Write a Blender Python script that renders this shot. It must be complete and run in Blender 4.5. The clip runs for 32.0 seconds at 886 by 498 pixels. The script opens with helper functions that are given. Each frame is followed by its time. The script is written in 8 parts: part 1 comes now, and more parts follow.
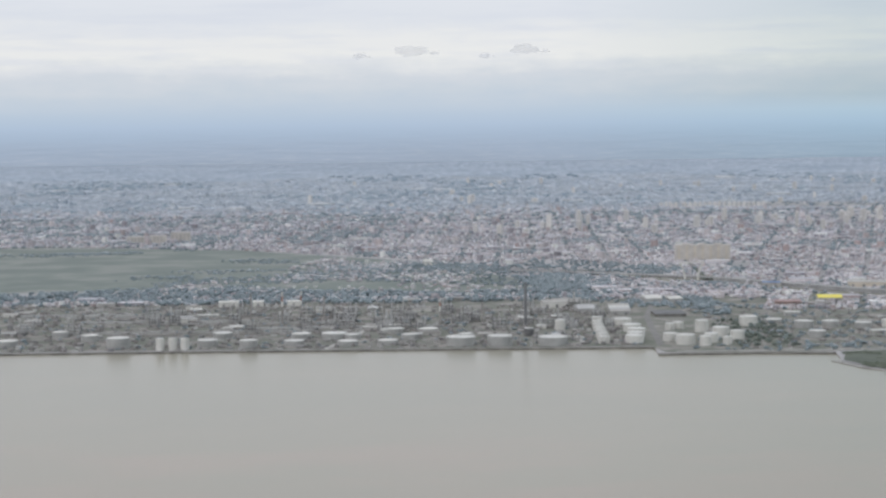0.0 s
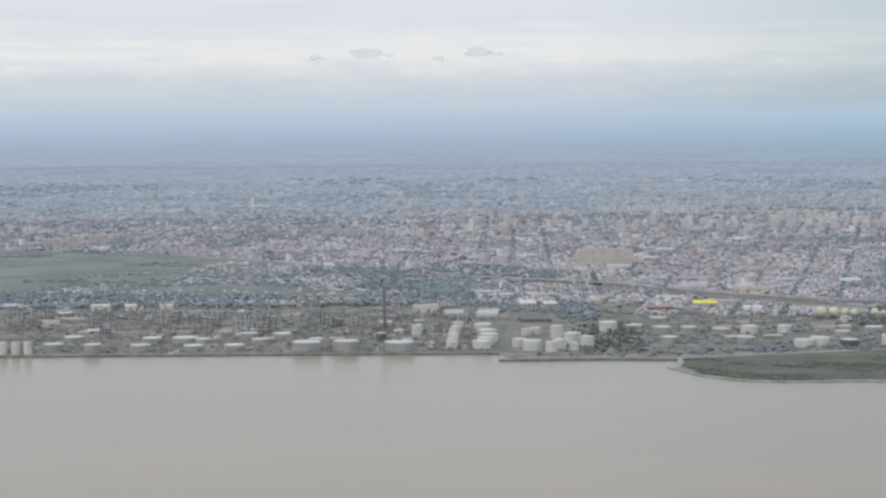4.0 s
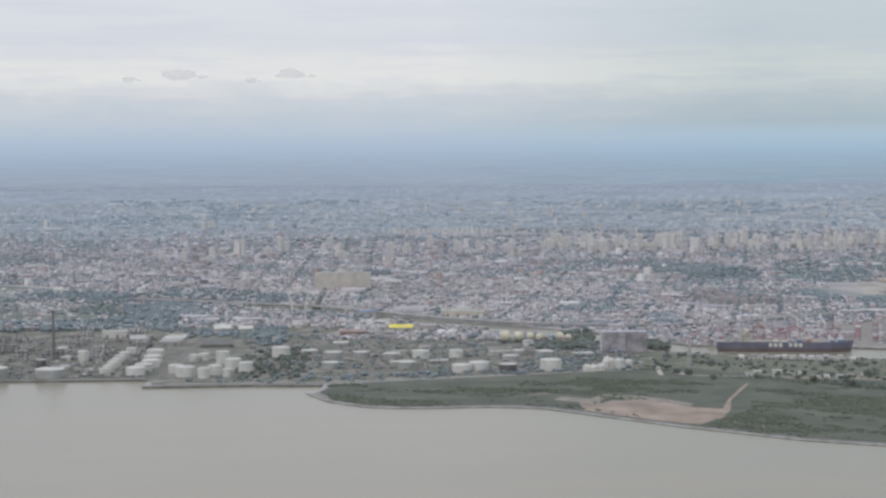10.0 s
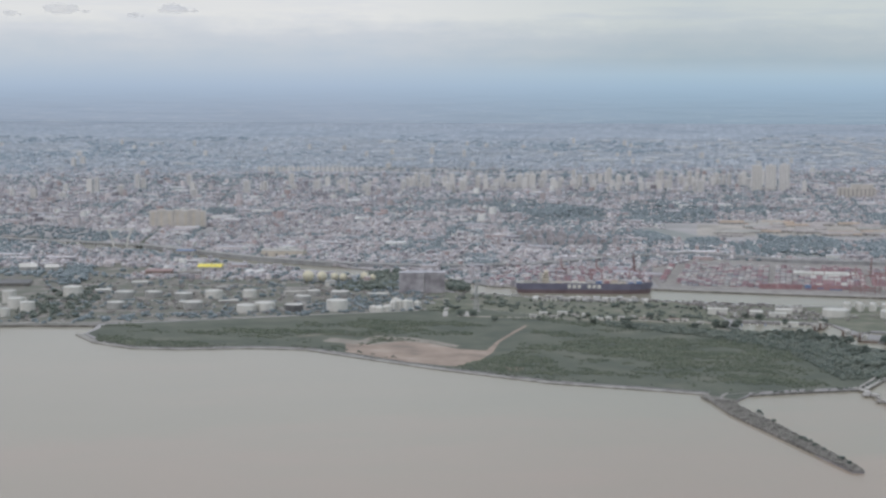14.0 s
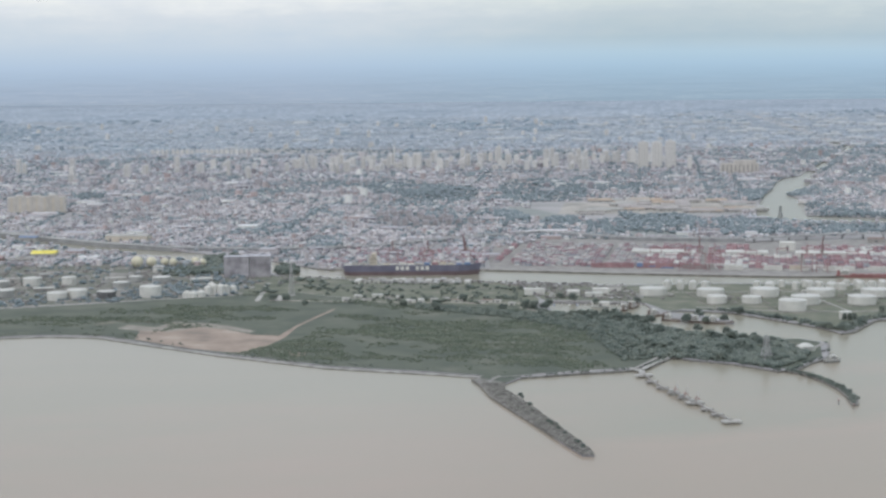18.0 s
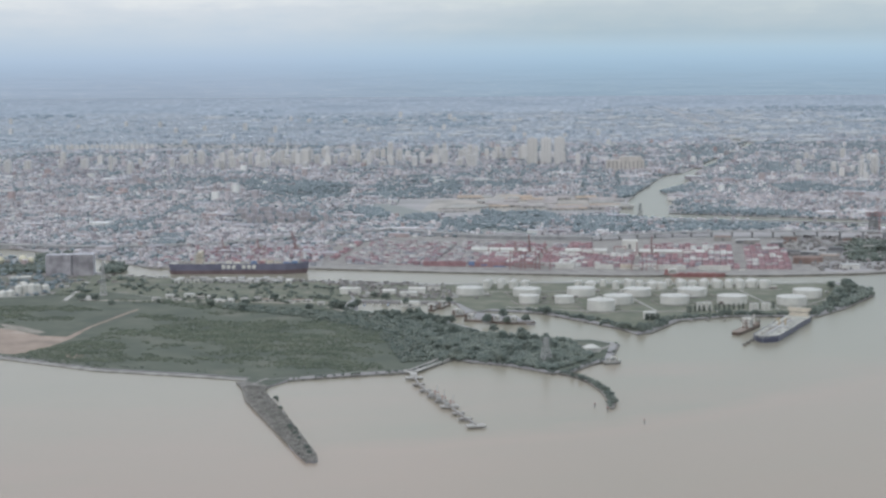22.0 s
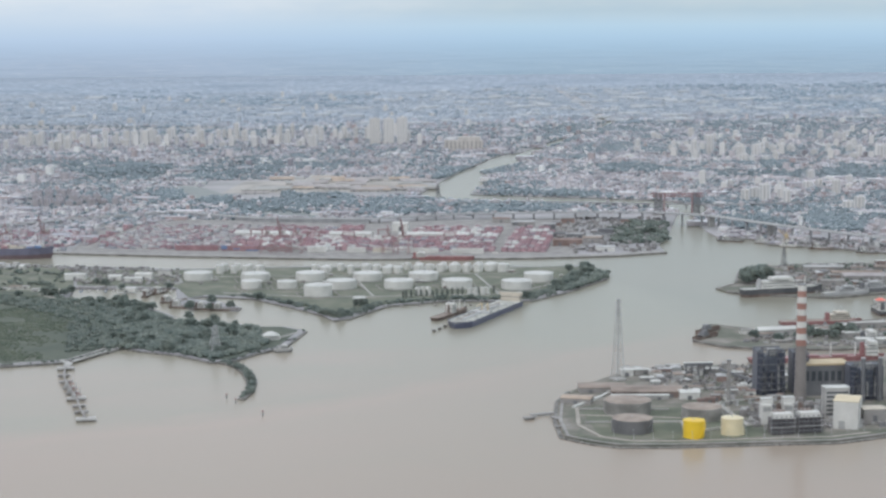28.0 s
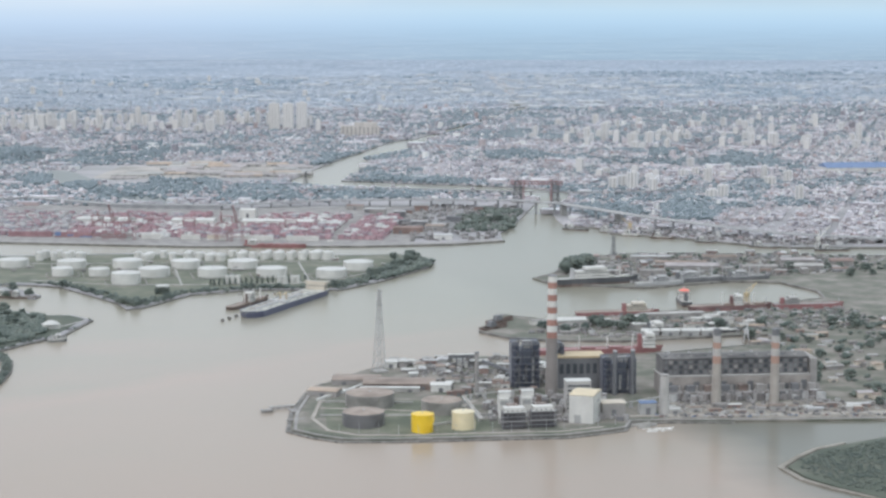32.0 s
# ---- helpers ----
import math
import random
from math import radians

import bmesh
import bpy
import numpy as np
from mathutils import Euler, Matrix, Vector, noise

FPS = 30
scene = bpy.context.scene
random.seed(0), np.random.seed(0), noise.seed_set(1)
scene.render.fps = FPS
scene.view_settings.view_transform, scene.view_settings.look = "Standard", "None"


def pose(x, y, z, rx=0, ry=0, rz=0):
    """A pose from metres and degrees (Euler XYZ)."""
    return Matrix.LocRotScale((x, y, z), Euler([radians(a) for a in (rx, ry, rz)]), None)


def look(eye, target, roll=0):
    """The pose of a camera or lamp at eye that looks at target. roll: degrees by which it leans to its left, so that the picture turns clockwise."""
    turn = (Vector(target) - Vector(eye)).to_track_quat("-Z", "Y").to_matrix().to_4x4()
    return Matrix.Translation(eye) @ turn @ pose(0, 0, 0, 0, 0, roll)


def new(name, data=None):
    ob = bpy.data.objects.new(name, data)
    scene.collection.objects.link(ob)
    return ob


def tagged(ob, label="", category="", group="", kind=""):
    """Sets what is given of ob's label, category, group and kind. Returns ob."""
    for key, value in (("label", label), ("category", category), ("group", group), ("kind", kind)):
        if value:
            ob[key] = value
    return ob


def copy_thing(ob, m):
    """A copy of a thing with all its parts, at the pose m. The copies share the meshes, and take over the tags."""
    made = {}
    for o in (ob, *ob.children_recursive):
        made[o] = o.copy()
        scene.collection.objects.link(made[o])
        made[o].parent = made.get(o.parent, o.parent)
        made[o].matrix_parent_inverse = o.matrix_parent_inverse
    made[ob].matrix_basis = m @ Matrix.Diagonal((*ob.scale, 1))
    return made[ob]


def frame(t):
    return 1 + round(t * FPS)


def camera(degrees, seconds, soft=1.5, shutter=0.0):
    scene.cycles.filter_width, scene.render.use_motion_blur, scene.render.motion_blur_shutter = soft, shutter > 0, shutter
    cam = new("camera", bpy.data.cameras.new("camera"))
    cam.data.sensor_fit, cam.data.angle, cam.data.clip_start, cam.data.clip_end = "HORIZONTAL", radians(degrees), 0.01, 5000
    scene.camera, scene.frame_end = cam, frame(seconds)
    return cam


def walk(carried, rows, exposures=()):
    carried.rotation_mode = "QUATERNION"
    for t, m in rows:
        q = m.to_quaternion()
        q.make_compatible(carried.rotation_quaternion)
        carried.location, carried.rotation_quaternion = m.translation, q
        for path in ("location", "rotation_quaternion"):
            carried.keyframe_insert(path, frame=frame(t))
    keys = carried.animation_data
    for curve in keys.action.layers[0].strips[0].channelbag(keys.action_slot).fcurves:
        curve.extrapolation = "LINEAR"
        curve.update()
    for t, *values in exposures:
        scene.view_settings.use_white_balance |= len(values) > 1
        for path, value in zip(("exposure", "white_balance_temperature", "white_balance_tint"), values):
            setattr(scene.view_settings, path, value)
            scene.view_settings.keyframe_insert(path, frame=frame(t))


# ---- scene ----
# The plan is written in real metres and built at K = 0.3 of them, so that the far city stays inside the camera's reach.
K = 0.3

cam = camera(27.46, 32.0, soft=2.75)
FLIGHT = [  # seconds, x, y, height, degrees below the level, heading, lean
    (0.0, -0.0, 0.0, 450.0, 4.294, 2.190, -0.661),
    (0.5, 37.4, 1.9, 449.9, 4.408, 2.332, -0.469),
    (1.0, 74.8, 3.8, 449.7, 4.487, 2.342, -0.487),
    (1.5, 112.3, 5.7, 449.6, 4.130, 2.422, -0.293),
    (2.0, 149.8, 7.6, 449.5, 3.944, 2.274, -0.331),
    (2.5, 187.3, 9.4, 449.3, 4.142, 2.110, -0.683),
    (3.0, 224.8, 11.1, 449.2, 4.119, 2.168, -0.658),
    (3.5, 262.4, 12.9, 449.1, 4.218, 2.066, -0.499),
    (5.5, 412.7, 18.2, 448.9, 4.117, 2.554, -0.415),
    (6.0, 449.4, 19.2, 448.9, 4.046, 3.005, -0.571),
    (6.5, 485.9, 20.1, 448.9, 3.871, 3.687, -0.604),
    (7.0, 522.2, 21.0, 448.9, 3.569, 4.279, -0.533),
    (7.5, 558.3, 21.7, 448.9, 3.861, 4.396, -1.258),
    (8.0, 594.1, 22.5, 448.9, 3.089, 4.481, -0.523),
    (8.5, 629.7, 23.1, 448.9, 3.638, 4.752, -0.689),
    (9.0, 665.0, 23.7, 448.9, 3.477, 5.075, -0.143),
    (9.5, 700.1, 24.3, 449.0, 3.905, 5.517, -0.234),
    (10.0, 735.0, 24.8, 449.0, 3.552, 5.784, -0.293),
    (10.5, 769.7, 25.3, 449.0, 3.924, 6.133, -0.573),
    (11.0, 804.2, 25.7, 449.1, 4.151, 6.507, -0.365),
    (11.5, 838.5, 26.1, 449.2, 4.207, 6.659, -0.256),
    (12.0, 872.7, 26.5, 449.3, 4.261, 7.158, -0.228),
    (12.5, 906.8, 26.8, 449.4, 5.362, 7.069, -0.162),
    (13.0, 940.7, 27.1, 449.4, 5.367, 7.345, 0.163),
    (13.5, 974.5, 27.3, 449.5, 5.279, 7.613, 0.419),
    (14.0, 1008.2, 27.6, 449.6, 5.509, 8.016, 0.219),
    (14.5, 1041.8, 27.8, 449.6, 5.620, 8.366, 0.388),
    (16.5, 1174.6, 28.5, 449.8, 6.036, 9.062, -0.543),
    (17.0, 1207.4, 28.7, 450.0, 6.202, 9.137, -0.584),
    (17.5, 1240.1, 28.9, 450.3, 6.163, 9.291, -0.613),
    (18.0, 1272.7, 29.1, 450.5, 6.163, 9.464, -0.479),
    (18.5, 1305.3, 29.2, 450.8, 6.216, 9.593, -0.362),
    (19.0, 1337.9, 29.3, 451.0, 6.226, 9.666, -0.351),
    (19.5, 1370.5, 29.4, 451.2, 6.293, 9.701, -0.401),
    (20.0, 1403.2, 29.3, 451.3, 6.350, 9.922, -0.294),
    (20.5, 1435.9, 29.3, 451.4, 6.163, 10.167, -0.336),
    (21.0, 1468.6, 29.1, 451.4, 6.113, 10.286, -0.296),
    (21.5, 1501.4, 28.9, 451.4, 6.198, 10.600, -0.527),
    (22.0, 1534.2, 28.6, 451.3, 6.337, 10.890, -0.285),
    (22.5, 1567.0, 28.3, 451.3, 6.474, 11.071, -0.242),
    (23.0, 1599.8, 27.9, 451.2, 6.357, 11.371, -0.299),
    (23.5, 1632.6, 27.4, 451.1, 6.235, 11.716, -0.141),
    (24.0, 1665.3, 26.8, 451.1, 6.415, 11.766, -0.316),
    (24.5, 1698.1, 26.1, 451.0, 6.755, 11.882, -0.513),
    (25.0, 1730.8, 25.4, 451.0, 6.841, 11.969, -0.747),
    (25.5, 1763.6, 24.5, 450.9, 6.739, 12.273, -0.272),
    (27.5, 1894.5, 18.8, 450.4, 6.649, 12.389, -0.506),
    (28.0, 1927.4, 16.9, 450.2, 7.012, 12.656, -0.348),
    (28.5, 1960.3, 15.0, 450.1, 7.038, 12.920, 0.206),
    (29.0, 1993.3, 13.0, 449.9, 6.776, 13.050, 0.242),
    (29.5, 2026.3, 10.9, 449.8, 6.599, 13.118, 0.026),
    (30.0, 2059.4, 8.8, 449.6, 6.530, 13.232, 0.123),
    (30.5, 2092.4, 6.6, 449.4, 6.428, 13.383, -0.030),
    (31.0, 2125.5, 4.4, 449.2, 6.654, 13.408, 0.069),
    (31.5, 2158.6, 2.2, 449.0, 6.813, 13.542, 0.438),
    (32.0, 2191.7, 0.0, 448.8, 7.475, 13.657, 0.050),
]

path = []
for t, x, y, z, down, heading, lean in FLIGHT:
    d, h = radians(down), radians(heading)
    eye = Vector((x * K, y * K, z * K))
    path.append((t, look(eye, eye + Vector((math.sin(h) * math.cos(d), math.cos(h) * math.cos(d), -math.sin(d))), lean)))
walk(cam, path, [(0, 0.17, 6280, 12), (9, 0.08, 6280, 12), (13, 0.03, 6260, 12.5), (15.5, 0.06, 6220, 11.5), (17, 0.12, 6200, 11), (18, 0.25, 6190, 10), (20, 0.2, 6170, 10), (22, 0.19, 6140, 10), (23, 0.36, 6120, 10), (25, 0.37, 6100, 10), (28, 0.36, 6080, 10), (29, 0.385, 6080, 10), (30, 0.52, 6080, 10), (32, 0.53, 6080, 10)])

# ---- overcast sky, a wide weak sun ----
world = bpy.data.worlds.new("overcast_sky")
scene.world = world
world.use_nodes = True


class Nodes:
    """Short hand for node trees."""

    def __init__(self, tree):
        self.tree = tree
        tree.nodes.clear()

    def add(self, kind, **values):
        n = self.tree.nodes.new(kind)
        for key, v in values.items():
            setattr(n, key, v)
        return n

    def link(self, a, b):
        self.tree.links.new(a, b)

    def put(self, socket, v):
        if isinstance(v, bpy.types.NodeSocket):
            self.link(v, socket)
        else:
            socket.default_value = v

    def math(self, op, a, b=0.0, c=0.0):
        n = self.add("ShaderNodeMath", operation=op)
        for s, v in zip(n.inputs, (a, b, c)):
            self.put(s, v)
        return n.outputs[0]

    def noise(self, vec, scale, detail=3.0, rough=0.55):
        n = self.add("ShaderNodeTexNoise")
        self.put(n.inputs["Vector"], vec)
        n.inputs["Scale"].default_value = scale
        n.inputs["Detail"].default_value = detail
        n.inputs["Roughness"].default_value = rough
        return n.outputs["Fac"]

    def ramp(self, fac, stops, mode="LINEAR"):
        n = self.add("ShaderNodeValToRGB")
        n.color_ramp.interpolation = mode
        e = n.color_ramp.elements
        while len(e) > 1:
            e.remove(e[-1])
        for i, (p, c) in enumerate(stops):
            el = e[0] if i == 0 else e.new(p)
            el.position, el.color = p, (*c, 1) if len(c) == 3 else c
        self.put(n.inputs[0], fac)
        return n.outputs[0]

    def mix(self, fac, a, b, mode="MIX"):
        n = self.add("ShaderNodeMix", data_type="RGBA", blend_type=mode)
        self.put(n.inputs[0], fac)
        self.put(n.inputs[6], a)
        self.put(n.inputs[7], b)
        return n.outputs[2]

    def scaled(self, vec, s):
        n = self.add("ShaderNodeMapping")
        self.put(n.inputs["Vector"], vec)
        n.inputs["Scale"].default_value = s
        return n.outputs[0]


g = Nodes(world.node_tree)
way = g.add("ShaderNodeTexCoord").outputs["Generated"]
sep = g.add("ShaderNodeSeparateXYZ")
g.link(way, sep.inputs[0])
streaks = g.noise(g.scaled(way, (5, 5, 75)), 1.6, 5, 0.6)
wisps = g.noise(g.scaled(way, (26, 26, 80)), 1.3, 6, 0.62)
lift = g.math("MULTIPLY_ADD", g.math("SUBTRACT", streaks, 0.5), 0.014, sep.outputs[2])
lift = g.math("MULTIPLY_ADD", g.math("SUBTRACT", wisps, 0.5), 0.020, lift)
level = g.math("MULTIPLY_ADD", sep.outputs[2], 5.0, 0.5)
shape = g.mix(g.ramp(sep.outputs[2], [(0.0, (0, 0, 0)), (0.012, (1, 1, 1))]), level, g.math("MULTIPLY_ADD", lift, 5.0, 0.5))
cloud = g.ramp(shape, [
    (0.05, (0.25, 0.275, 0.30)), (0.28, (0.30, 0.345, 0.41)), (0.365, (0.325, 0.382, 0.465)), (0.41, (0.345, 0.42, 0.52)), (0.442, (0.375, 0.467, 0.578)), (0.468, (0.412, 0.508, 0.622)),
    (0.495, (0.452, 0.542, 0.636)), (0.52, (0.497, 0.572, 0.645)), (0.56, (0.55, 0.605, 0.65)), (0.60, (0.60, 0.635, 0.665)),
    (0.66, (0.77, 0.77, 0.74)), (0.70, (0.755, 0.755, 0.735)), (0.76, (0.68, 0.70, 0.725)), (1.0, (0.74, 0.75, 0.765))])
# mottled far land under the horizon, banks of cloud over it
deep = g.math("MAXIMUM", g.math("MULTIPLY", sep.outputs[2], -1.0), 0.006)
plain = g.add("ShaderNodeCombineXYZ")
g.link(g.math("DIVIDE", sep.outputs[0], deep), plain.inputs[0])
g.link(g.math("DIVIDE", sep.outputs[1], deep), plain.inputs[1])
roofs = g.noise(plain.outputs[0], 1.3, 4, 0.75)
woods = g.noise(plain.outputs[0], 0.34, 5, 0.65)
nearer = g.ramp(g.math("MULTIPLY", sep.outputs[2], -20.0), [(0.12, (0, 0, 0)), (0.45, (1, 1, 1))])
cloud = g.mix(g.math("MULTIPLY", nearer, g.ramp(woods, [(0.45, (0, 0, 0)), (0.62, (0.6, 0.6, 0.6))])), cloud, (0.29, 0.35, 0.43, 1))
cloud = g.mix(g.math("MULTIPLY", nearer, g.ramp(roofs, [(0.54, (0, 0, 0)), (0.66, (0.5, 0.5, 0.5))])), cloud, (0.54, 0.575, 0.62, 1))
banks = g.noise(g.scaled(way, (9, 9, 110)), 1.1, 6, 0.62)
cloud = g.mix(g.math("MULTIPLY", g.ramp(sep.outputs[2], [(0.016, (0, 0, 0)), (0.03, (1, 1, 1))]), g.ramp(banks, [(0.48, (0, 0, 0)), (0.68, (0.75, 0.75, 0.75))])), cloud, (0.64, 0.665, 0.71, 1))
east_side = g.math("MULTIPLY", g.ramp(sep.outputs[0], [(0.10, (0, 0, 0)), (0.26, (1, 1, 1))]), g.ramp(sep.outputs[2], [(0.0, (0, 0, 0)), (0.008, (1, 1, 1))]))
cloud = g.mix(east_side, cloud, g.mix(1.0, cloud, (0.78, 0.84, 0.84, 1), "MULTIPLY"))
low_east = g.math("MULTIPLY", g.ramp(sep.outputs[0], [(0.08, (0, 0, 0)), (0.26, (1, 1, 1))]), g.ramp(sep.outputs[2], [(0.0, (1, 1, 1)), (0.01, (0, 0, 0))]))
cloud = g.mix(low_east, cloud, g.mix(1.0, cloud, (0.89, 0.982, 0.98, 1), "MULTIPLY"))
sky = g.add("ShaderNodeTexSky", sky_type="NISHITA", sun_disc=False, sun_elevation=radians(52), sun_rotation=radians(215))
thin = g.add("ShaderNodeVectorMath", operation="SCALE")
g.link(sky.outputs[0], thin.inputs[0])
thin.inputs[3].default_value = 0.08
air = g.mix(0.9, thin.outputs[0], cloud)
back = g.add("ShaderNodeBackground")
g.link(air, back.inputs[0])
back.inputs[1].default_value = 1.0
g.link(back.outputs[0], g.add("ShaderNodeOutputWorld").inputs[0])

sun = new("sun", bpy.data.lights.new("sun", "SUN"))
sun.data.energy, sun.data.angle, sun.data.color = 0.7, radians(28), (1.0, 0.96, 0.9)
sun.matrix_world = look((0, 0, 0), (math.sin(radians(35)) * math.cos(radians(52)), math.cos(radians(35)) * math.cos(radians(52)), -math.sin(radians(52))))


# ---- materials ----
def surface(name, stops, rough=0.8, scale=0.02, fine=0.3, spread=1.0, source="noise", bump=0.0, metal=0.0, sheen=0.22, streak=(1, 1, 1), dirt=0.25, zones=0.0):
    """A surface whose colour runs over stops, by noise of a size in real metres, by object or by loose piece, with finer dirt over it."""
    m = bpy.data.materials.new(name)
    m.use_nodes = True
    n = Nodes(m.node_tree)
    place = n.add("ShaderNodeNewGeometry").outputs["Position"]
    place = n.scaled(place, tuple(a / K for a in streak))
    big = n.noise(place, scale, 4)
    small = n.noise(place, fine, 4, 0.65)
    if source == "object":
        fac = n.add("ShaderNodeObjectInfo").outputs["Random"]
    elif source == "piece":
        fac = n.add("ShaderNodeNewGeometry").outputs["Random Per Island"]
    else:
        fac = n.math("MULTIPLY_ADD", n.math("SUBTRACT", big, 0.5), 2.2 * spread, 0.5)
    col = n.ramp(fac, stops, "CONSTANT" if source == "piece" else "LINEAR")
    col = n.mix(n.math("MULTIPLY", n.ramp(small, [(0.35, (0, 0, 0)), (0.75, (1, 1, 1))]), dirt), col, n.mix(0.6, col, (0.12, 0.11, 0.1, 1)))
    col = n.mix(n.math("MULTIPLY", n.ramp(big, [(0.4, (0, 0, 0)), (0.7, (1, 1, 1))]), dirt * 0.7), col, n.mix(0.4, col, (0.4, 0.38, 0.35, 1)))
    if zones:  # older and newer quarters
        quarter = n.ramp(n.noise(place, 0.0028, 3, 0.6), [(0.35, (1 - zones,) * 3), (0.62, (1.0, 1.0, 1.0))])
        col = n.mix(1.0, col, quarter, "MULTIPLY")
    b = n.add("ShaderNodeBsdfPrincipled")
    n.link(col, b.inputs["Base Color"])
    n.put(b.inputs["Roughness"], n.math("MULTIPLY_ADD", small, 0.2, rough - 0.1))
    b.inputs["Metallic"].default_value = metal
    # sheen veils surfaces at grazing view in place of haze, bluish for far ones
    b.inputs["Sheen Weight"].default_value = sheen
    b.inputs["Sheen Roughness"].default_value = 0.35
    b.inputs["Sheen Tint"].default_value = (0.87, 0.89, 0.985, 1) if sheen > 0.5 else (0.95, 0.92, 0.90, 1)
    if bump:
        bp = n.add("ShaderNodeBump")
        bp.inputs["Strength"].default_value = 0.5
        bp.inputs["Distance"].default_value = bump * K
        n.link(small, bp.inputs["Height"])
        n.link(bp.outputs[0], b.inputs["Normal"])
    n.link(b.outputs[0], n.add("ShaderNodeOutputMaterial").inputs[0])
    return m


def paint(name, c, rough=0.5, dirt=0.25, var=0.06, **more):
    """One paint, slightly uneven and weathered."""
    lo, hi = tuple(max(0, a * (1 - var * 2)) for a in c), tuple(min(0.9, a * (1 + var)) for a in c)
    return surface(name, [(0.2, lo), (0.8, hi)], rough, 0.05, 0.4, dirt=dirt, **more)


WHITE = paint("white_paint", (0.70, 0.69, 0.65), 0.5, 0.25)
CREAM = paint("cream_paint", (0.78, 0.68, 0.45), 0.45, 0.12)
YELLOW = paint("yellow_paint", (0.87, 0.58, 0.03), 0.42, 0.08)
TANKTOP = paint("tank_roof", (0.66, 0.66, 0.63), 0.6, 0.3)
GREYTANK = paint("grey_paint", (0.42, 0.42, 0.41), 0.55, 0.35)
DARKTANK = paint("dark_tank_plate", (0.15, 0.15, 0.155), 0.6, 0.3)
RUST = paint("rusty_roof", (0.30, 0.235, 0.195), 0.85, 0.4, 0.15)
RUSTY_STEEL = paint("rusty_steel", (0.19, 0.14, 0.12), 0.8, 0.4, 0.2)
CONCRETE = paint("concrete", (0.345, 0.33, 0.315), 0.9, 0.4, 0.1)
PALE_CONCRETE = paint("pale_concrete", (0.48, 0.467, 0.445), 0.9, 0.35, 0.1)
VIADUCT = paint("viaduct_concrete", (0.41, 0.415, 0.425), 0.9, 0.3, 0.1, sheen=0.3)
DARK_CONCRETE = paint("wet_quay_concrete", (0.2, 0.19, 0.175), 0.9, 0.5, 0.2)
WORN_ROAD = paint("worn_concrete_road", (0.37, 0.365, 0.355), 0.9, 0.3, 0.12, sheen=0.5)
ROCK = surface("quay_rock", [(0.2, (0.10, 0.096, 0.088)), (0.8, (0.26, 0.25, 0.23))], 0.9, 0.15, 0.6, bump=0.8)
ASPHALT = paint("asphalt", (0.19, 0.185, 0.18), 0.9, 0.4, 0.15, sheen=0.2)
PAVED = paint("dusty_paving", (0.30, 0.285, 0.275), 0.9, 0.4, 0.15)
STEEL = paint("galvanised_steel", (0.5, 0.5, 0.5), 0.5, 0.2)
DARKSTEEL = paint("dark_steel", (0.172, 0.176, 0.186), 0.6, 0.3)
BLUEDARK = paint("dark_blue_steel", (0.085, 0.098, 0.135), 0.5, 0.2)
HULLBLUE = paint("navy_hull_paint", (0.165, 0.165, 0.235), 0.5, 0.3, sheen=0.52)
HULLRED = paint("red_hull_paint", (0.32, 0.15, 0.15), 0.55, 0.3)
HULLBLACK = paint("dark_hull_paint", (0.095, 0.10, 0.11), 0.6, 0.3)
HULLMIDBLUE = paint("blue_hull_paint", (0.135, 0.15, 0.235), 0.45, 0.2)
DECKGREY = paint("deck_paint", (0.5, 0.5, 0.46), 0.6, 0.3)
REDWHITE_RED = paint("chimney_red", (0.38, 0.20, 0.16), 0.7, 0.3)
ORANGE = paint("orange_paint", (0.85, 0.23, 0.17), 0.4, 0.05)
BEIGE = paint("beige_render", (0.62, 0.56, 0.47), 0.9, 0.2)
BRICK = paint("brick_wall", (0.28, 0.2, 0.175), 0.9, 0.3, 0.12)
GLASS_DARK = paint("dark_window_glass", (0.08, 0.09, 0.10), 0.2, 0.05)
CRANE_RED = paint("crane_red", (0.34, 0.21, 0.215), 0.55, 0.25)
OCHRE = paint("ochre_sheet_roof", (0.60, 0.48, 0.30), 0.7, 0.2)
ZINC_PINK = paint("pinkish_grey_sheet_roof", (0.44, 0.405, 0.405), 0.8, 0.3, 0.12)
TAN = paint("tan_sheet_roof", (0.47, 0.37, 0.29), 0.8, 0.3, 0.12)
EARTH = surface("bare_brown_earth", [(0.2, (0.20, 0.18, 0.15)), (0.5, (0.275, 0.25, 0.21)), (0.85, (0.35, 0.32, 0.275))], 0.95, 0.06, 0.4, dirt=0.35)
OLD_SHELL = paint("weathered_tank_shell", (0.29, 0.28, 0.26), 0.75, 0.4, 0.15)
OLD_ROOF = paint("rust_stained_tank_roof", (0.36, 0.29, 0.24), 0.85, 0.4, 0.15)
FADED_RED = paint("faded_chimney_red", (0.44, 0.28, 0.22), 0.75, 0.3)
BEIGE_SHAFT = paint("beige_chimney_concrete", (0.42, 0.385, 0.345), 0.9, 0.35)
SLATE_BLUE = paint("slate_blue_panel", (0.15, 0.17, 0.21), 0.5, 0.2)
DOCKLAND = surface("worn_dockland_ground", [(0.15, (0.095, 0.108, 0.075)), (0.4, (0.135, 0.14, 0.105)), (0.65, (0.19, 0.175, 0.145)), (0.9, (0.26, 0.24, 0.205))], 0.95, 0.025, 0.25, dirt=0.35, spread=1.3)
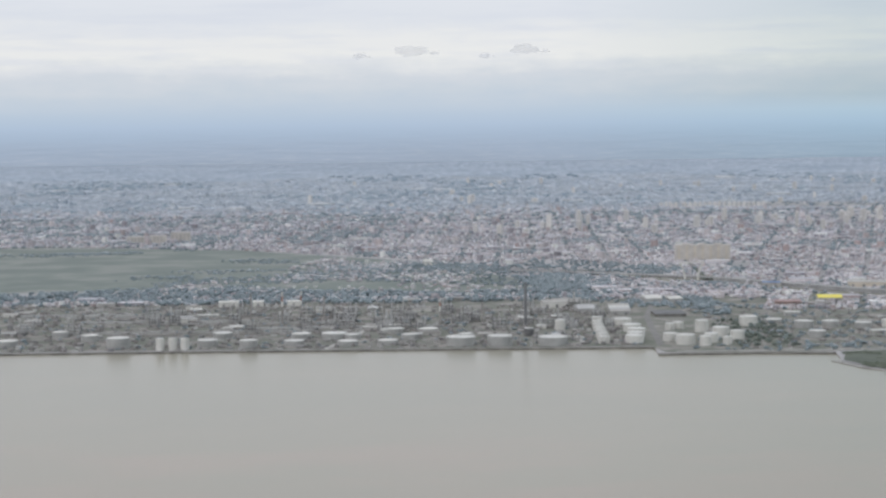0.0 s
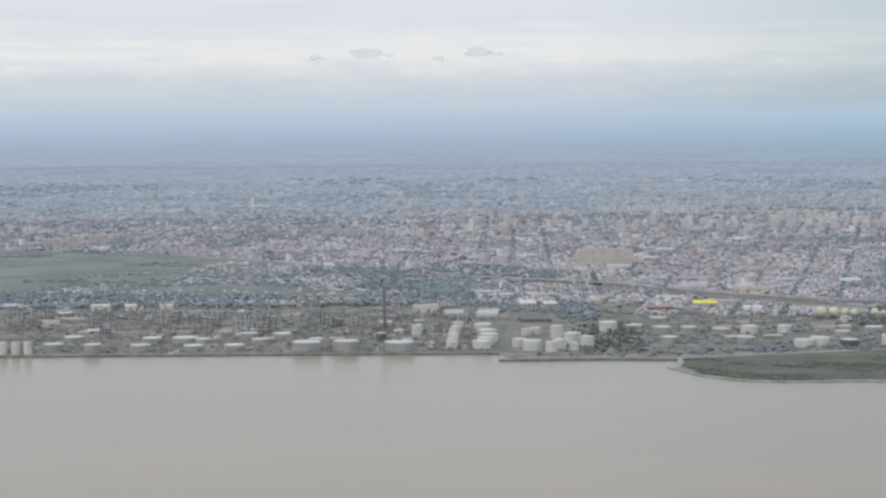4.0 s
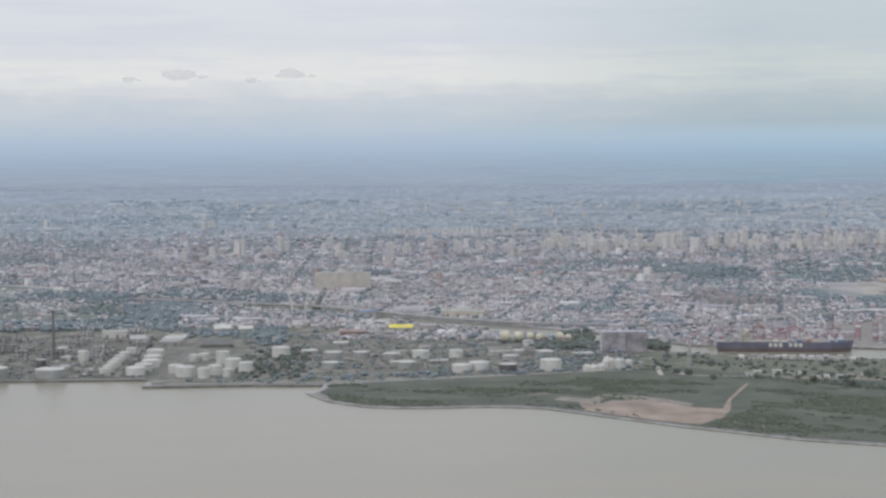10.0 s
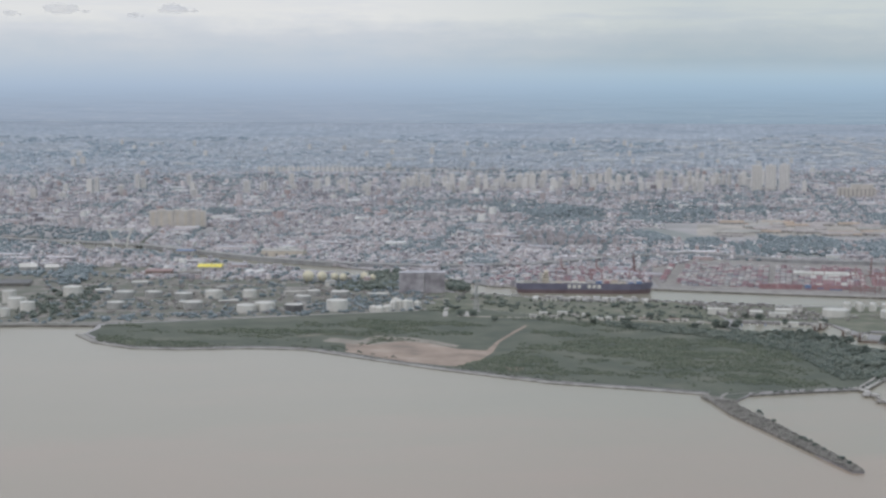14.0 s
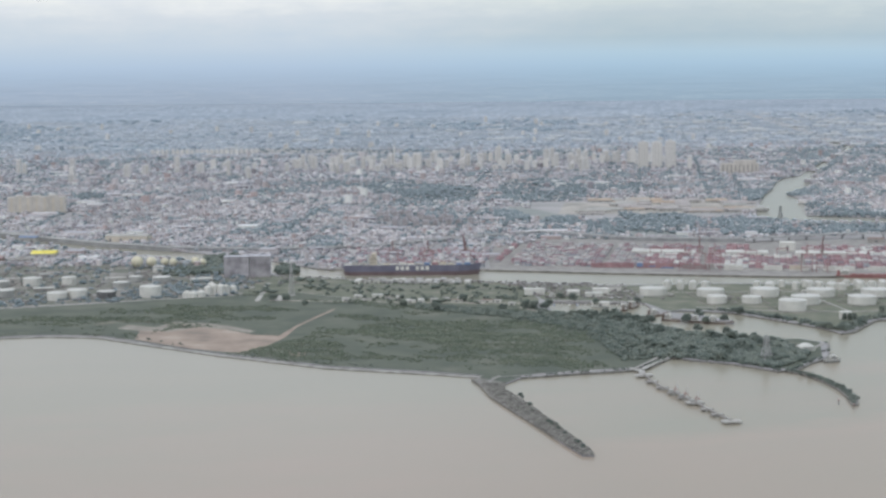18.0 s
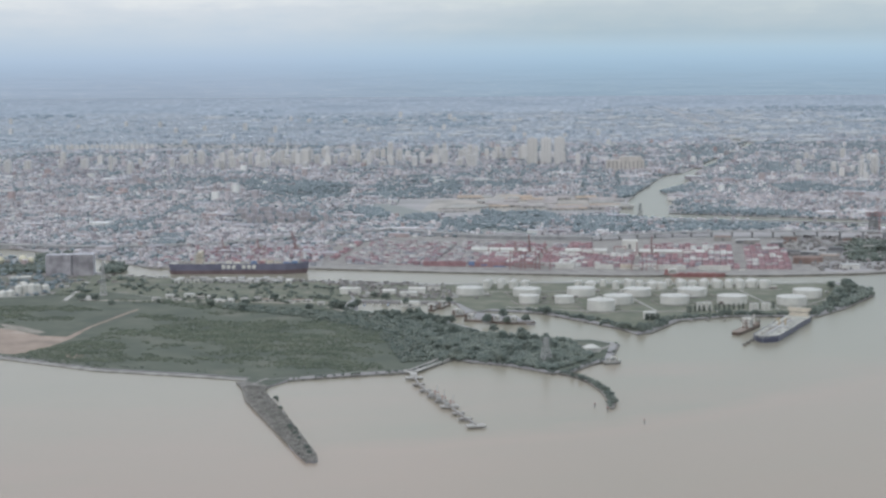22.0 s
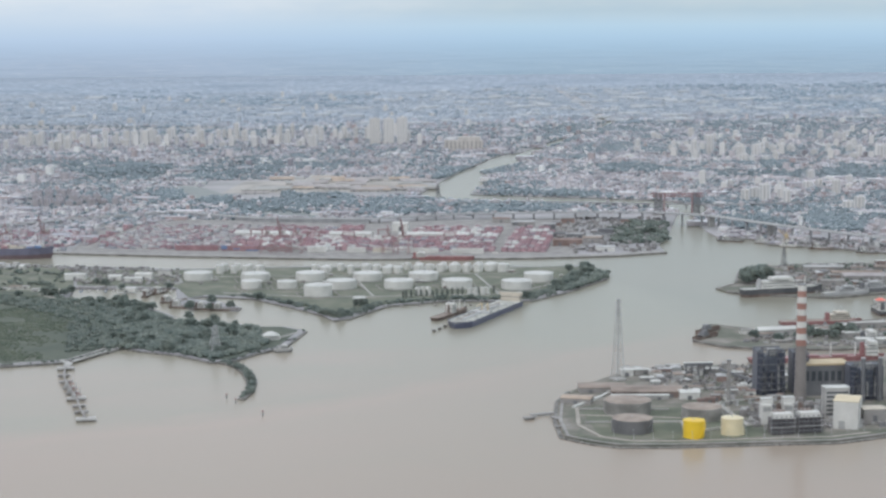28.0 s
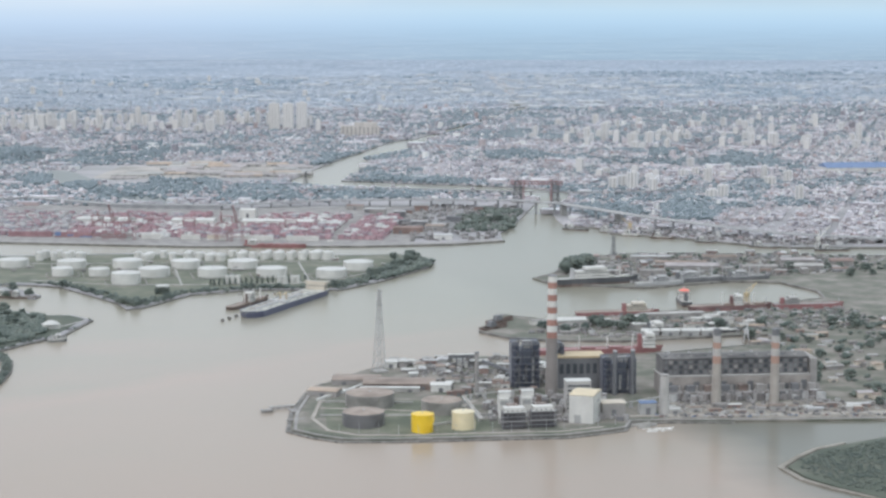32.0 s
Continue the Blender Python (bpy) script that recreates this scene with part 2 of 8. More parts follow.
DUSTY = surface("pale_dusty_yard_ground", [(0.15, (0.24, 0.225, 0.205)), (0.4, (0.36, 0.335, 0.305)), (0.65, (0.44, 0.405, 0.37)), (0.9, (0.52, 0.485, 0.45))], 0.95, 0.012, 0.12, dirt=0.4, spread=1.3, sheen=0.3)
GRAVEL = surface("pale_gravel", [(0.2, (0.34, 0.31, 0.27)), (0.8, (0.47, 0.43, 0.38))], 0.95, 0.06, 0.5)
BLUE = paint("blue_sheet", (0.17, 0.25, 0.42), 0.6, 0.15)
SAND = surface("bare_sandy_earth", [(0.15, (0.24, 0.20, 0.17)), (0.4, (0.335, 0.262, 0.215)), (0.65, (0.395, 0.308, 0.255)), (0.9, (0.46, 0.375, 0.32))], 0.95, 0.018, 0.16, dirt=0.35, sheen=0.1)
BEACH = surface("pale_shore_stones", [(0.25, (0.2, 0.195, 0.18)), (0.8, (0.40, 0.39, 0.37))], 0.95, 0.05, 0.4)
GRASS = surface("rough_grass", [(0.1, (0.0616, 0.0807, 0.0612)), (0.4, (0.0758, 0.0965, 0.0698)), (0.65, (0.0913, 0.111, 0.0784)), (0.95, (0.126, 0.135, 0.102))], 0.95, 0.014, 0.08, bump=0.6, dirt=0.25, sheen=0.12)
SCRUB = surface("low_scrub_leaves", [(0.1, (0.0847, 0.109, 0.0798)), (0.5, (0.104, 0.13, 0.0908)), (0.9, (0.128, 0.153, 0.103))], 0.9, 0.03, 0.5, sheen=0.15)
LAWN = surface("green_lawn", [(0.15, (0.08, 0.098, 0.062)), (0.45, (0.108, 0.127, 0.08)), (0.7, (0.138, 0.15, 0.097)), (0.9, (0.205, 0.19, 0.15))], 0.95, 0.025, 0.25, dirt=0.35)
FIELD = surface("pale_field", [(0.2, (0.106, 0.14, 0.125)), (0.45, (0.126, 0.162, 0.142)), (0.65, (0.149, 0.181, 0.16)), (0.85, (0.189, 0.207, 0.19))], 0.95, 0.006, 0.03, sheen=0.2, streak=(1, 1.3, 1), spread=1.6, dirt=0.3)
SILTED = surface("silted_channel_bed", [(0.2, (0.204, 0.227, 0.224)), (0.8, (0.245, 0.269, 0.263))], 0.7, 0.01, 0.1, dirt=0.15)
GROUND = surface("town_ground", [(0.2, (0.185, 0.19, 0.19)), (0.5, (0.263, 0.258, 0.273)), (0.8, (0.336, 0.321, 0.338))], 0.95, 0.008, 0.09, sheen=0.5)
YARD = surface("industrial_yard_ground", [(0.15, (0.10, 0.115, 0.085)), (0.45, (0.135, 0.145, 0.115)), (0.65, (0.20, 0.19, 0.17)), (0.85, (0.29, 0.27, 0.245))], 0.95, 0.02, 0.2, sheen=0.2, dirt=0.3)
LEAF = surface("tree_leaves", [(0.1, (0.0924, 0.122, 0.11)), (0.5, (0.117, 0.147, 0.127)), (0.9, (0.149, 0.178, 0.146))], 0.9, 0.06, 0.5, sheen=0.3)
# leaves seen from afar: green paled and blued to hold the haze
LEAF_FAR = surface("hazed_town_leaves", [(0.0, (0.166, 0.214, 0.237)), (0.35, (0.192, 0.245, 0.265)), (0.7, (0.22, 0.273, 0.288))], 0.95, 0.06, 0.5, source="piece", sheen=1.0)
BARK = paint("bark", (0.09, 0.07, 0.05), 0.95)
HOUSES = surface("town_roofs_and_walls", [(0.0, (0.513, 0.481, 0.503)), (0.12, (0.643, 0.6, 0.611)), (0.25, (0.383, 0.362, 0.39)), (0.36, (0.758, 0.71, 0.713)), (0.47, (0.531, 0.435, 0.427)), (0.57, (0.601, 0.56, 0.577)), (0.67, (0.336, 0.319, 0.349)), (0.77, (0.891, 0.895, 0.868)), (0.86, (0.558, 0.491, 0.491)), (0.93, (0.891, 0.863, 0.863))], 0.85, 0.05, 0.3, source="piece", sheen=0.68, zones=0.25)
# the same roofs bluer and flatter by distance, haze put into their colour
MID_ROOFS = surface("middle_hazed_roofs", [(0.0, (0.449, 0.44, 0.487)), (0.12, (0.566, 0.552, 0.593)), (0.25, (0.333, 0.33, 0.373)), (0.36, (0.669, 0.654, 0.694)), (0.47, (0.464, 0.397, 0.412)), (0.57, (0.528, 0.515, 0.56)), (0.67, (0.293, 0.29, 0.334)), (0.77, (0.874, 0.893, 0.877)), (0.86, (0.49, 0.449, 0.474)), (0.93, (0.813, 0.797, 0.84))], 0.85, 0.05, 0.3, source="piece", sheen=0.6, zones=0.25)
FAR_ROOFS = surface("far_hazed_roofs", [(0.0, (0.41, 0.468, 0.532)), (0.2, (0.468, 0.519, 0.57)), (0.38, (0.341, 0.404, 0.475)), (0.56, (0.537, 0.578, 0.615)), (0.70, (0.447, 0.481, 0.52)), (0.82, (0.367, 0.429, 0.498)), (0.92, (0.702, 0.743, 0.772))], 0.85, 0.05, 0.3, source="piece", sheen=0.55, dirt=0.1, zones=0.18)
HORIZON_ROOFS = surface("farthest_hazed_roofs", [(0.0, (0.327, 0.401, 0.484)), (0.3, (0.361, 0.432, 0.51)), (0.6, (0.296, 0.375, 0.462)), (0.8, (0.422, 0.485, 0.553)), (0.92, (0.332, 0.406, 0.484))], 0.85, 0.05, 0.3, source="piece", sheen=0.55, dirt=0.05, zones=0.12)
# the farthest leaves, paler and bluer still for haze
FAR_WOOD = surface("hazed_far_leaves", [(0.0, (0.25, 0.321, 0.383)), (0.4, (0.27, 0.342, 0.402)), (0.75, (0.289, 0.357, 0.416))], 0.95, 0.06, 0.5, source="piece", sheen=1.0)
# far ground in blue-grey, haze mixed into its colour
PLAIN = surface("hazed_plain_ground", [(0.2, (0.23, 0.294, 0.376)), (0.45, (0.262, 0.325, 0.41)), (0.8, (0.298, 0.355, 0.433))], 0.95, 0.0016, 0.02, sheen=0.12, spread=1.8, dirt=0.1)
FAR_GROUND = surface("hazed_far_town_ground", [(0.2, (0.223, 0.271, 0.329)), (0.42, (0.266, 0.311, 0.371)), (0.75, (0.313, 0.351, 0.406))], 0.95, 0.0022, 0.03, sheen=0.12, spread=1.7, dirt=0.15)
GEAR = surface("works_gear", [(0.0, (0.25, 0.245, 0.24)), (0.2, (0.33, 0.31, 0.30)), (0.4, (0.19, 0.18, 0.18)), (0.55, (0.42, 0.41, 0.40)), (0.68, (0.27, 0.25, 0.245)), (0.82, (0.55, 0.55, 0.54)), (0.92, (0.22, 0.22, 0.23))], 0.8, 0.05, 0.3, source="piece")
TOWER = surface("tower_render", [(0.0, (0.66, 0.64, 0.61)), (0.3, (0.74, 0.725, 0.705)), (0.55, (0.60, 0.59, 0.58)), (0.75, (0.71, 0.685, 0.65)), (1.0, (0.64, 0.63, 0.62))], 0.85, 0.05, 0.3, source="object", sheen=0.7)
# container reds muted towards pink-grey for haze, in the paint itself
CONT_STUFF = surface("shipping_container_paint", [(0.0, (0.386, 0.246, 0.279)), (0.26, (0.339, 0.234, 0.267)), (0.40, (0.456, 0.324, 0.341)), (0.50, (0.304, 0.336, 0.397)), (0.57, (0.749, 0.756, 0.744)), (0.70, (0.503, 0.48, 0.49)), (0.86, (0.374, 0.39, 0.428))], 0.6, 0.2, 0.6, source="piece")
CONT_PALE = surface("pale_container_paint", [(0.0, (0.491, 0.492, 0.496)), (0.2, (0.632, 0.636, 0.632)), (0.34, (0.398, 0.324, 0.347)), (0.52, (0.351, 0.366, 0.403)), (0.66, (0.421, 0.288, 0.31)), (0.78, (0.585, 0.564, 0.546)), (0.9, (0.445, 0.45, 0.471))], 0.6, 0.2, 0.6, source="piece")
CONT_REDS = surface("hazed_red_container_paint", [(0.0, (0.441, 0.274, 0.299)), (0.35, (0.39, 0.246, 0.275)), (0.6, (0.497, 0.331, 0.353)), (0.85, (0.362, 0.268, 0.305))], 0.6, 0.2, 0.6, source="piece")
CONT_WHITES = surface("white_and_cream_container_paint", [(0.0, (0.772, 0.78, 0.769)), (0.5, (0.842, 0.84, 0.806)), (0.8, (0.643, 0.648, 0.645))], 0.6, 0.2, 0.6, source="piece")
CONT_RED = paint("red_container_paint", (0.38, 0.225, 0.24), 0.55, 0.25, 0.12)

# muddy river: brown water under a mirror of the sky, with slow bands of silt and small waves
WATER = bpy.data.materials.new("muddy_river")
WATER.use_nodes = True
n = Nodes(WATER.node_tree)
spot = n.scaled(n.add("ShaderNodeNewGeometry").outputs["Position"], (1 / K, 1 / K, 1 / K))
silt = n.noise(n.scaled(spot, (1, 1.8, 1)), 0.0011, 5, 0.6)
bs = n.add("ShaderNodeBsdfPrincipled")
south = n.add("ShaderNodeSeparateXYZ")
n.link(spot, south.inputs[0])
stream = n.math("MULTIPLY_ADD", south.outputs[1], -0.00045, 1.42)  # the main stream carries more red silt than the shore
stream = n.math("ADD", n.math("MULTIPLY", n.math("SUBTRACT", silt, 0.5), 1.3), stream)
silted = n.ramp(stream, [(0.0, (0.306, 0.293, 0.235)), (0.32, (0.325, 0.302, 0.241)), (0.55, (0.354, 0.303, 0.245)), (0.8, (0.386, 0.306, 0.252))])
still = n.ramp(n.math("ADD", n.math("MULTIPLY_ADD", south.outputs[0], 1 / 90, -2865 / 90), n.math("MULTIPLY", n.math("SUBTRACT", silt, 0.5), 2.5)), [(0.0, (0, 0, 0)), (1.0, (0.9, 0.9, 0.9))])  # clearer water in the lee of the station
still = n.math("MULTIPLY", still, n.ramp(n.math("MULTIPLY_ADD", south.outputs[1], -1 / 300, 2350 / 300), [(0.0, (0.25, 0.25, 0.25)), (1.0, (1, 1, 1))]))
# a front of pinkish silt that swings out from the narrow river into the wide one
front = n.ramp(n.math("MULTIPLY_ADD", south.outputs[0], 1 / 1400, -1600 / 1400), [(0.0, (0.667,) * 3), (0.14, (0.694,) * 3), (0.39, (0.71,) * 3), (0.593, (0.753,) * 3), (0.741, (0.812,) * 3), (0.92, (0.859,) * 3)])
curl = n.math("MULTIPLY", n.math("SUBTRACT", n.noise(spot, 0.006, 4, 0.6), 0.5), 130.0)
past = n.math("ADD", n.math("SUBTRACT", n.math("MULTIPLY", front, 3000.0), south.outputs[1]), curl)
plume = n.ramp(n.math("MULTIPLY", past, 1 / 110), [(0.0, (0, 0, 0)), (0.6, (0.75, 0.75, 0.75)), (1.0, (0.55, 0.55, 0.55))])
plume = n.math("MULTIPLY", plume, n.ramp(n.math("MULTIPLY_ADD", south.outputs[0], 1 / 500, -1650 / 500), [(0.0, (0, 0, 0)), (0.4, (1, 1, 1))]))
plume = n.math("MULTIPLY", plume, n.ramp(n.math("MULTIPLY_ADD", south.outputs[0], 1 / 500, -2350 / 500), [(0.0, (1, 1, 1)), (1.0, (0.25, 0.25, 0.25))]))
silted = n.mix(plume, silted, (0.40, 0.315, 0.255, 1))
n.link(n.mix(still, silted, (0.17, 0.172, 0.145, 1)), bs.inputs["Base Color"])
bs.inputs["Roughness"].default_value = 0.22
bs.inputs["IOR"].default_value = 1.33
bs.inputs["Specular IOR Level"].default_value = 0.32
wave = n.add("ShaderNodeBump")
wave.inputs["Strength"].default_value = 0.35
wave.inputs["Distance"].default_value = 0.4 * K
n.link(n.noise(n.scaled(spot, (1, 2, 1)), 0.12, 4, 0.6), wave.inputs["Height"])
n.link(wave.outputs[0], bs.inputs["Normal"])
n.link(bs.outputs[0], n.add("ShaderNodeOutputMaterial").inputs[0])


# ---- shapes, in real metres ----
def spun(pts, rz):
    c, s = math.cos(radians(rz)), math.sin(radians(rz))
    return [(x * c - y * s, x * s + y * c, z) for x, y, z in pts]


def prism(bm, outline, z0, z1, top=True):
    """A straight prism on any outline."""
    a = [bm.verts.new((x, y, z0)) for x, y in outline]
    b = [bm.verts.new((x, y, z1)) for x, y in outline]
    for i in range(len(a)):
        j = (i + 1) % len(a)
        bm.faces.new((a[i], a[j], b[j], b[i]))
    if top:
        from_tess(bm, b)
    return bm


def from_tess(bm, verts):
    from mathutils.geometry import tessellate_polygon
    for tri in tessellate_polygon([[v.co for v in verts]]):
        bm.faces.new([verts[i] for i in tri])


def box(bm, cx, cy, z0, sx, sy, h, rz=0, taper=1.0):
    q = []
    for z, f in ((z0, 1.0), (z0 + h, taper)):
        q += [bm.verts.new((cx + x, cy + y, z)) for x, y, _ in spun([(-sx / 2 * f, -sy / 2 * f, 0), (sx / 2 * f, -sy / 2 * f, 0), (sx / 2 * f, sy / 2 * f, 0), (-sx / 2 * f, sy / 2 * f, 0)], rz)]
    for k in ((0, 3, 2, 1), (4, 5, 6, 7), (0, 1, 5, 4), (1, 2, 6, 5), (2, 3, 7, 6), (3, 0, 4, 7)):
        bm.faces.new([q[i] for i in k])
    return bm


def tube(bm, x, y, z0, r, h, seg=24, r2=None, cap=True):
    r2 = r if r2 is None else r2
    lo = [bm.verts.new((x + r * math.cos(2 * math.pi * i / seg), y + r * math.sin(2 * math.pi * i / seg), z0)) for i in range(seg)]
    hi = [bm.verts.new((x + r2 * math.cos(2 * math.pi * i / seg), y + r2 * math.sin(2 * math.pi * i / seg), z0 + h)) for i in range(seg)]
    for i in range(seg):
        j = (i + 1) % seg
        bm.faces.new((lo[i], lo[j], hi[j], hi[i]))
    if cap:
        bm.faces.new(hi)
    return bm


def cone(bm, x, y, z0, r, h, seg=24):
    """A low cone or dome roof."""
    ring = [(r, 0.0), (r * 0.66, h * 0.5), (r * 0.3, h * 0.86)]
    rows = [[bm.verts.new((x + q * math.cos(2 * math.pi * i / seg), y + q * math.sin(2 * math.pi * i / seg), z0 + z)) for i in range(seg)] for q, z in ring]
    tip = bm.verts.new((x, y, z0 + h))
    for a, b in zip(rows, rows[1:]):
        for i in range(seg):
            j = (i + 1) % seg
            bm.faces.new((a[i], a[j], b[j], b[i]))
    for i in range(seg):
        bm.faces.new((rows[-1][i], rows[-1][(i + 1) % seg], tip))
    return bm


def beam(bm, p, q, r):
    """A square bar from p to q."""
    p, q = Vector(p), Vector(q)
    w = (q - p).normalized()
    u = w.cross(Vector((0, 0, 1)) if abs(w.z) < 0.9 else Vector((1, 0, 0))).normalized() * r
    v = w.cross(u).normalized() * r
    a = [bm.verts.new(p + s) for s in (u + v, u - v, -u - v, -u + v)]
    b = [bm.verts.new(q + s) for s in (u + v, u - v, -u - v, -u + v)]
    for i in range(4):
        bm.faces.new((a[i], a[(i + 1) % 4], b[(i + 1) % 4], b[i]))
    bm.faces.new(a[::-1])
    bm.faces.new(b)
    return bm


def gable(bm, cx, cy, z0, sx, sy, h, ridge, rz=0):
    """A shed with a pitched roof, its ridge along x."""
    pts = [(-sx / 2, -sy / 2, z0), (sx / 2, -sy / 2, z0), (sx / 2, sy / 2, z0), (-sx / 2, sy / 2, z0), (-sx / 2, -sy / 2, z0 + h), (sx / 2, -sy / 2, z0 + h), (sx / 2, sy / 2, z0 + h), (-sx / 2, sy / 2, z0 + h), (-sx / 2, 0, z0 + h + ridge), (sx / 2, 0, z0 + h + ridge)]
    q = [bm.verts.new((cx + x, cy + y, z)) for x, y, z in spun(pts, rz)]
    for k in ((0, 1, 5, 4), (1, 2, 6, 9, 5), (2, 3, 7, 6), (3, 0, 4, 8, 7), (4, 5, 9, 8), (6, 7, 8, 9)):
        bm.faces.new([q[i] for i in k])
    return bm


def mesh_of(bm, name, material, smooth=False):
    bm.normal_update()
    bmesh.ops.recalc_face_normals(bm, faces=bm.faces)
    for v in bm.verts:
        v.co *= K
    me = bpy.data.meshes.new(name)
    bm.to_mesh(me)
    bm.free()
    me.materials.append(material)
    if smooth:
        me.polygons.foreach_set("use_smooth", [True] * len(me.polygons))
    return me


def part(name, bm, material, parent, label="", smooth=False):
    """Links a bmesh as one mesh under a thing or a part."""
    ob = new(name, mesh_of(bm, name, material, smooth))
    ob.parent = parent
    if label:
        ob["label"] = label
    return ob


def solid(name, bm, material, label, category, kind="", group=""):
    return tagged(new(name, mesh_of(bm, name, material)), label, category, group, kind)


def thing(name, x, y, z, rz, label, category, group="", kind=""):
    ob = new(name)
    ob.matrix_basis = pose(x * K, y * K, z * K, 0, 0, rz)
    return tagged(ob, label, category, group, kind)


def at(x, y, z=2.5, rz=0):
    return pose(x * K, y * K, z * K, 0, 0, rz)


def B():
    return bmesh.new()


def heap(name, verts, faces, material, label, category, kind="stuff"):
    """One mesh from arrays: many loose pieces that nobody could count."""
    me = bpy.data.meshes.new(name)
    v, f = np.asarray(verts, dtype=np.float32) * K, np.asarray(faces, dtype=np.int32)
    me.vertices.add(len(v))
    me.vertices.foreach_set("co", v.ravel())
    me.loops.add(f.size)
    me.loops.foreach_set("vertex_index", f.ravel())
    me.polygons.add(len(f))
    me.polygons.foreach_set("loop_start", np.arange(len(f), dtype=np.int32) * f.shape[1])
    me.update(calc_edges=True)
    me.materials.append(material)
    return tagged(new(name, me), label, category, "", kind)


def inside(x, y, outline):
    """Which of the points lie in the outline."""
    hit = np.zeros(len(x), bool)
    for (x0, y0), (x1, y1) in zip(outline, outline[1:] + outline[:1]):
        cross = ((y0 > y) != (y1 > y)) & (x < (x1 - x0) * (y - y0) / ((y1 - y0) or 1e-9) + x0)
        hit ^= cross
    return hit


def blocks_to_mesh(x, y, z, sx, sy, h, rz):
    """Boxes without floors, from arrays of their places and sizes; each roof is a loose piece, so that it takes its own colour."""
    cs, sn = np.cos(rz), np.sin(rz)
    vs = []
    for zz in (0, 1, 1):
        for ux, uy in ((-1, -1), (1, -1), (1, 1), (-1, 1)):
            px, py = ux * sx / 2, uy * sy / 2
            vs.append(np.stack([x + px * cs - py * sn, y + px * sn + py * cs, z + zz * h], 1))
    v = np.stack(vs, 1).reshape(-1, 3)
    base = (np.arange(len(x)) * 12)[:, None, None]
    q = np.array([(8, 9, 10, 11), (0, 1, 5, 4), (1, 2, 6, 5), (2, 3, 7, 6), (3, 0, 4, 7)])[None]
    return v, (base + q).reshape(-1, 4)


_phi = (1 + 5 ** 0.5) / 2
ICO = np.array([(-1, _phi, 0), (1, _phi, 0), (-1, -_phi, 0), (1, -_phi, 0), (0, -1, _phi), (0, 1, _phi), (0, -1, -_phi), (0, 1, -_phi), (_phi, 0, -1), (_phi, 0, 1), (-_phi, 0, -1), (-_phi, 0, 1)]) / 1.9
ICO_F = np.array([(0, 11, 5), (0, 5, 1), (0, 1, 7), (0, 7, 10), (0, 10, 11), (1, 5, 9), (5, 11, 4), (11, 10, 2), (10, 7, 6), (7, 1, 8), (3, 9, 4), (3, 4, 2), (3, 2, 6), (3, 6, 8), (3, 8, 9), (4, 9, 5), (2, 4, 11), (6, 2, 10), (8, 6, 7), (9, 8, 1)])


def clumps_to_mesh(x, y, z, rx, ry, rz, rng):
    """Uneven leaf clumps from arrays of places and radii."""
    k = len(x)
    j = 1 + rng.uniform(-0.3, 0.3, (k, 12))
    a = rng.uniform(0, 6.283, k)
    ca, sa = np.cos(a)[:, None], np.sin(a)[:, None]
    px, py, pz = ICO[None, :, 0] * j, ICO[None, :, 1] * j, ICO[None, :, 2] * j
    v = np.stack([x[:, None] + (px * ca - py * sa) * rx[:, None], y[:, None] + (px * sa + py * ca) * ry[:, None], z[:, None] + pz * rz[:, None]], 2).reshape(-1, 3)
    return v, ((np.arange(k) * 12)[:, None, None] + ICO_F[None]).reshape(-1, 3)


# ---- water and land ----
GL = 2.5  # the land's height over the river
bm = B()
box(bm, 2000, 12000, -3, 36000, 40000, 3)
solid("water", bm, WATER, "wide muddy brown river with a smooth silty surface", "river", "structure")


def land(name, outline, label, material=None, z=GL, base=-2.0, category="land"):
    bm = prism(B(), outline, base, z)
    return solid(name, bm, material or GROUND, label, category, "structure")


def sheet(name, outline, material, label, lift, category="ground"):
    bm = prism(B(), outline, GL - 0.5, GL + lift)
    return solid(name, bm, material, label, category, "structure")


SHORE_WEST = [(-12000, 3560), (-2000, 3480), (-555, 3452), (-234, 3441), (194, 3422), (530, 3402), (523, 3307), (713, 3306), (847, 3287), (840, 3230)]
SHORE_CAPE = [(829, 3175), (857, 3091), (919, 3020), (992, 3000), (1113, 2999), (1204, 2970), (1286, 2871), (1393, 2747), (1538, 2606), (1685, 2522), (1735, 2488)]
MOLE = [(1723, 2427), (1720, 2329), (1731, 2218), (1745, 2040), (1753, 1970), (1765, 1965), (1768, 1992), (1763, 2112), (1757, 2248), (1746, 2381), (1755, 2420)]
SHORE_EAST = [(1788, 2462), (1866, 2475), (1956, 2485), (1991, 2518), (2038, 2578), (2061, 2548), (2110, 2504), (2151, 2435), (2181, 2442), (2217, 2488), (2260, 2526), (2310, 2657), (2284, 2701)]
CREEK = [(2242, 2711), (2208, 2759), (2166, 2774), (2137, 2810), (2121, 2873), (2102, 2921), (2103, 2984), (2062, 3027), (1973, 3081), (1979, 3128), (1987, 3198), (2083, 3160), (2156, 3143), (2148, 3000), (2158, 2922), (2234, 2877), (2243, 2905), (2208, 2985), (2165, 3029)]
TANK_SHORE = [(2192, 3043), (2271, 2997), (2316, 2901), (2356, 2800), (2366, 2738), (2388, 2751), (2474, 2864), (2576, 2891), (2713, 2858), (2794, 2933), (2910, 3073), (2940, 3144), (2925, 3256)]
DOCK_SOUTH = [(2709, 3283), (2402, 3383), (2186, 3402), (1960, 3508), (1700, 3600), (1560, 3700), (1470, 3850), (1440, 3950), (1275, 4150), (1054, 4430), (890, 4650), (752, 4720), (572, 4980), (300, 5150)]
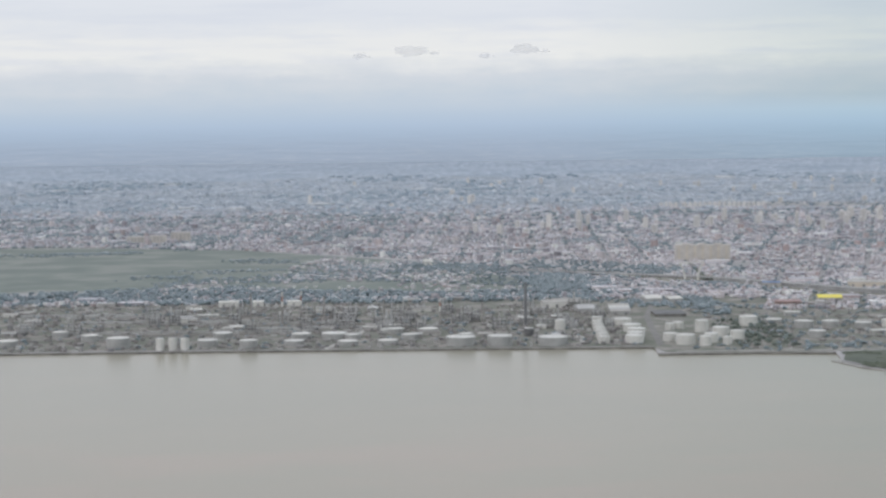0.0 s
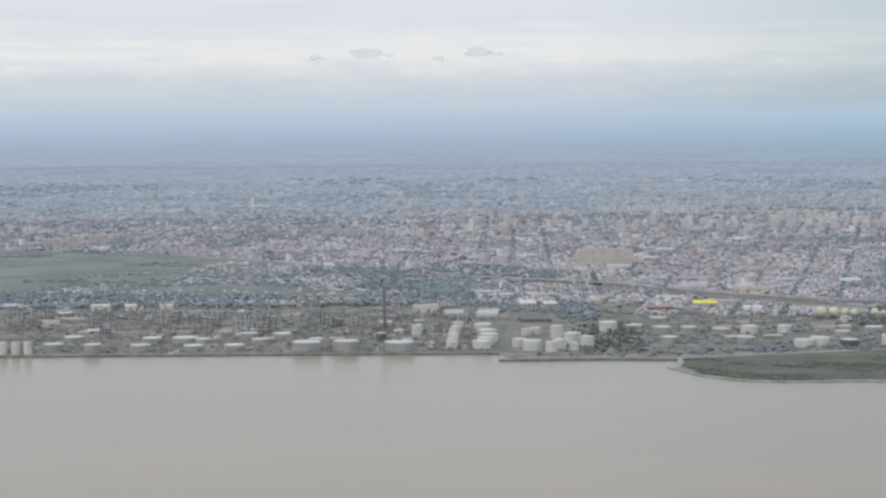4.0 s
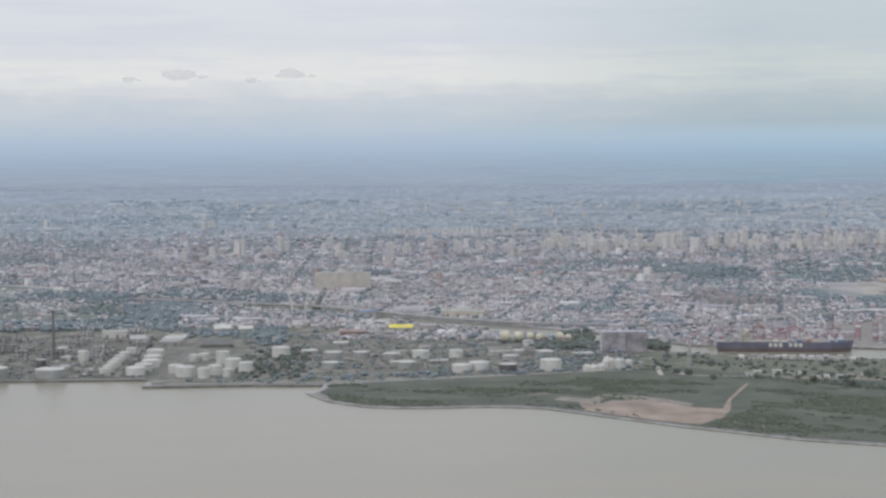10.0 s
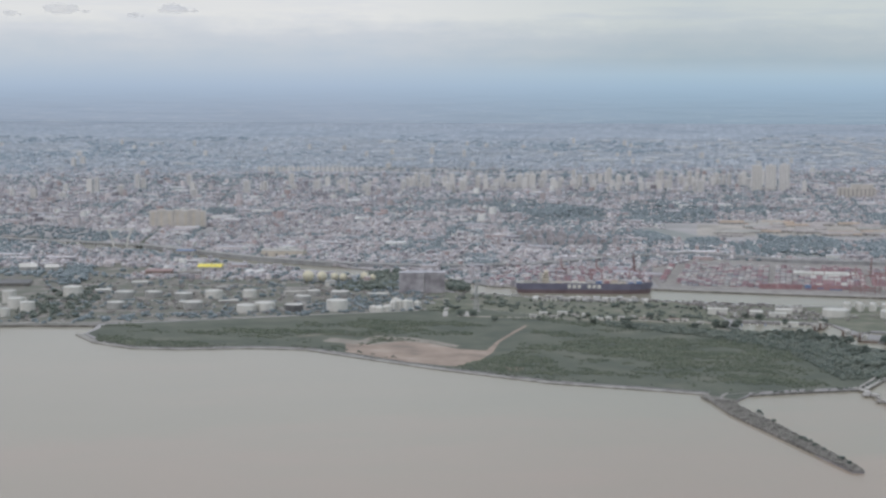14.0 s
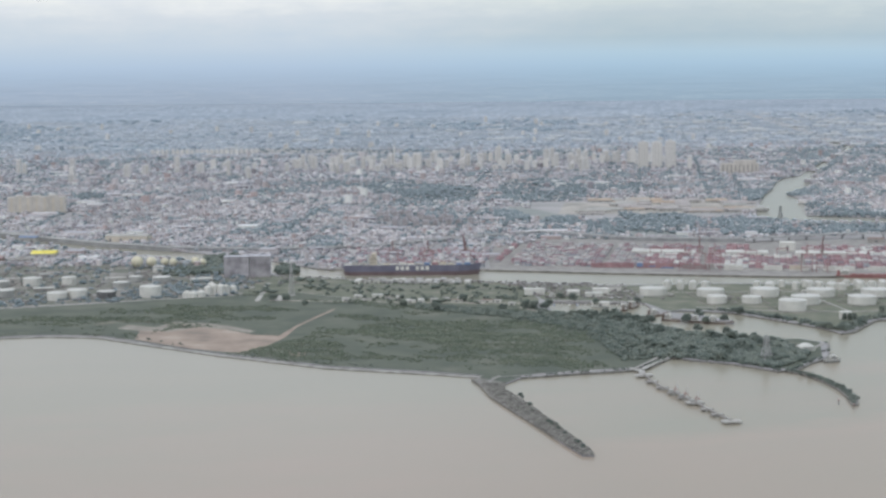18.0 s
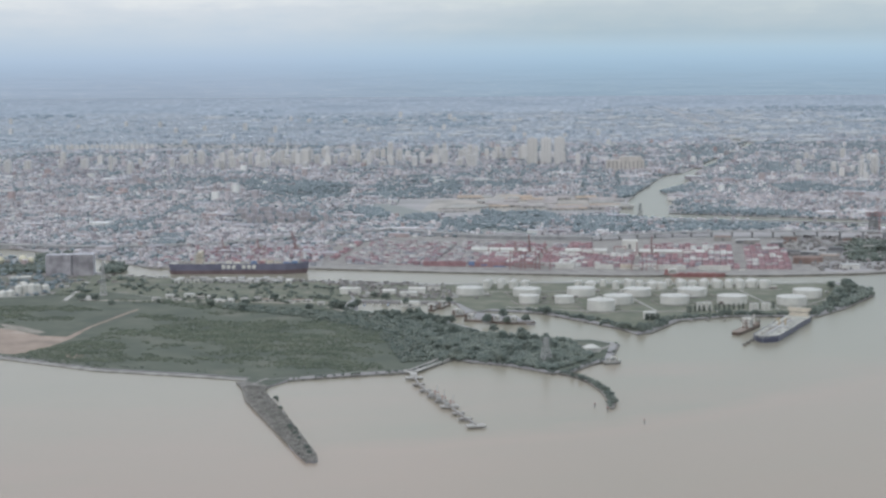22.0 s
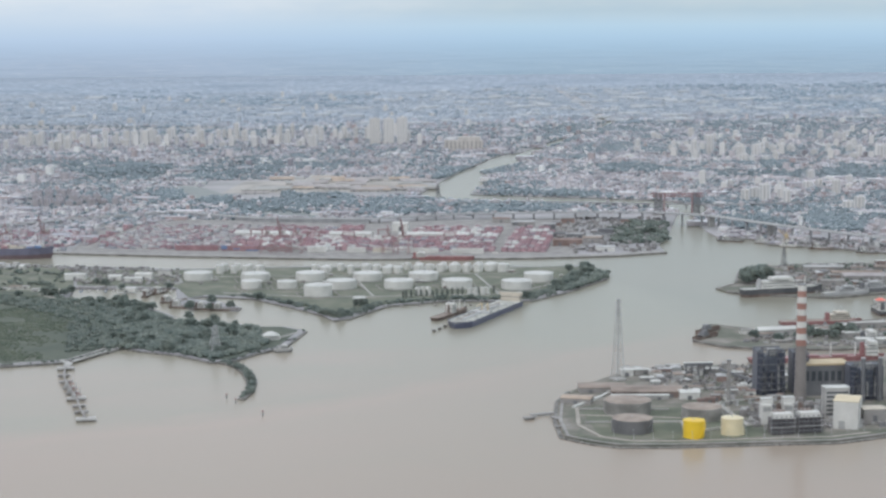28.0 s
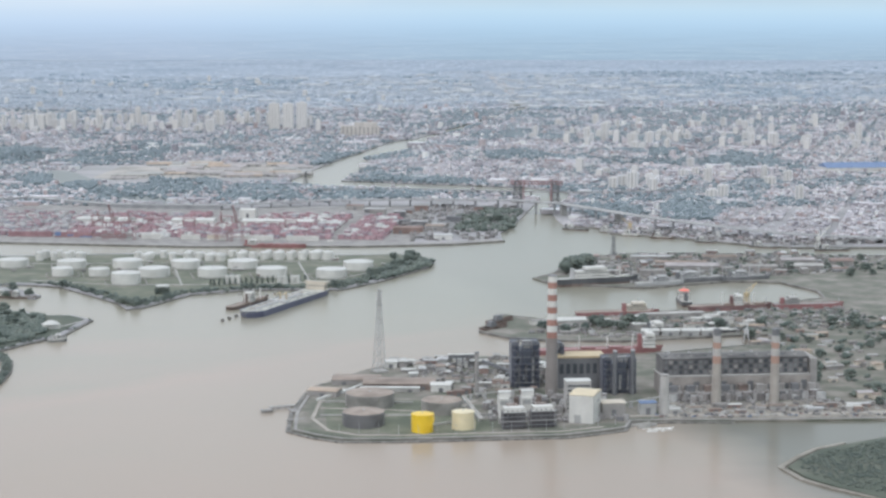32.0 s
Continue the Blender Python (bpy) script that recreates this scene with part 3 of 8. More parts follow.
DOCK_NORTH = [(320, 5220), (600, 5080), (760, 4870), (905, 4790), (1080, 4560), (1300, 4290), (1480, 4080), (1560, 3960), (1640, 3800), (1760, 3740), (1975, 3707), (2219, 3590), (2535, 3457), (2863, 3385), (3030, 3377), (3140, 3405)]
RIVER_WEST = [(3166, 3520), (3234, 3654), (3362, 3964), (3440, 4150), (3380, 4290), (3200, 4420), (2980, 4580), (2900, 4680), (3000, 4950), (3073, 5141), (3200, 5450), (3294, 5651), (3420, 5950), (3514, 6137), (3600, 6220)]
RIVER_EAST = [(3640, 6215), (3620, 6080), (3570, 5978), (3400, 5650), (3260, 5420), (3244, 5203), (3120, 4900), (3060, 4720), (3300, 4560), (3500, 4420), (3560, 4250), (3480, 4080), (3406, 3953), (3352, 3734), (3332, 3610), (3392, 3560), (3384, 3469), (3491, 3368), (3559, 3270), (3648, 3179), (3825, 3138)]
MAINLAND = SHORE_WEST + SHORE_CAPE + MOLE + SHORE_EAST + CREEK + TANK_SHORE + DOCK_SOUTH + DOCK_NORTH + RIVER_WEST + [(4500, 8000), (9000, 31000), (-12000, 31000)]
EAST_BANK = RIVER_EAST + [(14000, 2600), (16000, 31000), (9040, 31000), (4540, 8000)]
YARDS = [(3055, 2904), (3112, 2959), (3169, 3091), (3291, 3164), (3409, 3152), (3536, 3106), (3658, 3053), (3768, 3027), (14000, 2480), (14000, 1500), (3500, 1725)]
PLANT_SHORE = [(3131, 1792), (3039, 1809), (2965, 1824), (2893, 1841), (2851, 1845), (2835, 1816), (2803, 1807), (2762, 1798), (2702, 1807), (2583, 1822), (2528, 1836), (2505, 1859), (2484, 1891), (2500, 1972), (2532, 2073), (2566, 2132), (2619, 2191), (2672, 2234), (2745, 2256), (2812, 2245), (2849, 2230)]
BASINS = [(3009, 2213), (3181, 2250), (3280, 2300), (3181, 2320), (3006, 2315), (2909, 2343), (2862, 2376), (2836, 2428), (2905, 2558), (2957, 2500), (3035, 2527), (3255, 2538), (3440, 2595), (3460, 2660), (3441, 2767), (3363, 2798), (3200, 2760), (3078, 2833), (3060, 2870)]
NEAR_ISLET = [(2937, 1621), (2965, 1649), (2998, 1678), (3037, 1694), (3090, 1712), (3400, 1715), (3500, 1500), (3100, 1400), (2980, 1480), (2950, 1541), (2937, 1576)]
land("ground", MAINLAND, "flat built-up river plain reaching the hazy horizon")
land("ground_east", EAST_BANK, "far bank of the narrow river, densely built over")
land("ground_docks", YARDS + PLANT_SHORE + BASINS, "dockland with basins and a power station", DOCKLAND)
land("ground_islet", NEAR_ISLET, "low grassy islet with a stony shore", GRASS)
land("ground_spit", [(2154, 2442), (2175, 2400), (2181, 2350), (2180, 2293), (2172, 2238), (2157, 2185), (2165, 2180), (2184, 2232), (2194, 2290), (2196, 2352), (2189, 2408), (2168, 2447)], "narrow curved stone spit overgrown with bushes", ROCK, 2.2)

PENINSULA = SHORE_CAPE + [(1745, 2465), (1788, 2475), (1866, 2490), (1956, 2500), (1995, 2524), (2040, 2586), (2064, 2556), (2112, 2512), (2152, 2445), (2180, 2450), (2214, 2495), (2255, 2533), (2300, 2657), (2280, 2694), (2240, 2704), (2204, 2752), (2162, 2766), (2131, 2806), (2115, 2870), (2096, 2919), (2097, 2980), (2058, 3020), (1965, 3078), (1960, 3140), (1700, 3260), (1560, 3420), (1450, 3420), (1100, 3330), (860, 3285)]
sheet("grass_peninsula", [(x + (6 if x < 900 else 0), y + 4) for x, y in PENINSULA], GRASS, "rough green grass and scrub on the low headland", 0.25)
sheet("tank_farm_lawn", [(1990, 3230), (2170, 3160), (2200, 3060), (2290, 3010), (2330, 2920), (2370, 2760), (2470, 2875), (2570, 2900), (2710, 2870), (2900, 3075), (2925, 3150), (2900, 3250), (2700, 3270), (2400, 3370), (2180, 3390), (2000, 3440)], LAWN, "mown grass between the storage tanks", 0.25)
sheet("refinery_yard", [(-3000, 3500), (-560, 3470), (520, 3415), (540, 3320), (840, 3300), (1100, 3340), (1450, 3430), (1690, 3590), (1540, 3700), (1440, 3900), (1040, 4400), (500, 4300), (-3000, 4400)], YARD, "gravel and weeds of the refinery yard", 0.2)
sheet("pale_meadow", [(-3200, 4560), (-977, 4640), (-400, 4700), (190, 4480), (520, 4560), (300, 5050), (200, 5400), (-434, 6016), (-1031, 6258), (-3200, 6300)], FIELD, "wide pale green meadow behind the refinery", 0.2)
sheet("container_yard", [(1990, 3730), (2225, 3615), (2540, 3480), (2860, 3410), (2960, 3405), (3080, 3800), (3140, 4060), (2600, 4120), (2250, 4300), (2060, 4150)], PAVED, "grey dusty paved container terminal", 0.2)
sheet("sand_patch", [(1257, 2920), (1265, 3009), (1310, 2988), (1362, 3024), (1404, 2992), (1444, 2926), (1485, 2906), (1519, 3003), (1568, 3118), (1602, 3190), (1605, 3184), (1524, 3000), (1493, 2886), (1455, 2800), (1422, 2750), (1390, 2767), (1344, 2806), (1304, 2856)], SAND, "bare pinkish sandy clearing with a track", 0.4)
sheet("bare_patch", [(1473, 2740), (1490, 2737), (1513, 2726), (1508, 2712), (1497, 2692), (1488, 2716)], SAND, "small bare sandy patch near the shore", 0.4)
sheet("worn_fringe", [(1228, 3040), (1262, 3008), (1310, 2990), (1362, 3022), (1404, 2996), (1440, 2945), (1452, 2962), (1412, 3030), (1380, 3066), (1322, 3096), (1290, 3040), (1246, 3080)], EARTH, "trodden brown earth behind the sandy clearing", 0.32)
sheet("basin_green", [(2152, 3155), (2160, 3140), (2169, 3034), (2190, 3047), (2206, 3062), (2174, 3162)], LAWN, "rough grass beside the small craft basin", 0.3)
sheet("dock_meadow", [(1455, 3425), (1565, 3425), (1705, 3265), (1955, 3145), (1975, 3210), (1985, 3235), (1990, 3440), (1955, 3500), (1700, 3590), (1560, 3690), (1500, 3700)], LAWN, "patchy rough meadow between the dock and the headland", 0.3)
sheet("mole_top", [(1726, 2470), (1726, 2329), (1737, 2218), (1750, 2040), (1757, 1972), (1763, 1970), (1765, 1992), (1760, 2112), (1754, 2248), (1743, 2381), (1752, 2430)], ROCK, "dark grey-brown stony crest of the mole", 0.3)
sheet("mole_root", [(1734, 2484), (1725, 2440), (1745, 2418), (1757, 2424), (1788, 2466), (1792, 2480)], GRASS, "rough grass where the mole meets the shore", 0.2)

# ---- the town: streets of low houses in three grids, joined, too many to count ----
rng = np.random.default_rng(7)
RIVER = RIVER_WEST + RIVER_EAST
CANAL = DOCK_SOUTH + DOCK_NORTH
TERMINAL = [(1960, 3690), (2860, 3370), (3160, 3390), (3420, 4060), (3100, 4200), (2620, 4150), (2260, 4280), (2060, 4100)]
MEADOW = [(-3400, 4400), (190, 4400), (560, 4400), (480, 4900), (260, 5450), (-434, 6016), (-1031, 6258), (-3400, 6300)]
WORKS = [(-3200, 3400), (1500, 3400), (1720, 3600), (1480, 3840), (1200, 3960), (560, 4060), (500, 4250), (-3200, 4380)]
GOODS_YARD = [(2330, 4850), (2600, 4680), (2880, 4740), (3040, 5130), (2950, 5350), (2420, 5350)]
BROWN_ESTATE = [(1900, 4640), (2140, 4640), (2080, 4900), (2010, 5060), (1880, 5060)]
PARKS = [
    [(2020, 5450), (2250, 5400), (2330, 5650), (2380, 6000), (2250, 6150), (2150, 5850)],
    [(1300, 8450), (2700, 8000), (2800, 8250), (1900, 8700)],
    [(3420, 3720), (3560, 3700), (3620, 3980), (3470, 4010)],
    [(300, 5000), (700, 4750), (900, 5100), (500, 5500)],
    [(3900, 5000), (4400, 4900), (4500, 5150), (3950, 5250)],
    [(3620, 3840), (3660, 3790), (3770, 3810), (3790, 3960), (3700, 3960)],
]


def copse(cx, cy, rx, ry, lean):
    """The uneven outline of a wooded block."""
    return [(cx + rx * math.cos(a) * (1 + 0.25 * math.sin(3 * a + cx)) + lean * math.sin(a), cy + ry * math.sin(a) * (1 + 0.2 * math.sin(2 * a + cy))) for a in (i * 0.449 for i in range(14))]


GREENS = [copse(*q) for q in ((2548, 5900, 125, 430, 50), (2150, 6160, 85, 350, 20), (2266, 4960, 65, 190, 12), (2387, 4720, 40, 140, 14), (2798, 4500, 50, 180, 38), (2493, 4580, 85, 150, 20), (3690, 3810, 75, 150, 60), (3755, 5450, 85, 200, 70), (1972, 6230, 60, 190, 0), (2859, 5850, 125, 170, 30))]


TREE_BELTS = [
    [(2576, 4877), (2626, 4885), (2679, 4791), (2649, 4515), (2587, 4426), (2535, 4493)],
    [(2690, 4853), (2748, 4762), (2707, 4504), (2643, 4473), (2684, 4568)],
    [(2250, 5112), (2308, 4977), (2300, 4794), (2242, 4758)],
    [(1989, 6176), (2150, 6280), (2293, 5947), (2330, 5683), (2180, 5621), (2013, 5739)],
    [(2415, 5830), (2540, 6081), (2721, 6238), (2738, 5945), (2655, 5472), (2504, 5396), (2398, 5400)],
    [(2706, 4505), (2854, 4583), (2890, 4536), (2890, 4400), (2889, 4245), (2681, 4285)],
    [(3090, 4750), (3170, 4880), (3340, 4720), (3430, 4570), (3310, 4590), (3110, 4725)],
    [(2952, 4260), (3010, 4480), (3150, 4390), (3223, 4330), (3136, 4199)],
    [(3183, 5595), (3220, 5640), (3130, 5280), (3060, 5200)],
    [(3679, 5561), (3827, 5656), (3864, 5436), (3775, 5252), (3615, 5280)],
    [(3667, 3929), (3784, 4103), (3716, 3834), (3737, 3747), (3667, 3616), (3571, 3656)],
    [(4290, 5204), (4467, 5447), (4475, 5282), (4336, 4985), (4202, 4948)],
    [(4259, 5631), (4328, 5520), (4227, 5281), (4138, 5297)],
]
OLD_CHANNEL = [(2313, 5231), (2377, 5162), (2422, 4905), (2436, 4614), (2509, 4440), (2593, 4328), (2582, 4250), (2491, 4281), (2408, 4418), (2360, 4674), (2315, 4925)]


def clear_of(x, y, outlines):
    ok = np.ones(len(x), bool)
    for o in outlines:
        ok &= ~inside(x, y, o)
    return ok


def in_view(x, y):
    return (x > -0.215 * y - 150) & (x < 2300 + 0.53 * y)


LATTICE = np.random.default_rng(3).random((8, 128, 128))


def patchy(x, y, size, layer):
    """Smooth random patches of a given size in metres, 0 to 1."""
    u, v = np.asarray(x) / size + 500.0, np.asarray(y) / size + 500.0
    i, j = np.floor(u).astype(int), np.floor(v).astype(int)
    a, b = u - i, v - j
    a, b = a * a * (3 - 2 * a), b * b * (3 - 2 * b)
    t = LATTICE[layer]
    at4 = lambda p, q: t[p % 128, q % 128]
    return (at4(i, j) * (1 - a) + at4(i + 1, j) * a) * (1 - b) + (at4(i, j + 1) * (1 - a) + at4(i + 1, j + 1) * a) * b


def leafy(x, y):
    """How green the town is at a spot, 0 to 1, in patches of a few hundred metres."""
    far = np.clip((y - 6500) / 4000, 0, 1)
    near = 0.55 * patchy(x, y, 230, 0) + 0.45 * patchy(x, y, 85, 1)
    wide = 0.6 * patchy(x, y, 700, 2) + 0.4 * patchy(x, y, 260, 3)
    return np.clip(0.40 + 0.17 * np.clip((x - 2300) / 900, 0, 1) + 1.7 * (near * (1 - far) + wide * far - 0.5), 0.02, 0.95)


def district(angle, zone, y0, y1):
    """House lots of a street grid that is turned clockwise by angle, inside zone."""
    a = radians(angle)
    step = 112.0
    i, j = np.meshgrid(np.arange(-140, 160), np.arange(-20, 200))
    bx, by = i.ravel() * step, j.ravel() * step
    cx, cy = bx * math.cos(a) + by * math.sin(a), -bx * math.sin(a) + by * math.cos(a)
    keep = in_view(cx, cy) & (cy > y0) & (cy < y1) & zone(cx, cy)
    bx, by = bx[keep], by[keep]
    out = []
    for row in (-44.0, -31.0, -17.0, -3.0, 10.0, 24.0, 40.0):  # rows of small lots through the block, the outer ones along the streets
        for lot in range(8):
            u = (lot - 3.5) * 12.0 + rng.uniform(-3, 3, len(bx))
            v = row + rng.uniform(-4, 4, len(bx))
            out.append(np.stack([bx + u, by + v], 1))
    p = np.concatenate(out)
    p = p[rng.random(len(p)) < 0.84]
    x = p[:, 0] * math.cos(a) + p[:, 1] * math.sin(a)
    y = -p[:, 0] * math.sin(a) + p[:, 1] * math.cos(a)
    far = np.clip((y - 6500) / 3500, 0, 1)
    thin = rng.random(len(x)) > 0.8 * far
    x, y = x[thin], y[thin]
    ok = clear_of(x, y, [RIVER, CANAL, TERMINAL, MEADOW, WORKS, GOODS_YARD, BROWN_ESTATE, OLD_CHANNEL] + PARKS) & (clear_of(x, y, GREENS + TREE_BELTS) | (rng.random(len(x)) < 0.3))
    ok &= rng.random(len(x)) > 1.5 * np.clip(leafy(x, y) - 0.42, 0, 0.5)
    return x[ok], y[ok], -a


west = lambda x, y: (x < 0.12 * (y - 4000) + 900) & (y > 4300)
middle = lambda x, y: (x >= 0.12 * (y - 4000) + 900) & inside(x, y, MAINLAND)
east = lambda x, y: inside(x, y, EAST_BANK) & (y > 3250 - 0.05 * (x - 3500))
town = []
for angle, zone, y0, y1 in ((4.5, west, 4300, 16350), (16.0, middle, 3800, 16350), (30.0, east, 3200, 16350)):
    x, y, a = district(angle, zone, y0, y1)
    town.append((x, y, np.full(len(x), a)))
hx, hy, ha = (np.concatenate(q) for q in zip(*town))
k = len(hx)
sx, sy = rng.choice([6.5, 8.5, 11.0, 15.0], k, p=[0.3, 0.37, 0.24, 0.09]) * rng.uniform(0.85, 1.2, k), rng.uniform(7, 15, k)
hh = rng.choice([3.4, 4.2, 5.5, 7.2, 9.5, 13.0], k, p=[0.34, 0.32, 0.18, 0.1, 0.045, 0.015]) * rng.uniform(0.9, 1.15, k)
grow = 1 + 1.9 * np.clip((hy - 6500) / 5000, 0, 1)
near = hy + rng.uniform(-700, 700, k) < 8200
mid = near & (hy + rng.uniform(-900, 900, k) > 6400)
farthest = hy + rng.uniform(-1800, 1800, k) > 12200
# houses go over to the hazed roof colours with distance
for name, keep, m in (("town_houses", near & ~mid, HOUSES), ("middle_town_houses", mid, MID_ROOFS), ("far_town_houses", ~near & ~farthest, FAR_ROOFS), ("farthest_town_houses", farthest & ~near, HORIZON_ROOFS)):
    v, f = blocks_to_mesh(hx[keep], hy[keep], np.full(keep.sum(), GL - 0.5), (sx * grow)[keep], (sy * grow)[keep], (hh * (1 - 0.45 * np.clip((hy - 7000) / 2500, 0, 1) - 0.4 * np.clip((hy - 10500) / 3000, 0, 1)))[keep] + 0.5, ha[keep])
    heap(name, v, f, m, "endless low flat-roofed houses in pale greys and brick tones, haze-tinted farther off", "houses")
# larger sheds and halls, and mid-rise flats, among the houses; the far ones in the hazed roof colours
for name, share, y0, wide, deep, low, high, label, category in (("town_sheds", 0.008, 0, (26, 70), (18, 40), 7, 11, "long pale warehouse roofs scattered through the town", "warehouses"), ("town_flats", 0.005, 5200, (13, 24), (13, 24), 14, 28, "mid-rise blocks of flats standing over the houses", "flats")):
    pick = (rng.random(k) < share) & (hy > y0) & (hy < 10500)
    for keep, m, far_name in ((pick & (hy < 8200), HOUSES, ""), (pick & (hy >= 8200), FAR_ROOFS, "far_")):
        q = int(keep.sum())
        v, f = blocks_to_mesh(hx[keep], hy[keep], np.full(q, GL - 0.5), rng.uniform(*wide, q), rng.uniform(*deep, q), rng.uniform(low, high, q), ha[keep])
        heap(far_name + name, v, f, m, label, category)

# floor sheets under the far houses, blue-grey in place of haze
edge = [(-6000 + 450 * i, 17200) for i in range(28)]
sheet("far_town_floor", [(-6000, 8600), (1500, 8900), (4350, 8300), (4700, 8800), (6600, 17200)] + edge[::-1], FAR_GROUND, "built-up plain with ground tinted blue-grey for haze", 0.3)
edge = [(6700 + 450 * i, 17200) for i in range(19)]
sheet("far_town_floor_east", [(4760, 8800), (9000, 8500), (15000, 9000)] + edge[::-1], FAR_GROUND, "built-up plain with ground tinted blue-grey for haze", 0.3)
# a bluer sheet farther out carries the painted haze towards the horizon
sheet("distant_plain", [(-6000 + 500 * i, 12700 + 350 * math.sin(i * 1.7) + 250 * math.sin(i * 0.6)) for i in range(42)] + [(15000, 17200), (-6000, 17200)], PLAIN, "distant fields and suburbs with haze in their ground colour", 0.6)
# woods and wide white works in the far town, the woods blued for haze
tx, ty = rng.uniform(-3200, 9000, 120000), rng.uniform(7900, 16300, 120000)
ok = in_view(tx, ty) & (rng.random(tx.size) < 1.5 * np.clip(0.6 * patchy(tx, ty * 0.55, 620, 4) + 0.4 * patchy(tx, ty, 240, 5) - 0.56 + 0.05 * (tx > 2500), 0, 0.5) * np.clip((13200 - ty) / 3200, 0, 1))
tx, ty = tx[ok], ty[ok]
r = rng.uniform(5, 11, len(tx)) * (1 + 0.5 * np.clip((ty - 9000) / 4000, 0, 1))
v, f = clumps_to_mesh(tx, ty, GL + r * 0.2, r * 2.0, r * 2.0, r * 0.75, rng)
heap("far_woods", v, f, FAR_WOOD, "bands of woods through the far town, leaves blued for haze", "trees")
q = 170
tx, ty = rng.normal(5200, 900, q), rng.normal(10200, 1100, q)
tx[110:], ty[110:] = rng.uniform(-2000, 8500, 60), rng.uniform(8200, 12000, 60)
v, f = blocks_to_mesh(tx, ty, np.full(q, GL), rng.uniform(40, 130, q), rng.uniform(40, 110, q), rng.uniform(8, 13, q), np.full(q, -0.4))
heap("far_works_halls", v, f, paint("far_white_sheet", (0.56, 0.585, 0.61), 0.7, 0.2, 0.12), "wide white-roofed works halls in the far town", "warehouses")
# gardens, squares and street trees, haze in their pale leaf colour
tx, ty = rng.uniform(-2400, 7200, 420000), rng.uniform(3850, 9400, 420000)
pick = in_view(tx, ty) & (rng.random(tx.size) < 0.065 * (ty < 8000) + 1.25 * np.clip(leafy(tx, ty) - 0.42, 0, 0.5) * np.clip((8300 - ty) / 2300, 0, 1))
tx, ty = tx[pick], ty[pick]
sxs, sys = [], []
for angle, zone, y0, y1 in ((4.5, west, 4300, 8000), (16.0, middle, 3850, 8000), (30.0, east, 3250, 8000)):
    a = radians(angle)
    i, j = np.meshgrid(np.arange(-60, 90), np.arange(-10 * 9, 90 * 9))
    bx, by = (i.ravel() + 0.5) * 112.0 + rng.uniform(-3.5, 3.5, i.size), j.ravel() * 112.0 / 9 + rng.uniform(-6, 6, i.size)
    x, y = bx * math.cos(a) + by * math.sin(a), -bx * math.sin(a) + by * math.cos(a)
    keep = in_view(x, y) & (y > y0) & (y < y1) & zone(x, y) & (rng.random(i.size) < 0.25 * np.clip(patchy(x, y, 420, 5) - 0.5, 0, 1))
    sxs.append(x[keep]), sys.append(y[keep])
tx, ty = np.concatenate([tx] + sxs), np.concatenate([ty] + sys)
ok = clear_of(tx, ty, [RIVER, CANAL, TERMINAL, MEADOW, WORKS, GOODS_YARD, OLD_CHANNEL]) & (inside(tx, ty, MAINLAND) | inside(tx, ty, EAST_BANK))
tx, ty = tx[ok], ty[ok]
m = len(tx)
r = rng.uniform(3.0, 5.6, m) * (1 + 0.7 * np.clip((ty - 6000) / 2500, 0, 1))
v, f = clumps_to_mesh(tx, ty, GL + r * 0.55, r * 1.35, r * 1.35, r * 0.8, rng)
heap("street_trees", v, f, LEAF_FAR, "street and garden trees between the houses, leaves paled for haze", "trees")
# scrub over the meadow behind the refinery
tx, ty = rng.uniform(-2600, 700, 60000), rng.uniform(4480, 6250, 60000)
ok = inside(tx, ty, MEADOW) & in_view(tx, ty) & (rng.random(tx.size) < 2.2 * np.clip(0.6 * patchy(tx, ty, 330, 6) + 0.4 * patchy(tx, ty, 90, 7) - 0.52 + 0.0002 * (tx + 400), 0, 0.5))
tx, ty = tx[ok], ty[ok]
r = rng.uniform(2.0, 4.6, len(tx))
v, f = clumps_to_mesh(tx, ty, GL + r * 0.35, r * 1.6, r * 1.6, r * 0.7, rng)
heap("meadow_scrub", v, f, LEAF_FAR, "patches of low scrub over the pale meadow", "scrub")


edge_zone = [(-700, 4520), (150, 4420), (700, 4400), (640, 4900), (300, 5400), (-150, 5650), (-330, 5000)]
tx, ty = rng.uniform(-700, 700, 5200), rng.uniform(4400, 5650, 5200)
ok = inside(tx, ty, edge_zone) & clear_of(tx, ty, [CANAL]) & (rng.random(tx.size) < 1.4 * np.clip(patchy(tx, ty, 170, 3) - 0.3, 0, 0.6))
tx, ty = tx[ok], ty[ok]
q = len(tx)
v, f = blocks_to_mesh(tx, ty, np.full(q, GL - 0.5), rng.uniform(6, 13, q), rng.uniform(6, 12, q), rng.uniform(3, 6, q), np.full(q, -0.1))
heap("meadow_homes", v, f, HOUSES, "small scattered houses along the meadow's edge", "houses")


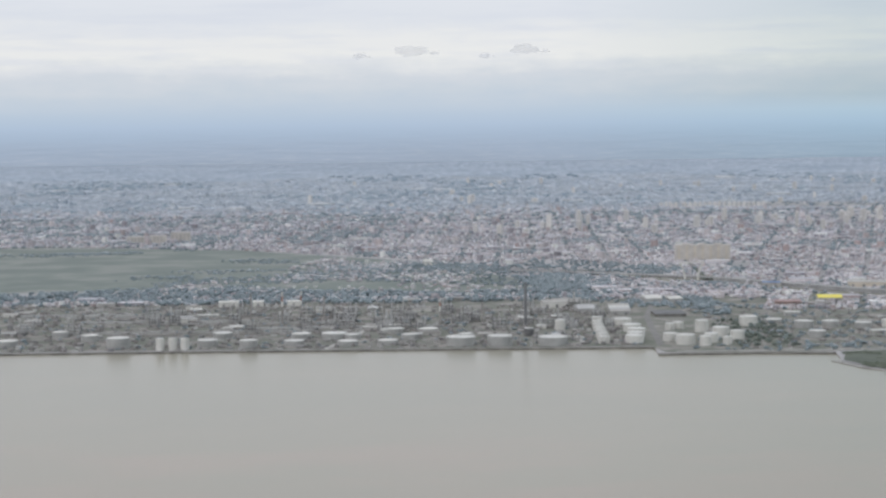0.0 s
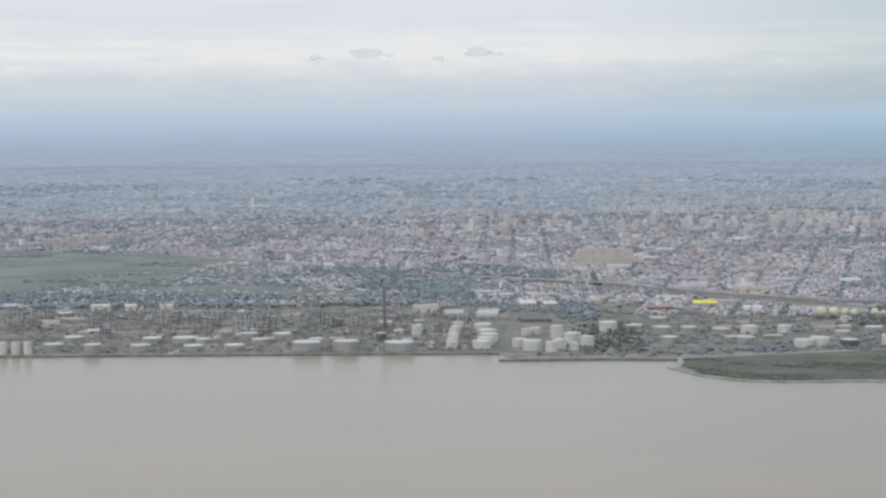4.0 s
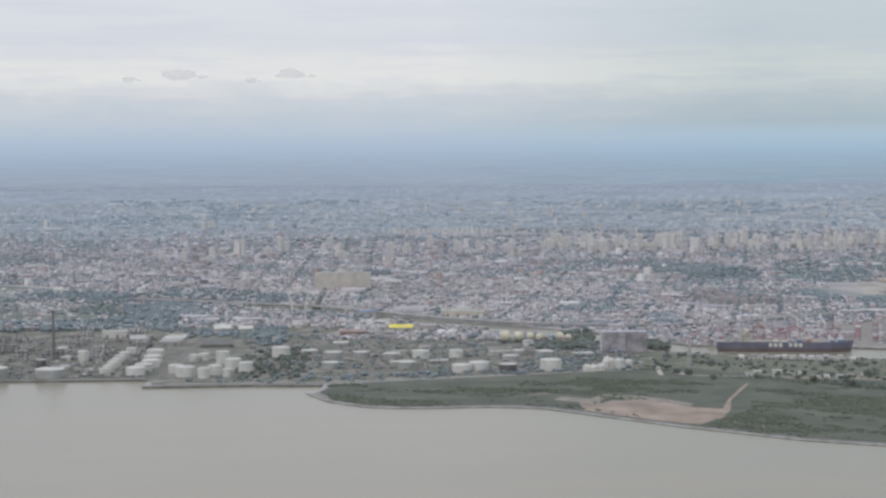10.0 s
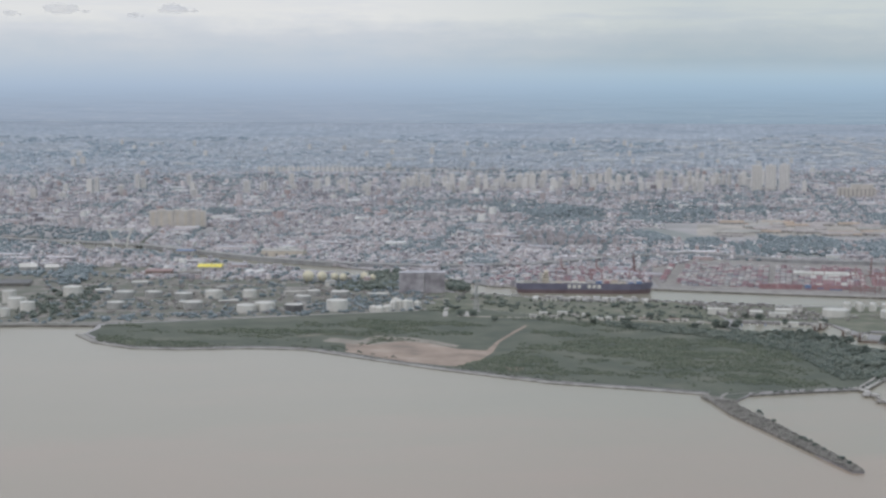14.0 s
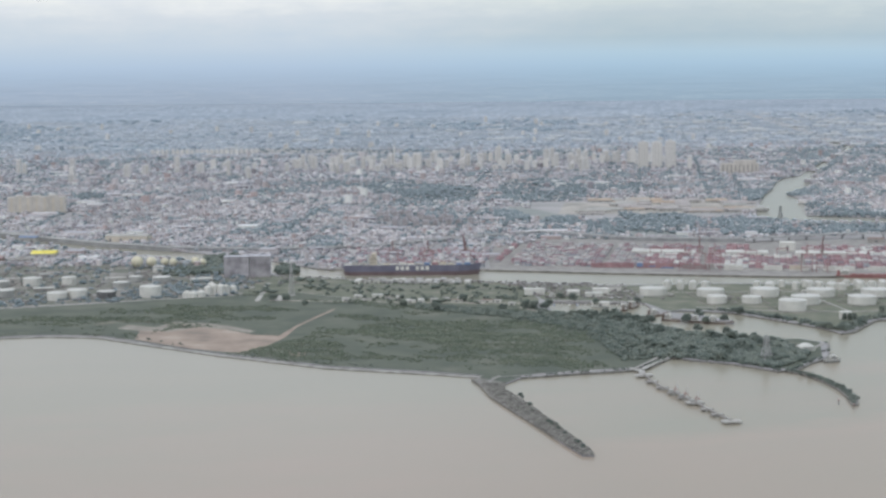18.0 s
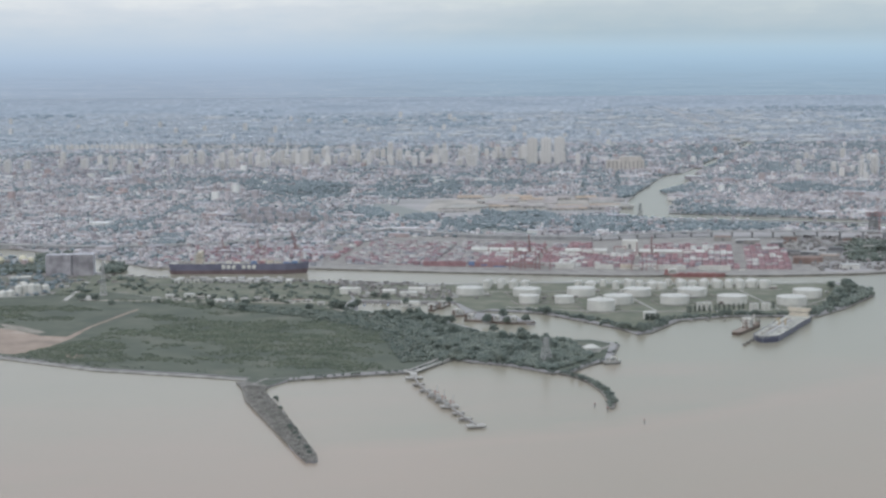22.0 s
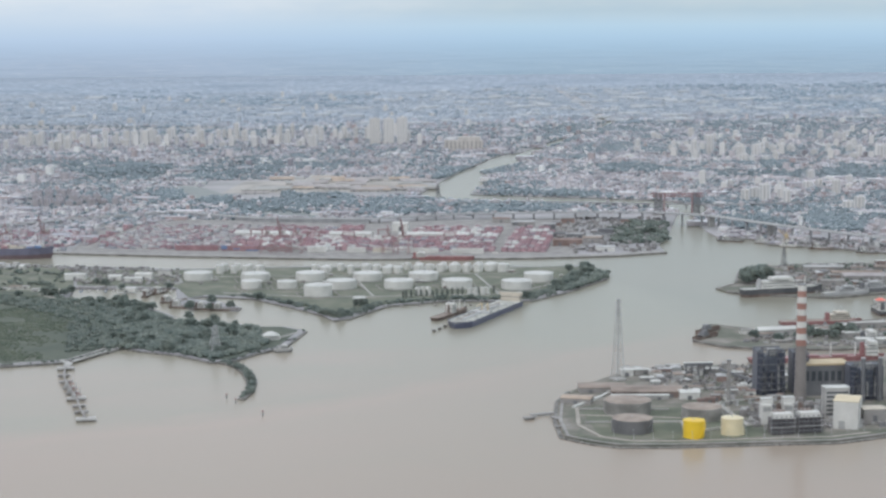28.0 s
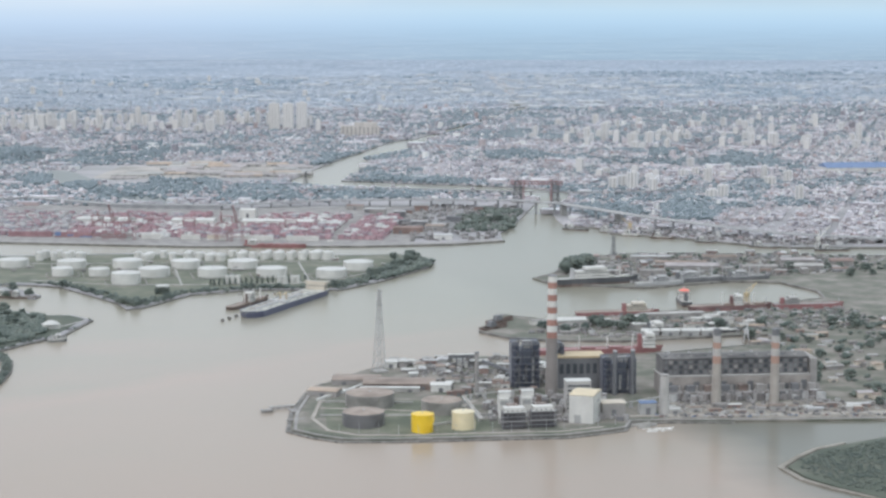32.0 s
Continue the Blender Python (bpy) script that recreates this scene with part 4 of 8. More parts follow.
def grove(name, outline, count, size, label, material=LEAF_FAR):
    """Trees that stand so thick that nobody could count them."""
    xs, ys = [p[0] for p in outline], [p[1] for p in outline]
    x, y = rng.uniform(min(xs), max(xs), count * 4), rng.uniform(min(ys), max(ys), count * 4)
    ok = inside(x, y, outline)
    x, y = x[ok][:count], y[ok][:count]
    # each tree is a handful of uneven clumps
    per = 5
    x, y = np.repeat(x, per), np.repeat(y, per)
    r = np.repeat(rng.uniform(size * 0.6, size * 1.35, len(x) // per), per)
    q = len(x)
    dx, dy, dz = rng.normal(0, 0.55, q) * r, rng.normal(0, 0.55, q) * r, rng.uniform(0.3, 1.0, q) * r
    s = r * rng.uniform(0.45, 0.9, q)
    v, f = clumps_to_mesh(x + dx, y + dy, GL + dz, s, s, s * 0.75, rng)
    return heap(name, v, f, material, label, "trees")


# town groves in the hazed leaf colour
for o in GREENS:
    grove("wooded_blocks", o, 150, 5.0, "wooded block between the houses, leaves paled for haze")
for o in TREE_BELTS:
    grove("tree_belt", o, 230, 6.0, "belt of tall trees through the town, teal with painted haze")
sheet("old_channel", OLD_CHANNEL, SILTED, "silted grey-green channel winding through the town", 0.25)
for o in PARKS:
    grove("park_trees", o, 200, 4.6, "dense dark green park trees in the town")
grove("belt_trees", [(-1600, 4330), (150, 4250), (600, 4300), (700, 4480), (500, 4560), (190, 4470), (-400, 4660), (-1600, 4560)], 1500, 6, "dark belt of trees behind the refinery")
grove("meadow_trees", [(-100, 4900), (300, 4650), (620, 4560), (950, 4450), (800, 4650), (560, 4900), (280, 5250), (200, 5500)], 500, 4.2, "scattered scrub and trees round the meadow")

# ---- tower blocks ----
def tower(w, d, h):
    """A block of flats with window bays, balconies and a lift house on the roof."""
    t = thing("tower_block", 0, 0, 0, 0, "pale rendered high-rise block of flats", "apartment building", "towers over the town")
    face = part("wall", box(B(), 0, 0, 0, w, d, h), TOWER, t)
    bays = 2 if w < 24 else 3
    for i in range(bays):
        x = (i + 0.5) / bays * w - w / 2
        part("window_bay", box(B(), x, -d / 2 - 0.1, 3, w / bays * 0.42, 0.5, h - 6), PALE_CONCRETE if i % 2 else STEEL, face)
    part("lift_house", box(B(), w * 0.1, 0, h, w * 0.4, d * 0.5, 4.5), TOWER, t)
    return t


rng2 = random.Random(11)
protos = [tower(*s) for s in ((20, 18, 44), (26, 18, 55), (17, 17, 62), (30, 16, 38), (22, 20, 70))]
spots = []
for i in range(104):  # the long row behind the docks
    u = i / 103
    spots.append((1880 + 1500 * u + rng2.uniform(-60, 60), 7150 - 150 * u + rng2.uniform(-330, 330)))
for i in range(26):  # thinner row to the west
    spots.append((rng2.uniform(350, 1850), rng2.uniform(6600, 7300)))
for i in range(58):  # over the east bank
    spots.append((rng2.uniform(4000, 5500), rng2.uniform(5400, 7000)))
for i in range(16):
    spots.append((rng2.uniform(3700, 4250), rng2.uniform(4350, 5000)))
for i in range(40):
    spots.append((rng2.uniform(-400, 4200), rng2.uniform(8600, 11500)))
for i in range(34):  # thick over the middle of the east bank
    spots.append((rng2.uniform(4030, 4800), rng2.uniform(5550, 6350)))
for i, (x, y) in enumerate(spots):
    p = protos[i % 5] if i < 130 else protos[(0, 3, 0, 1, 3)[i % 5]]
    o = copy_thing(p, at(x, y, GL, rng2.choice((-16, -14, 74)) if x < 3500 else rng2.choice((-30, 60))))
    o.scale = (rng2.uniform(0.75, 1.1), 1, rng2.uniform(0.5, 0.98) if i < 130 else rng2.uniform(0.4, 0.85))
for q, (x, y) in zip(protos, ((2050, 6900), (2300, 7050), (2560, 7250), (1500, 7000), (2850, 7000))):
    q.matrix_basis = at(x, y, GL, -16)

# ---- a few small grey clouds under the cloud bank ----
PUFF = bpy.data.materials.new("thin_grey_cloud")
PUFF.use_nodes = True
n = Nodes(PUFF.node_tree)
thin_air = n.add("ShaderNodeMixShader")
n.put(thin_air.inputs[0], n.ramp(n.noise(n.add("ShaderNodeNewGeometry").outputs["Position"], 0.03, 3, 0.5), [(0.3, (0.08,) * 3), (0.7, (0.17,) * 3)]))
n.link(n.add("ShaderNodeBsdfTransparent").outputs[0], thin_air.inputs[1])
vapour, glow_through = n.add("ShaderNodeBsdfDiffuse"), n.add("ShaderNodeBsdfTranslucent")
vapour.inputs[0].default_value = glow_through.inputs[0].default_value = (0.62, 0.64, 0.72, 1)
both = n.add("ShaderNodeMixShader")
both.inputs[0].default_value = 0.5
n.link(vapour.outputs[0], both.inputs[1])
n.link(glow_through.outputs[0], both.inputs[2])
n.link(both.outputs[0], thin_air.inputs[2])
n.link(thin_air.outputs[0], n.add("ShaderNodeOutputMaterial").inputs[0])
for x, y, z, wide, tall in ((239, 11400, 830, 150, 42), (920, 11000, 822, 130, 36), (-75, 11600, 812, 62, 24), (690, 11100, 790, 52, 20)):
    puff = thing("small_cloud", x, y, z, 0, "small thin grey-violet cloud under the bright overcast", "cloud", kind="structure")
    for part_x, part_z, size in ((0.1, 0.0, 1.0), (1.5, -0.2, 0.3)):
        bm = B()
        bmesh.ops.create_uvsphere(bm, u_segments=28, v_segments=16, radius=1.0)
        for v in bm.verts:
            a = math.atan2(v.co.z, v.co.x)
            w = 1 + 0.12 * math.sin(3 * a + x) + 0.08 * math.sin(7 * a + y) + 0.05 * math.sin(13 * a + 2 * x)
            flat = 0.55 if v.co.z < 0 else 1.0  # a flatter base
            v.co = (wide * (part_x + v.co.x * size * w) * 0.7, wide * 0.5 * v.co.y * size, tall * (part_z + v.co.z * size * w * flat))
        part("veil", bm, PUFF, puff, smooth=True)

# ---- roads, banks and quays ----
def ribbon(points, width, z0, z1):
    """A band of constant width along a line of points."""
    bm, n = B(), len(points)
    rows = []
    for i, p in enumerate(points):
        a, b = Vector(points[max(i - 1, 0)][:2]), Vector(points[min(i + 1, n - 1)][:2])
        w = (b - a).normalized()
        s = Vector((-w.y, w.x)) * width / 2
        dz = p[2] if len(p) > 2 else 0
        rows.append([bm.verts.new((p[0] + s.x * q, p[1] + s.y * q, z + dz)) for q, z in ((1, z0), (-1, z0), (-1, z1), (1, z1))])
    for a, b in zip(rows, rows[1:]):
        for i in range(4):
            bm.faces.new((a[i], a[(i + 1) % 4], b[(i + 1) % 4], b[i]))
    bm.faces.new(rows[0][::-1])
    bm.faces.new(rows[-1])
    return bm


def strip(name, points, width, material, label, lift=0.5, category="road", base=None):
    return solid(name, ribbon(points, width, GL - 0.6 if base is None else base, GL + lift), material, label, category, "structure")


strip("shore_stones", [(822, 3186), *[(x - 2, y - 4) for x, y in SHORE_CAPE[1:]], (1736, 2476)], 20, BEACH, "pale band of shore stones along the headland", -1.2, "shore", -2)
strip("shore_stones_islet", [(2990, 1462), (2945, 1541), (2932, 1576), (2931, 1624), (2962, 1656), (2996, 1685), (3037, 1702)], 6, EARTH, "stony edge of the islet", -0.9, "shore", -2)
strip("shore_rocks", [(1736, 2476), *SHORE_EAST[:5]], 6, ROCK, "dark rocks along the headland shore", -0.2, "shore", -2)
strip("mole_rocks", [(1722, 2460), (1726, 2420), (1724, 2330), (1735, 2215), (1752, 2040), (1760, 1972)], 13, ROCK, "dark rock armour along the mole", 0.5, "mole", -2)
strip("slipway_road", [(1477, 3325), (1516, 3583)], 9, PALE_CONCRETE, "short pale concrete road over the dock meadow", 1.1, "road")
strip("mole_path", [(1760, 2478), (1738, 2440), (1738, 2380), (1744, 2250), (1752, 2110), (1760, 1995)], 3.5, CONCRETE, "grey worn path along the mole", 0.5, "path")
strip("shore_path", [(1745, 2465), (1788, 2474), (1866, 2484), (1956, 2494)], 3, CONCRETE, "grey track along the shore", 0.5, "path")
strip("headland_path", [(1191, 3096), (1235, 3124), (1297, 3099), (1344, 3052)], 5, SAND, "faint sandy path over the headland", 0.35, "path")
strip("creek_road", [(1926, 3135), (1970, 3044), (2026, 2954), (2098, 2862), (2138, 2806), (2190, 2742)], 7, GRAVEL, "pale road along the creek", 0.5)
sheet("gravel_lot", [(1506, 3325), (1523, 3321), (1530, 3394), (1512, 3398)], PALE_CONCRETE, "small pale gravel lot", 0.4)
strip("service_road", [(1488, 3390), (1503, 3480), (1512, 3570)], 9, PALE_CONCRETE, "short pale concrete road", 0.6)
strip("back_road", [(1500, 3330), (1720, 3255), (1850, 3215), (1975, 3180)], 8, GRAVEL, "pale road behind the headland", 0.6)
strip("dock_road", [(1560, 3560), (1800, 3440), (1960, 3390), (2080, 3330), (2170, 3300)], 7, ASPHALT, "narrow dock road", 0.55)
strip("inner_quay", [(1990, 3205), (2083, 3168), (2150, 3150)], 12, DARK_CONCRETE, "quay of the small craft basin", 0.9, "quay", -2)
strip("refinery_quay", [(-2000, 3476), (-555, 3449), (-234, 3438), (194, 3419), (528, 3399)], 12, DARK_CONCRETE, "dark stained river wall of the refinery", 0.6, "quay", -2)
strip("refinery_breakwater", [(522, 3302), (713, 3300), (847, 3281)], 14, DARK_CONCRETE, "dark river wall with a footway", 0.7, "quay", -2)
strip("refinery_road", [(545, 3420), (562, 3600), (590, 3900), (640, 4150), (700, 4380)], 13, ASPHALT, "straight refinery road between tanks", 0.6)
strip("refinery_side_road", [(-98, 3440), (-60, 3560), (-30, 3680), (-20, 3800)], 11, PALE_CONCRETE, "pale refinery side road", 0.6)
strip("shore_road", [(560, 3330), (850, 3318), (1100, 3352), (1440, 3412)], 7, PALE_CONCRETE, "long straight pipe road", 0.6)
strip("terminal_quay", [(1640, 3815), (1760, 3752), (1975, 3718), (2219, 3600), (2535, 3467), (2863, 3396), (3030, 3388), (3135, 3414)], 26, CONCRETE, "concrete quay of the container terminal", 0.8, "quay", -2)
strip("terminal_quay_face", [(1975, 3703), (2219, 3586), (2535, 3453), (2863, 3381), (3030, 3373), (3142, 3400)], 4, DARK_CONCRETE, "dark tide-stained quay face", 0.6, "quay", -2)
strip("tank_island_bank", [(2205, 3040), (2275, 2993), (2318, 2896), (2358, 2797), (2368, 2738), (2390, 2749), (2474, 2861), (2576, 2888), (2713, 2855), (2794, 2930), (2912, 3073)], 5, ROCK, "dark stony bank of the tank island", -0.4, "bank", -2)
strip("goods_yard_ground", [(2470, 5120), (2680, 5060), (2960, 5090)], 380, DUSTY, "wide grey empty goods yard", 0.3, "yard")
strip("east_quay", [(3337, 3608), (3397, 3557), (3389, 3466), (3496, 3364), (3564, 3266), (3650, 3176), (3825, 3138), (4600, 3080)], 12, DARK_CONCRETE, "dark quay of the east bank", 0.7, "quay", -2)
strip("plant_quay", [(3500, 1722), (3131, 1795), (3039, 1812), (2965, 1827), (2893, 1844), (2853, 1848), (2837, 1820), (2803, 1810), (2762, 1801), (2702, 1810), (2583, 1825), (2530, 1839), (2508, 1861), (2488, 1891), (2503, 1972), (2535, 2073)], 3.5, CONCRETE, "weathered concrete quay wall of the power station", 0.7, "quay", -2)
strip("plant_rubble", [(2965, 1821), (2893, 1838), (2851, 1842), (2835, 1812), (2803, 1803), (2762, 1794), (2702, 1803), (2583, 1818), (2526, 1832), (2501, 1857), (2480, 1891), (2496, 1972), (2528, 2073), (2560, 2132)], 5, ROCK, "dark rubble at the foot of the quay wall", -1.3, "quay", -2)
strip("plant_verge", [(2835, 1830), (2803, 1822), (2762, 1812), (2702, 1820), (2583, 1832), (2537, 1846), (2514, 1868), (2497, 1893)], 8, LAWN, "grass verge behind the quay wall", 0.35, "verge")
strip("basin_quay", BASINS, 5, DARK_CONCRETE, "dark tide-stained quay round the repair basins", 0.6, "quay", -2)
strip("yard_quay", YARDS[:8], 6, DARK_CONCRETE, "dark quay round the dock mole", 0.6, "quay", -2)
strip("point_bank", SHORE_EAST[1:-1], 7, ROCK, "dark stony bank under the trees", -0.8, "bank", -2)
strip("creek_bank", CREEK[:9], 5, ROCK, "dark muddy bank of the creek", -0.8, "bank", -2)
strip("plant_road", [(2815, 1826), (2762, 1816), (2702, 1825), (2600, 1836), (2548, 1850), (2522, 1878), (2515, 1940), (2540, 2030), (2580, 2090)], 4.5, GRAVEL, "pale perimeter road of the power station", 0.5)
strip("plant_road_inner", [(2530, 1990), (2600, 1965), (2640, 1945), (2690, 1960), (2715, 1990)], 5, GRAVEL, "pale road between the oil tanks", 0.5)
strip("plant_road_back", [(2860, 1870), (2960, 1850), (3060, 1835), (3300, 1800)], 9, GRAVEL, "road along the turbine hall", 0.5)
sheet("plant_lawn", [(2522, 1885), (2550, 1858), (2600, 1844), (2690, 1832), (2700, 1850), (2690, 1990), (2600, 2020), (2540, 2015)], LAWN, "grass inside the tank bunds", 0.25)
sheet("dock_green", [(3470, 2600), (3900, 2560), (4000, 2780), (3480, 2840), (3460, 2700)], DOCKLAND, "worn brown-green yard behind the basin", 0.25)
sheet("dock_scrub", [(3115, 1820), (3500, 1760), (4200, 1700), (4300, 2350), (3300, 2420), (3200, 2200), (3140, 2000)], DOCKLAND, "scrubby ground beside the power station", 0.2)

sheet("station_apron", [(2893, 1848), (3130, 1800), (3240, 1782), (3240, 1862), (2908, 1928)], EARTH, "trodden brown earth before the turbine hall", 0.3)


def viaduct(name, points, width, label, pier_every=45.0, thick=1.5):
    """An elevated road: deck, two parapets and its piers; points carry their height."""
    t = thing(name, 0, 0, 0, 0, label, "viaduct")
    flat = [(x, y, z) for x, y, z in points]
    part("deck", ribbon(flat, width, -thick, 0), VIADUCT, t)
    part("roadway", ribbon(flat, width * 0.82, 0, 0.12), WORN_ROAD, t)
    for q in (1, -1):
        side = []
        for i, p in enumerate(points):
            a, b = Vector(points[max(i - 1, 0)][:2]), Vector(points[min(i + 1, len(points) - 1)][:2])
            w = (b - a).normalized()
            side.append((p[0] - w.y * q * width * 0.48, p[1] + w.x * q * width * 0.48, p[2]))
        part("parapet", ribbon(side, 0.6, 0, 1.1), VIADUCT, t)
    for a, b in zip(points, points[1:]):
        a, b = Vector(a), Vector(b)
        k = max(1, int((b - a).length // pier_every))
        for i in range(k):
            p = a.lerp(b, (i + 0.5) / k)
            if p.z > 6:
                part("pier", box(B(), p.x, p.y, -1, 4, 4, p.z - thick + 1), VIADUCT, t)
    return t


MOTORWAY = [(380, 5060, 9), (560, 4960, 9), (900, 4735, 10), (1010, 4590, 10), (1180, 4390, 10), (1330, 4255, 10), (1560, 4160, 10), (1800, 4180, 9), (2050, 4330, 9), (2250, 4400, 10), (2430, 4190, 11), (2670, 4090, 12), (2900, 4130, 14), (3120, 4040, 20), (3300, 3930, 26), (3386, 3790, 29), (3457, 3560, 29), (3549, 3395, 25), (3666, 3270, 18), (3832, 3195, 13), (4200, 3130, 11), (4800, 3100, 10)]
viaduct("motorway_viaduct", MOTORWAY, 24, "long grey concrete motorway viaduct over town and river")
solid("motorway_bank", ribbon([(x, y, z) for x, y, z in MOTORWAY[2:12]], 20, -9.5, -1.6), VIADUCT, "walled bank that carries the motorway through the works", "bank", "structure")
viaduct("railway_viaduct", [(2560, 4500, 8), (2800, 4470, 8), (3050, 4430, 9), (3250, 4360, 10), (3420, 4240, 12), (3600, 4200, 10), (3900, 4230, 8)], 12, "low grey railway viaduct beside the river")
strip("hollow_road", [(2060, 5000), (2180, 4700), (2280, 4520), (2420, 4330)], 40, ASPHALT, "broad curving approach road", 0.5)
for i, (a, b) in enumerate((((3800, 3420), (4420, 4430)), ((3935, 3440), (4560, 4470)), ((3560, 3760), (4250, 4900)))):
    strip("avenue", [a, b], 20, ASPHALT, "straight tree-lined avenue through the town", 0.5)

# river bridge: two steel lift towers with a red truss between them
bridge = thing("transporter_bridge", 0, 0, 0, 0, "old steel transporter bridge with red truss and grey towers", "bridge")
for x, y in ((3362, 4075), (3446, 4050)):
    tw = B()
    for dx, dy in ((-9, -6), (9, -6), (9, 6), (-9, 6)):
        beam(tw, (x + dx, y + dy, 0), (x + dx * 0.75, y + dy * 0.75, 54), 1.0)
    for z in (10, 22, 34, 46):
        for s in (-6, 6):
            beam(tw, (x - 8, y + s, z), (x + 8, y + s, z), 0.7)
            beam(tw, (x - 8, y + s, z), (x + 8, y + s, z + 11), 0.5)
            beam(tw, (x + 8, y + s, z), (x - 8, y + s, z + 11), 0.5)
    part("tower", tw, DARKSTEEL, bridge)
    part("tower_foot", box(B(), x, y, -2, 26, 18, 8), CONCRETE, bridge)
    part("red_leg", box(B(), x + (12 if x < 3400 else -12), y - 8, 4, 3, 3, 48), CRANE_RED, bridge)
tr = B()
for z in (47, 54):
    for s in (-5, 5):
        beam(tr, (3345, 4080 + s, z), (3463, 4045 + s, z), 0.9)
for i in range(16):
    u = i / 16
    x0, y0, x1 = 3345 + 118 * u, 4080 - 35 * u, 3345 + 118 * (u + 1 / 16)
    for s in (-5, 5):
        beam(tr, (x0, y0 + s, 47 if i % 2 else 54), (x1, y0 - 2.2 + s, 54 if i % 2 else 47), 0.6)
part("truss", tr, CRANE_RED, bridge, "dull red steel truss")
for x, y in ((3388, 3798), (3452, 3612)):
    solid("bridge_pier", box(B(), x, y, -2, 13, 13, 29), PALE_CONCRETE, "massive concrete bridge pier standing in the river", "bridge pier", group="river piers")
w = thing("canal_bridge_arms", 0, 0, 0, 0, "white curved steel arms of a bascule bridge", "bridge")
for x, s in ((817, -1), (851, 1)):
    arm = B()
    rings = [[arm.verts.new((x + s * 14 * (i / 6) ** 2 + a, 4725 + b, 3 + 8 * i)) for a, b in ((-2.2, -2), (2.2, -2), (2.2, 2), (-2.2, 2))] for i in range(7)]
    for lo, hi in zip(rings, rings[1:]):
        for i in range(4):
            arm.faces.new((lo[i], lo[(i + 1) % 4], hi[(i + 1) % 4], hi[i]))
    arm.faces.new(rings[-1])
    part("arm", arm, WHITE, w)
part("cross_beam", beam(B(), (800, 4725, 49), (868, 4725, 52), 1.8), WHITE, w)


# ---- storage tanks ----
def tank(x, y, r, h, shell=WHITE, top=TANKTOP, label="white steel storage tank with a low conical roof", group="storage tanks", bands=2, dome=0.09):
    """A storage tank: shell, stiffening rings, roof, vent and a stair up its side; y is its near edge."""
    t = thing("storage_tank", x, y + r, GL, 0, label, "tank", group)
    seg = 32 if r > 9 else 20
    wall = part("shell", tube(B(), 0, 0, 0, r, h, seg), shell, t)
    for i in range(bands):
        part("ring", tube(B(), 0, 0, h * (0.45 + 0.5 * i), r + 0.25, 0.7, seg), shell, wall)
    lid = part("roof", cone(B(), 0, 0, h + 0.02, r * 0.985, r * dome, seg), top, t)
    part("vent", tube(B(), 0, 0, h + r * dome - 0.1, 0.7, 1.2, 8), STEEL, lid)
    a0 = -1.9 + (x % 7) * 0.25
    st = ribbon([((r + 0.8) * math.cos(a0 + i * h / r * 0.14), (r + 0.8) * math.sin(a0 + i * h / r * 0.14), h * i / 8) for i in range(9)], 0.9, -0.3, 0.4)
    part("stair", st, shell, wall)
    return t


ISLAND_WIDE = [(2204, 3227, 25, 13), (2302, 3189, 25, 13), (2284, 3103, 18, 13), (2344, 3089, 17, 12), (2398, 3166, 26, 14), (2435, 3054, 26, 14), (2497, 3143, 25, 13), (2531, 3031, 25, 14), (2594, 3120, 26, 13), (2629, 3008, 26, 14), (2726, 2972, 26, 14), (2788, 3053, 26, 14), (2432, 2877, 10, 12), (2383, 2981, 24, 18)]
for x, y, r, h in ISLAND_WIDE:
    tank(x, y, r, h, dome=0.05 if r > 24.5 else 0.12)
for x, y in ((2628, 2929), (2637, 2930), (2650, 2930), (2658, 2931), (2545, 2960), (2554, 2962), (2563, 2960)):
    tank(x, y, 4.2, 13, label="slim white upright tank in a row by the water", group="small tanks", bands=1, dome=0.15)
ISLAND_SLIM = [(2250, 3312, 7, 15), (2275, 3306, 6, 14), (2297, 3301, 7, 14), (2321, 3296, 8, 14), (2436, 3261, 9, 12), (2482, 3250, 6, 14), (2508, 3244, 7, 15), (2528, 3247, 6, 14), (2547, 3232, 9, 12), (2566, 3230, 9, 12), (2605, 3236, 8, 13), (2625, 3231, 7, 14), (2646, 3226, 8, 14), (2671, 3221, 10, 14), (2691, 3216, 7, 14), (2712, 3211, 8, 14), (2736, 3213, 11, 13), (2757, 3200, 10, 14)]
for i, (x, y, r, h) in enumerate(ISLAND_SLIM):
    tank(x, y, r, h, label="slim white upright tank in a close row", group="slim tanks", bands=1, dome=0.2)
    if i % 2 == 0:
        tank(x + 9, y + 24, r * 0.8, h * 0.95, label="slim white upright tank in a close row", group="slim tanks", bands=1, dome=0.2)
    if i % 3:
        tank(x - 12, y + 42, 6, h * 0.9, label="slim white upright tank in a close row", group="slim tanks", bands=1, dome=0.2)
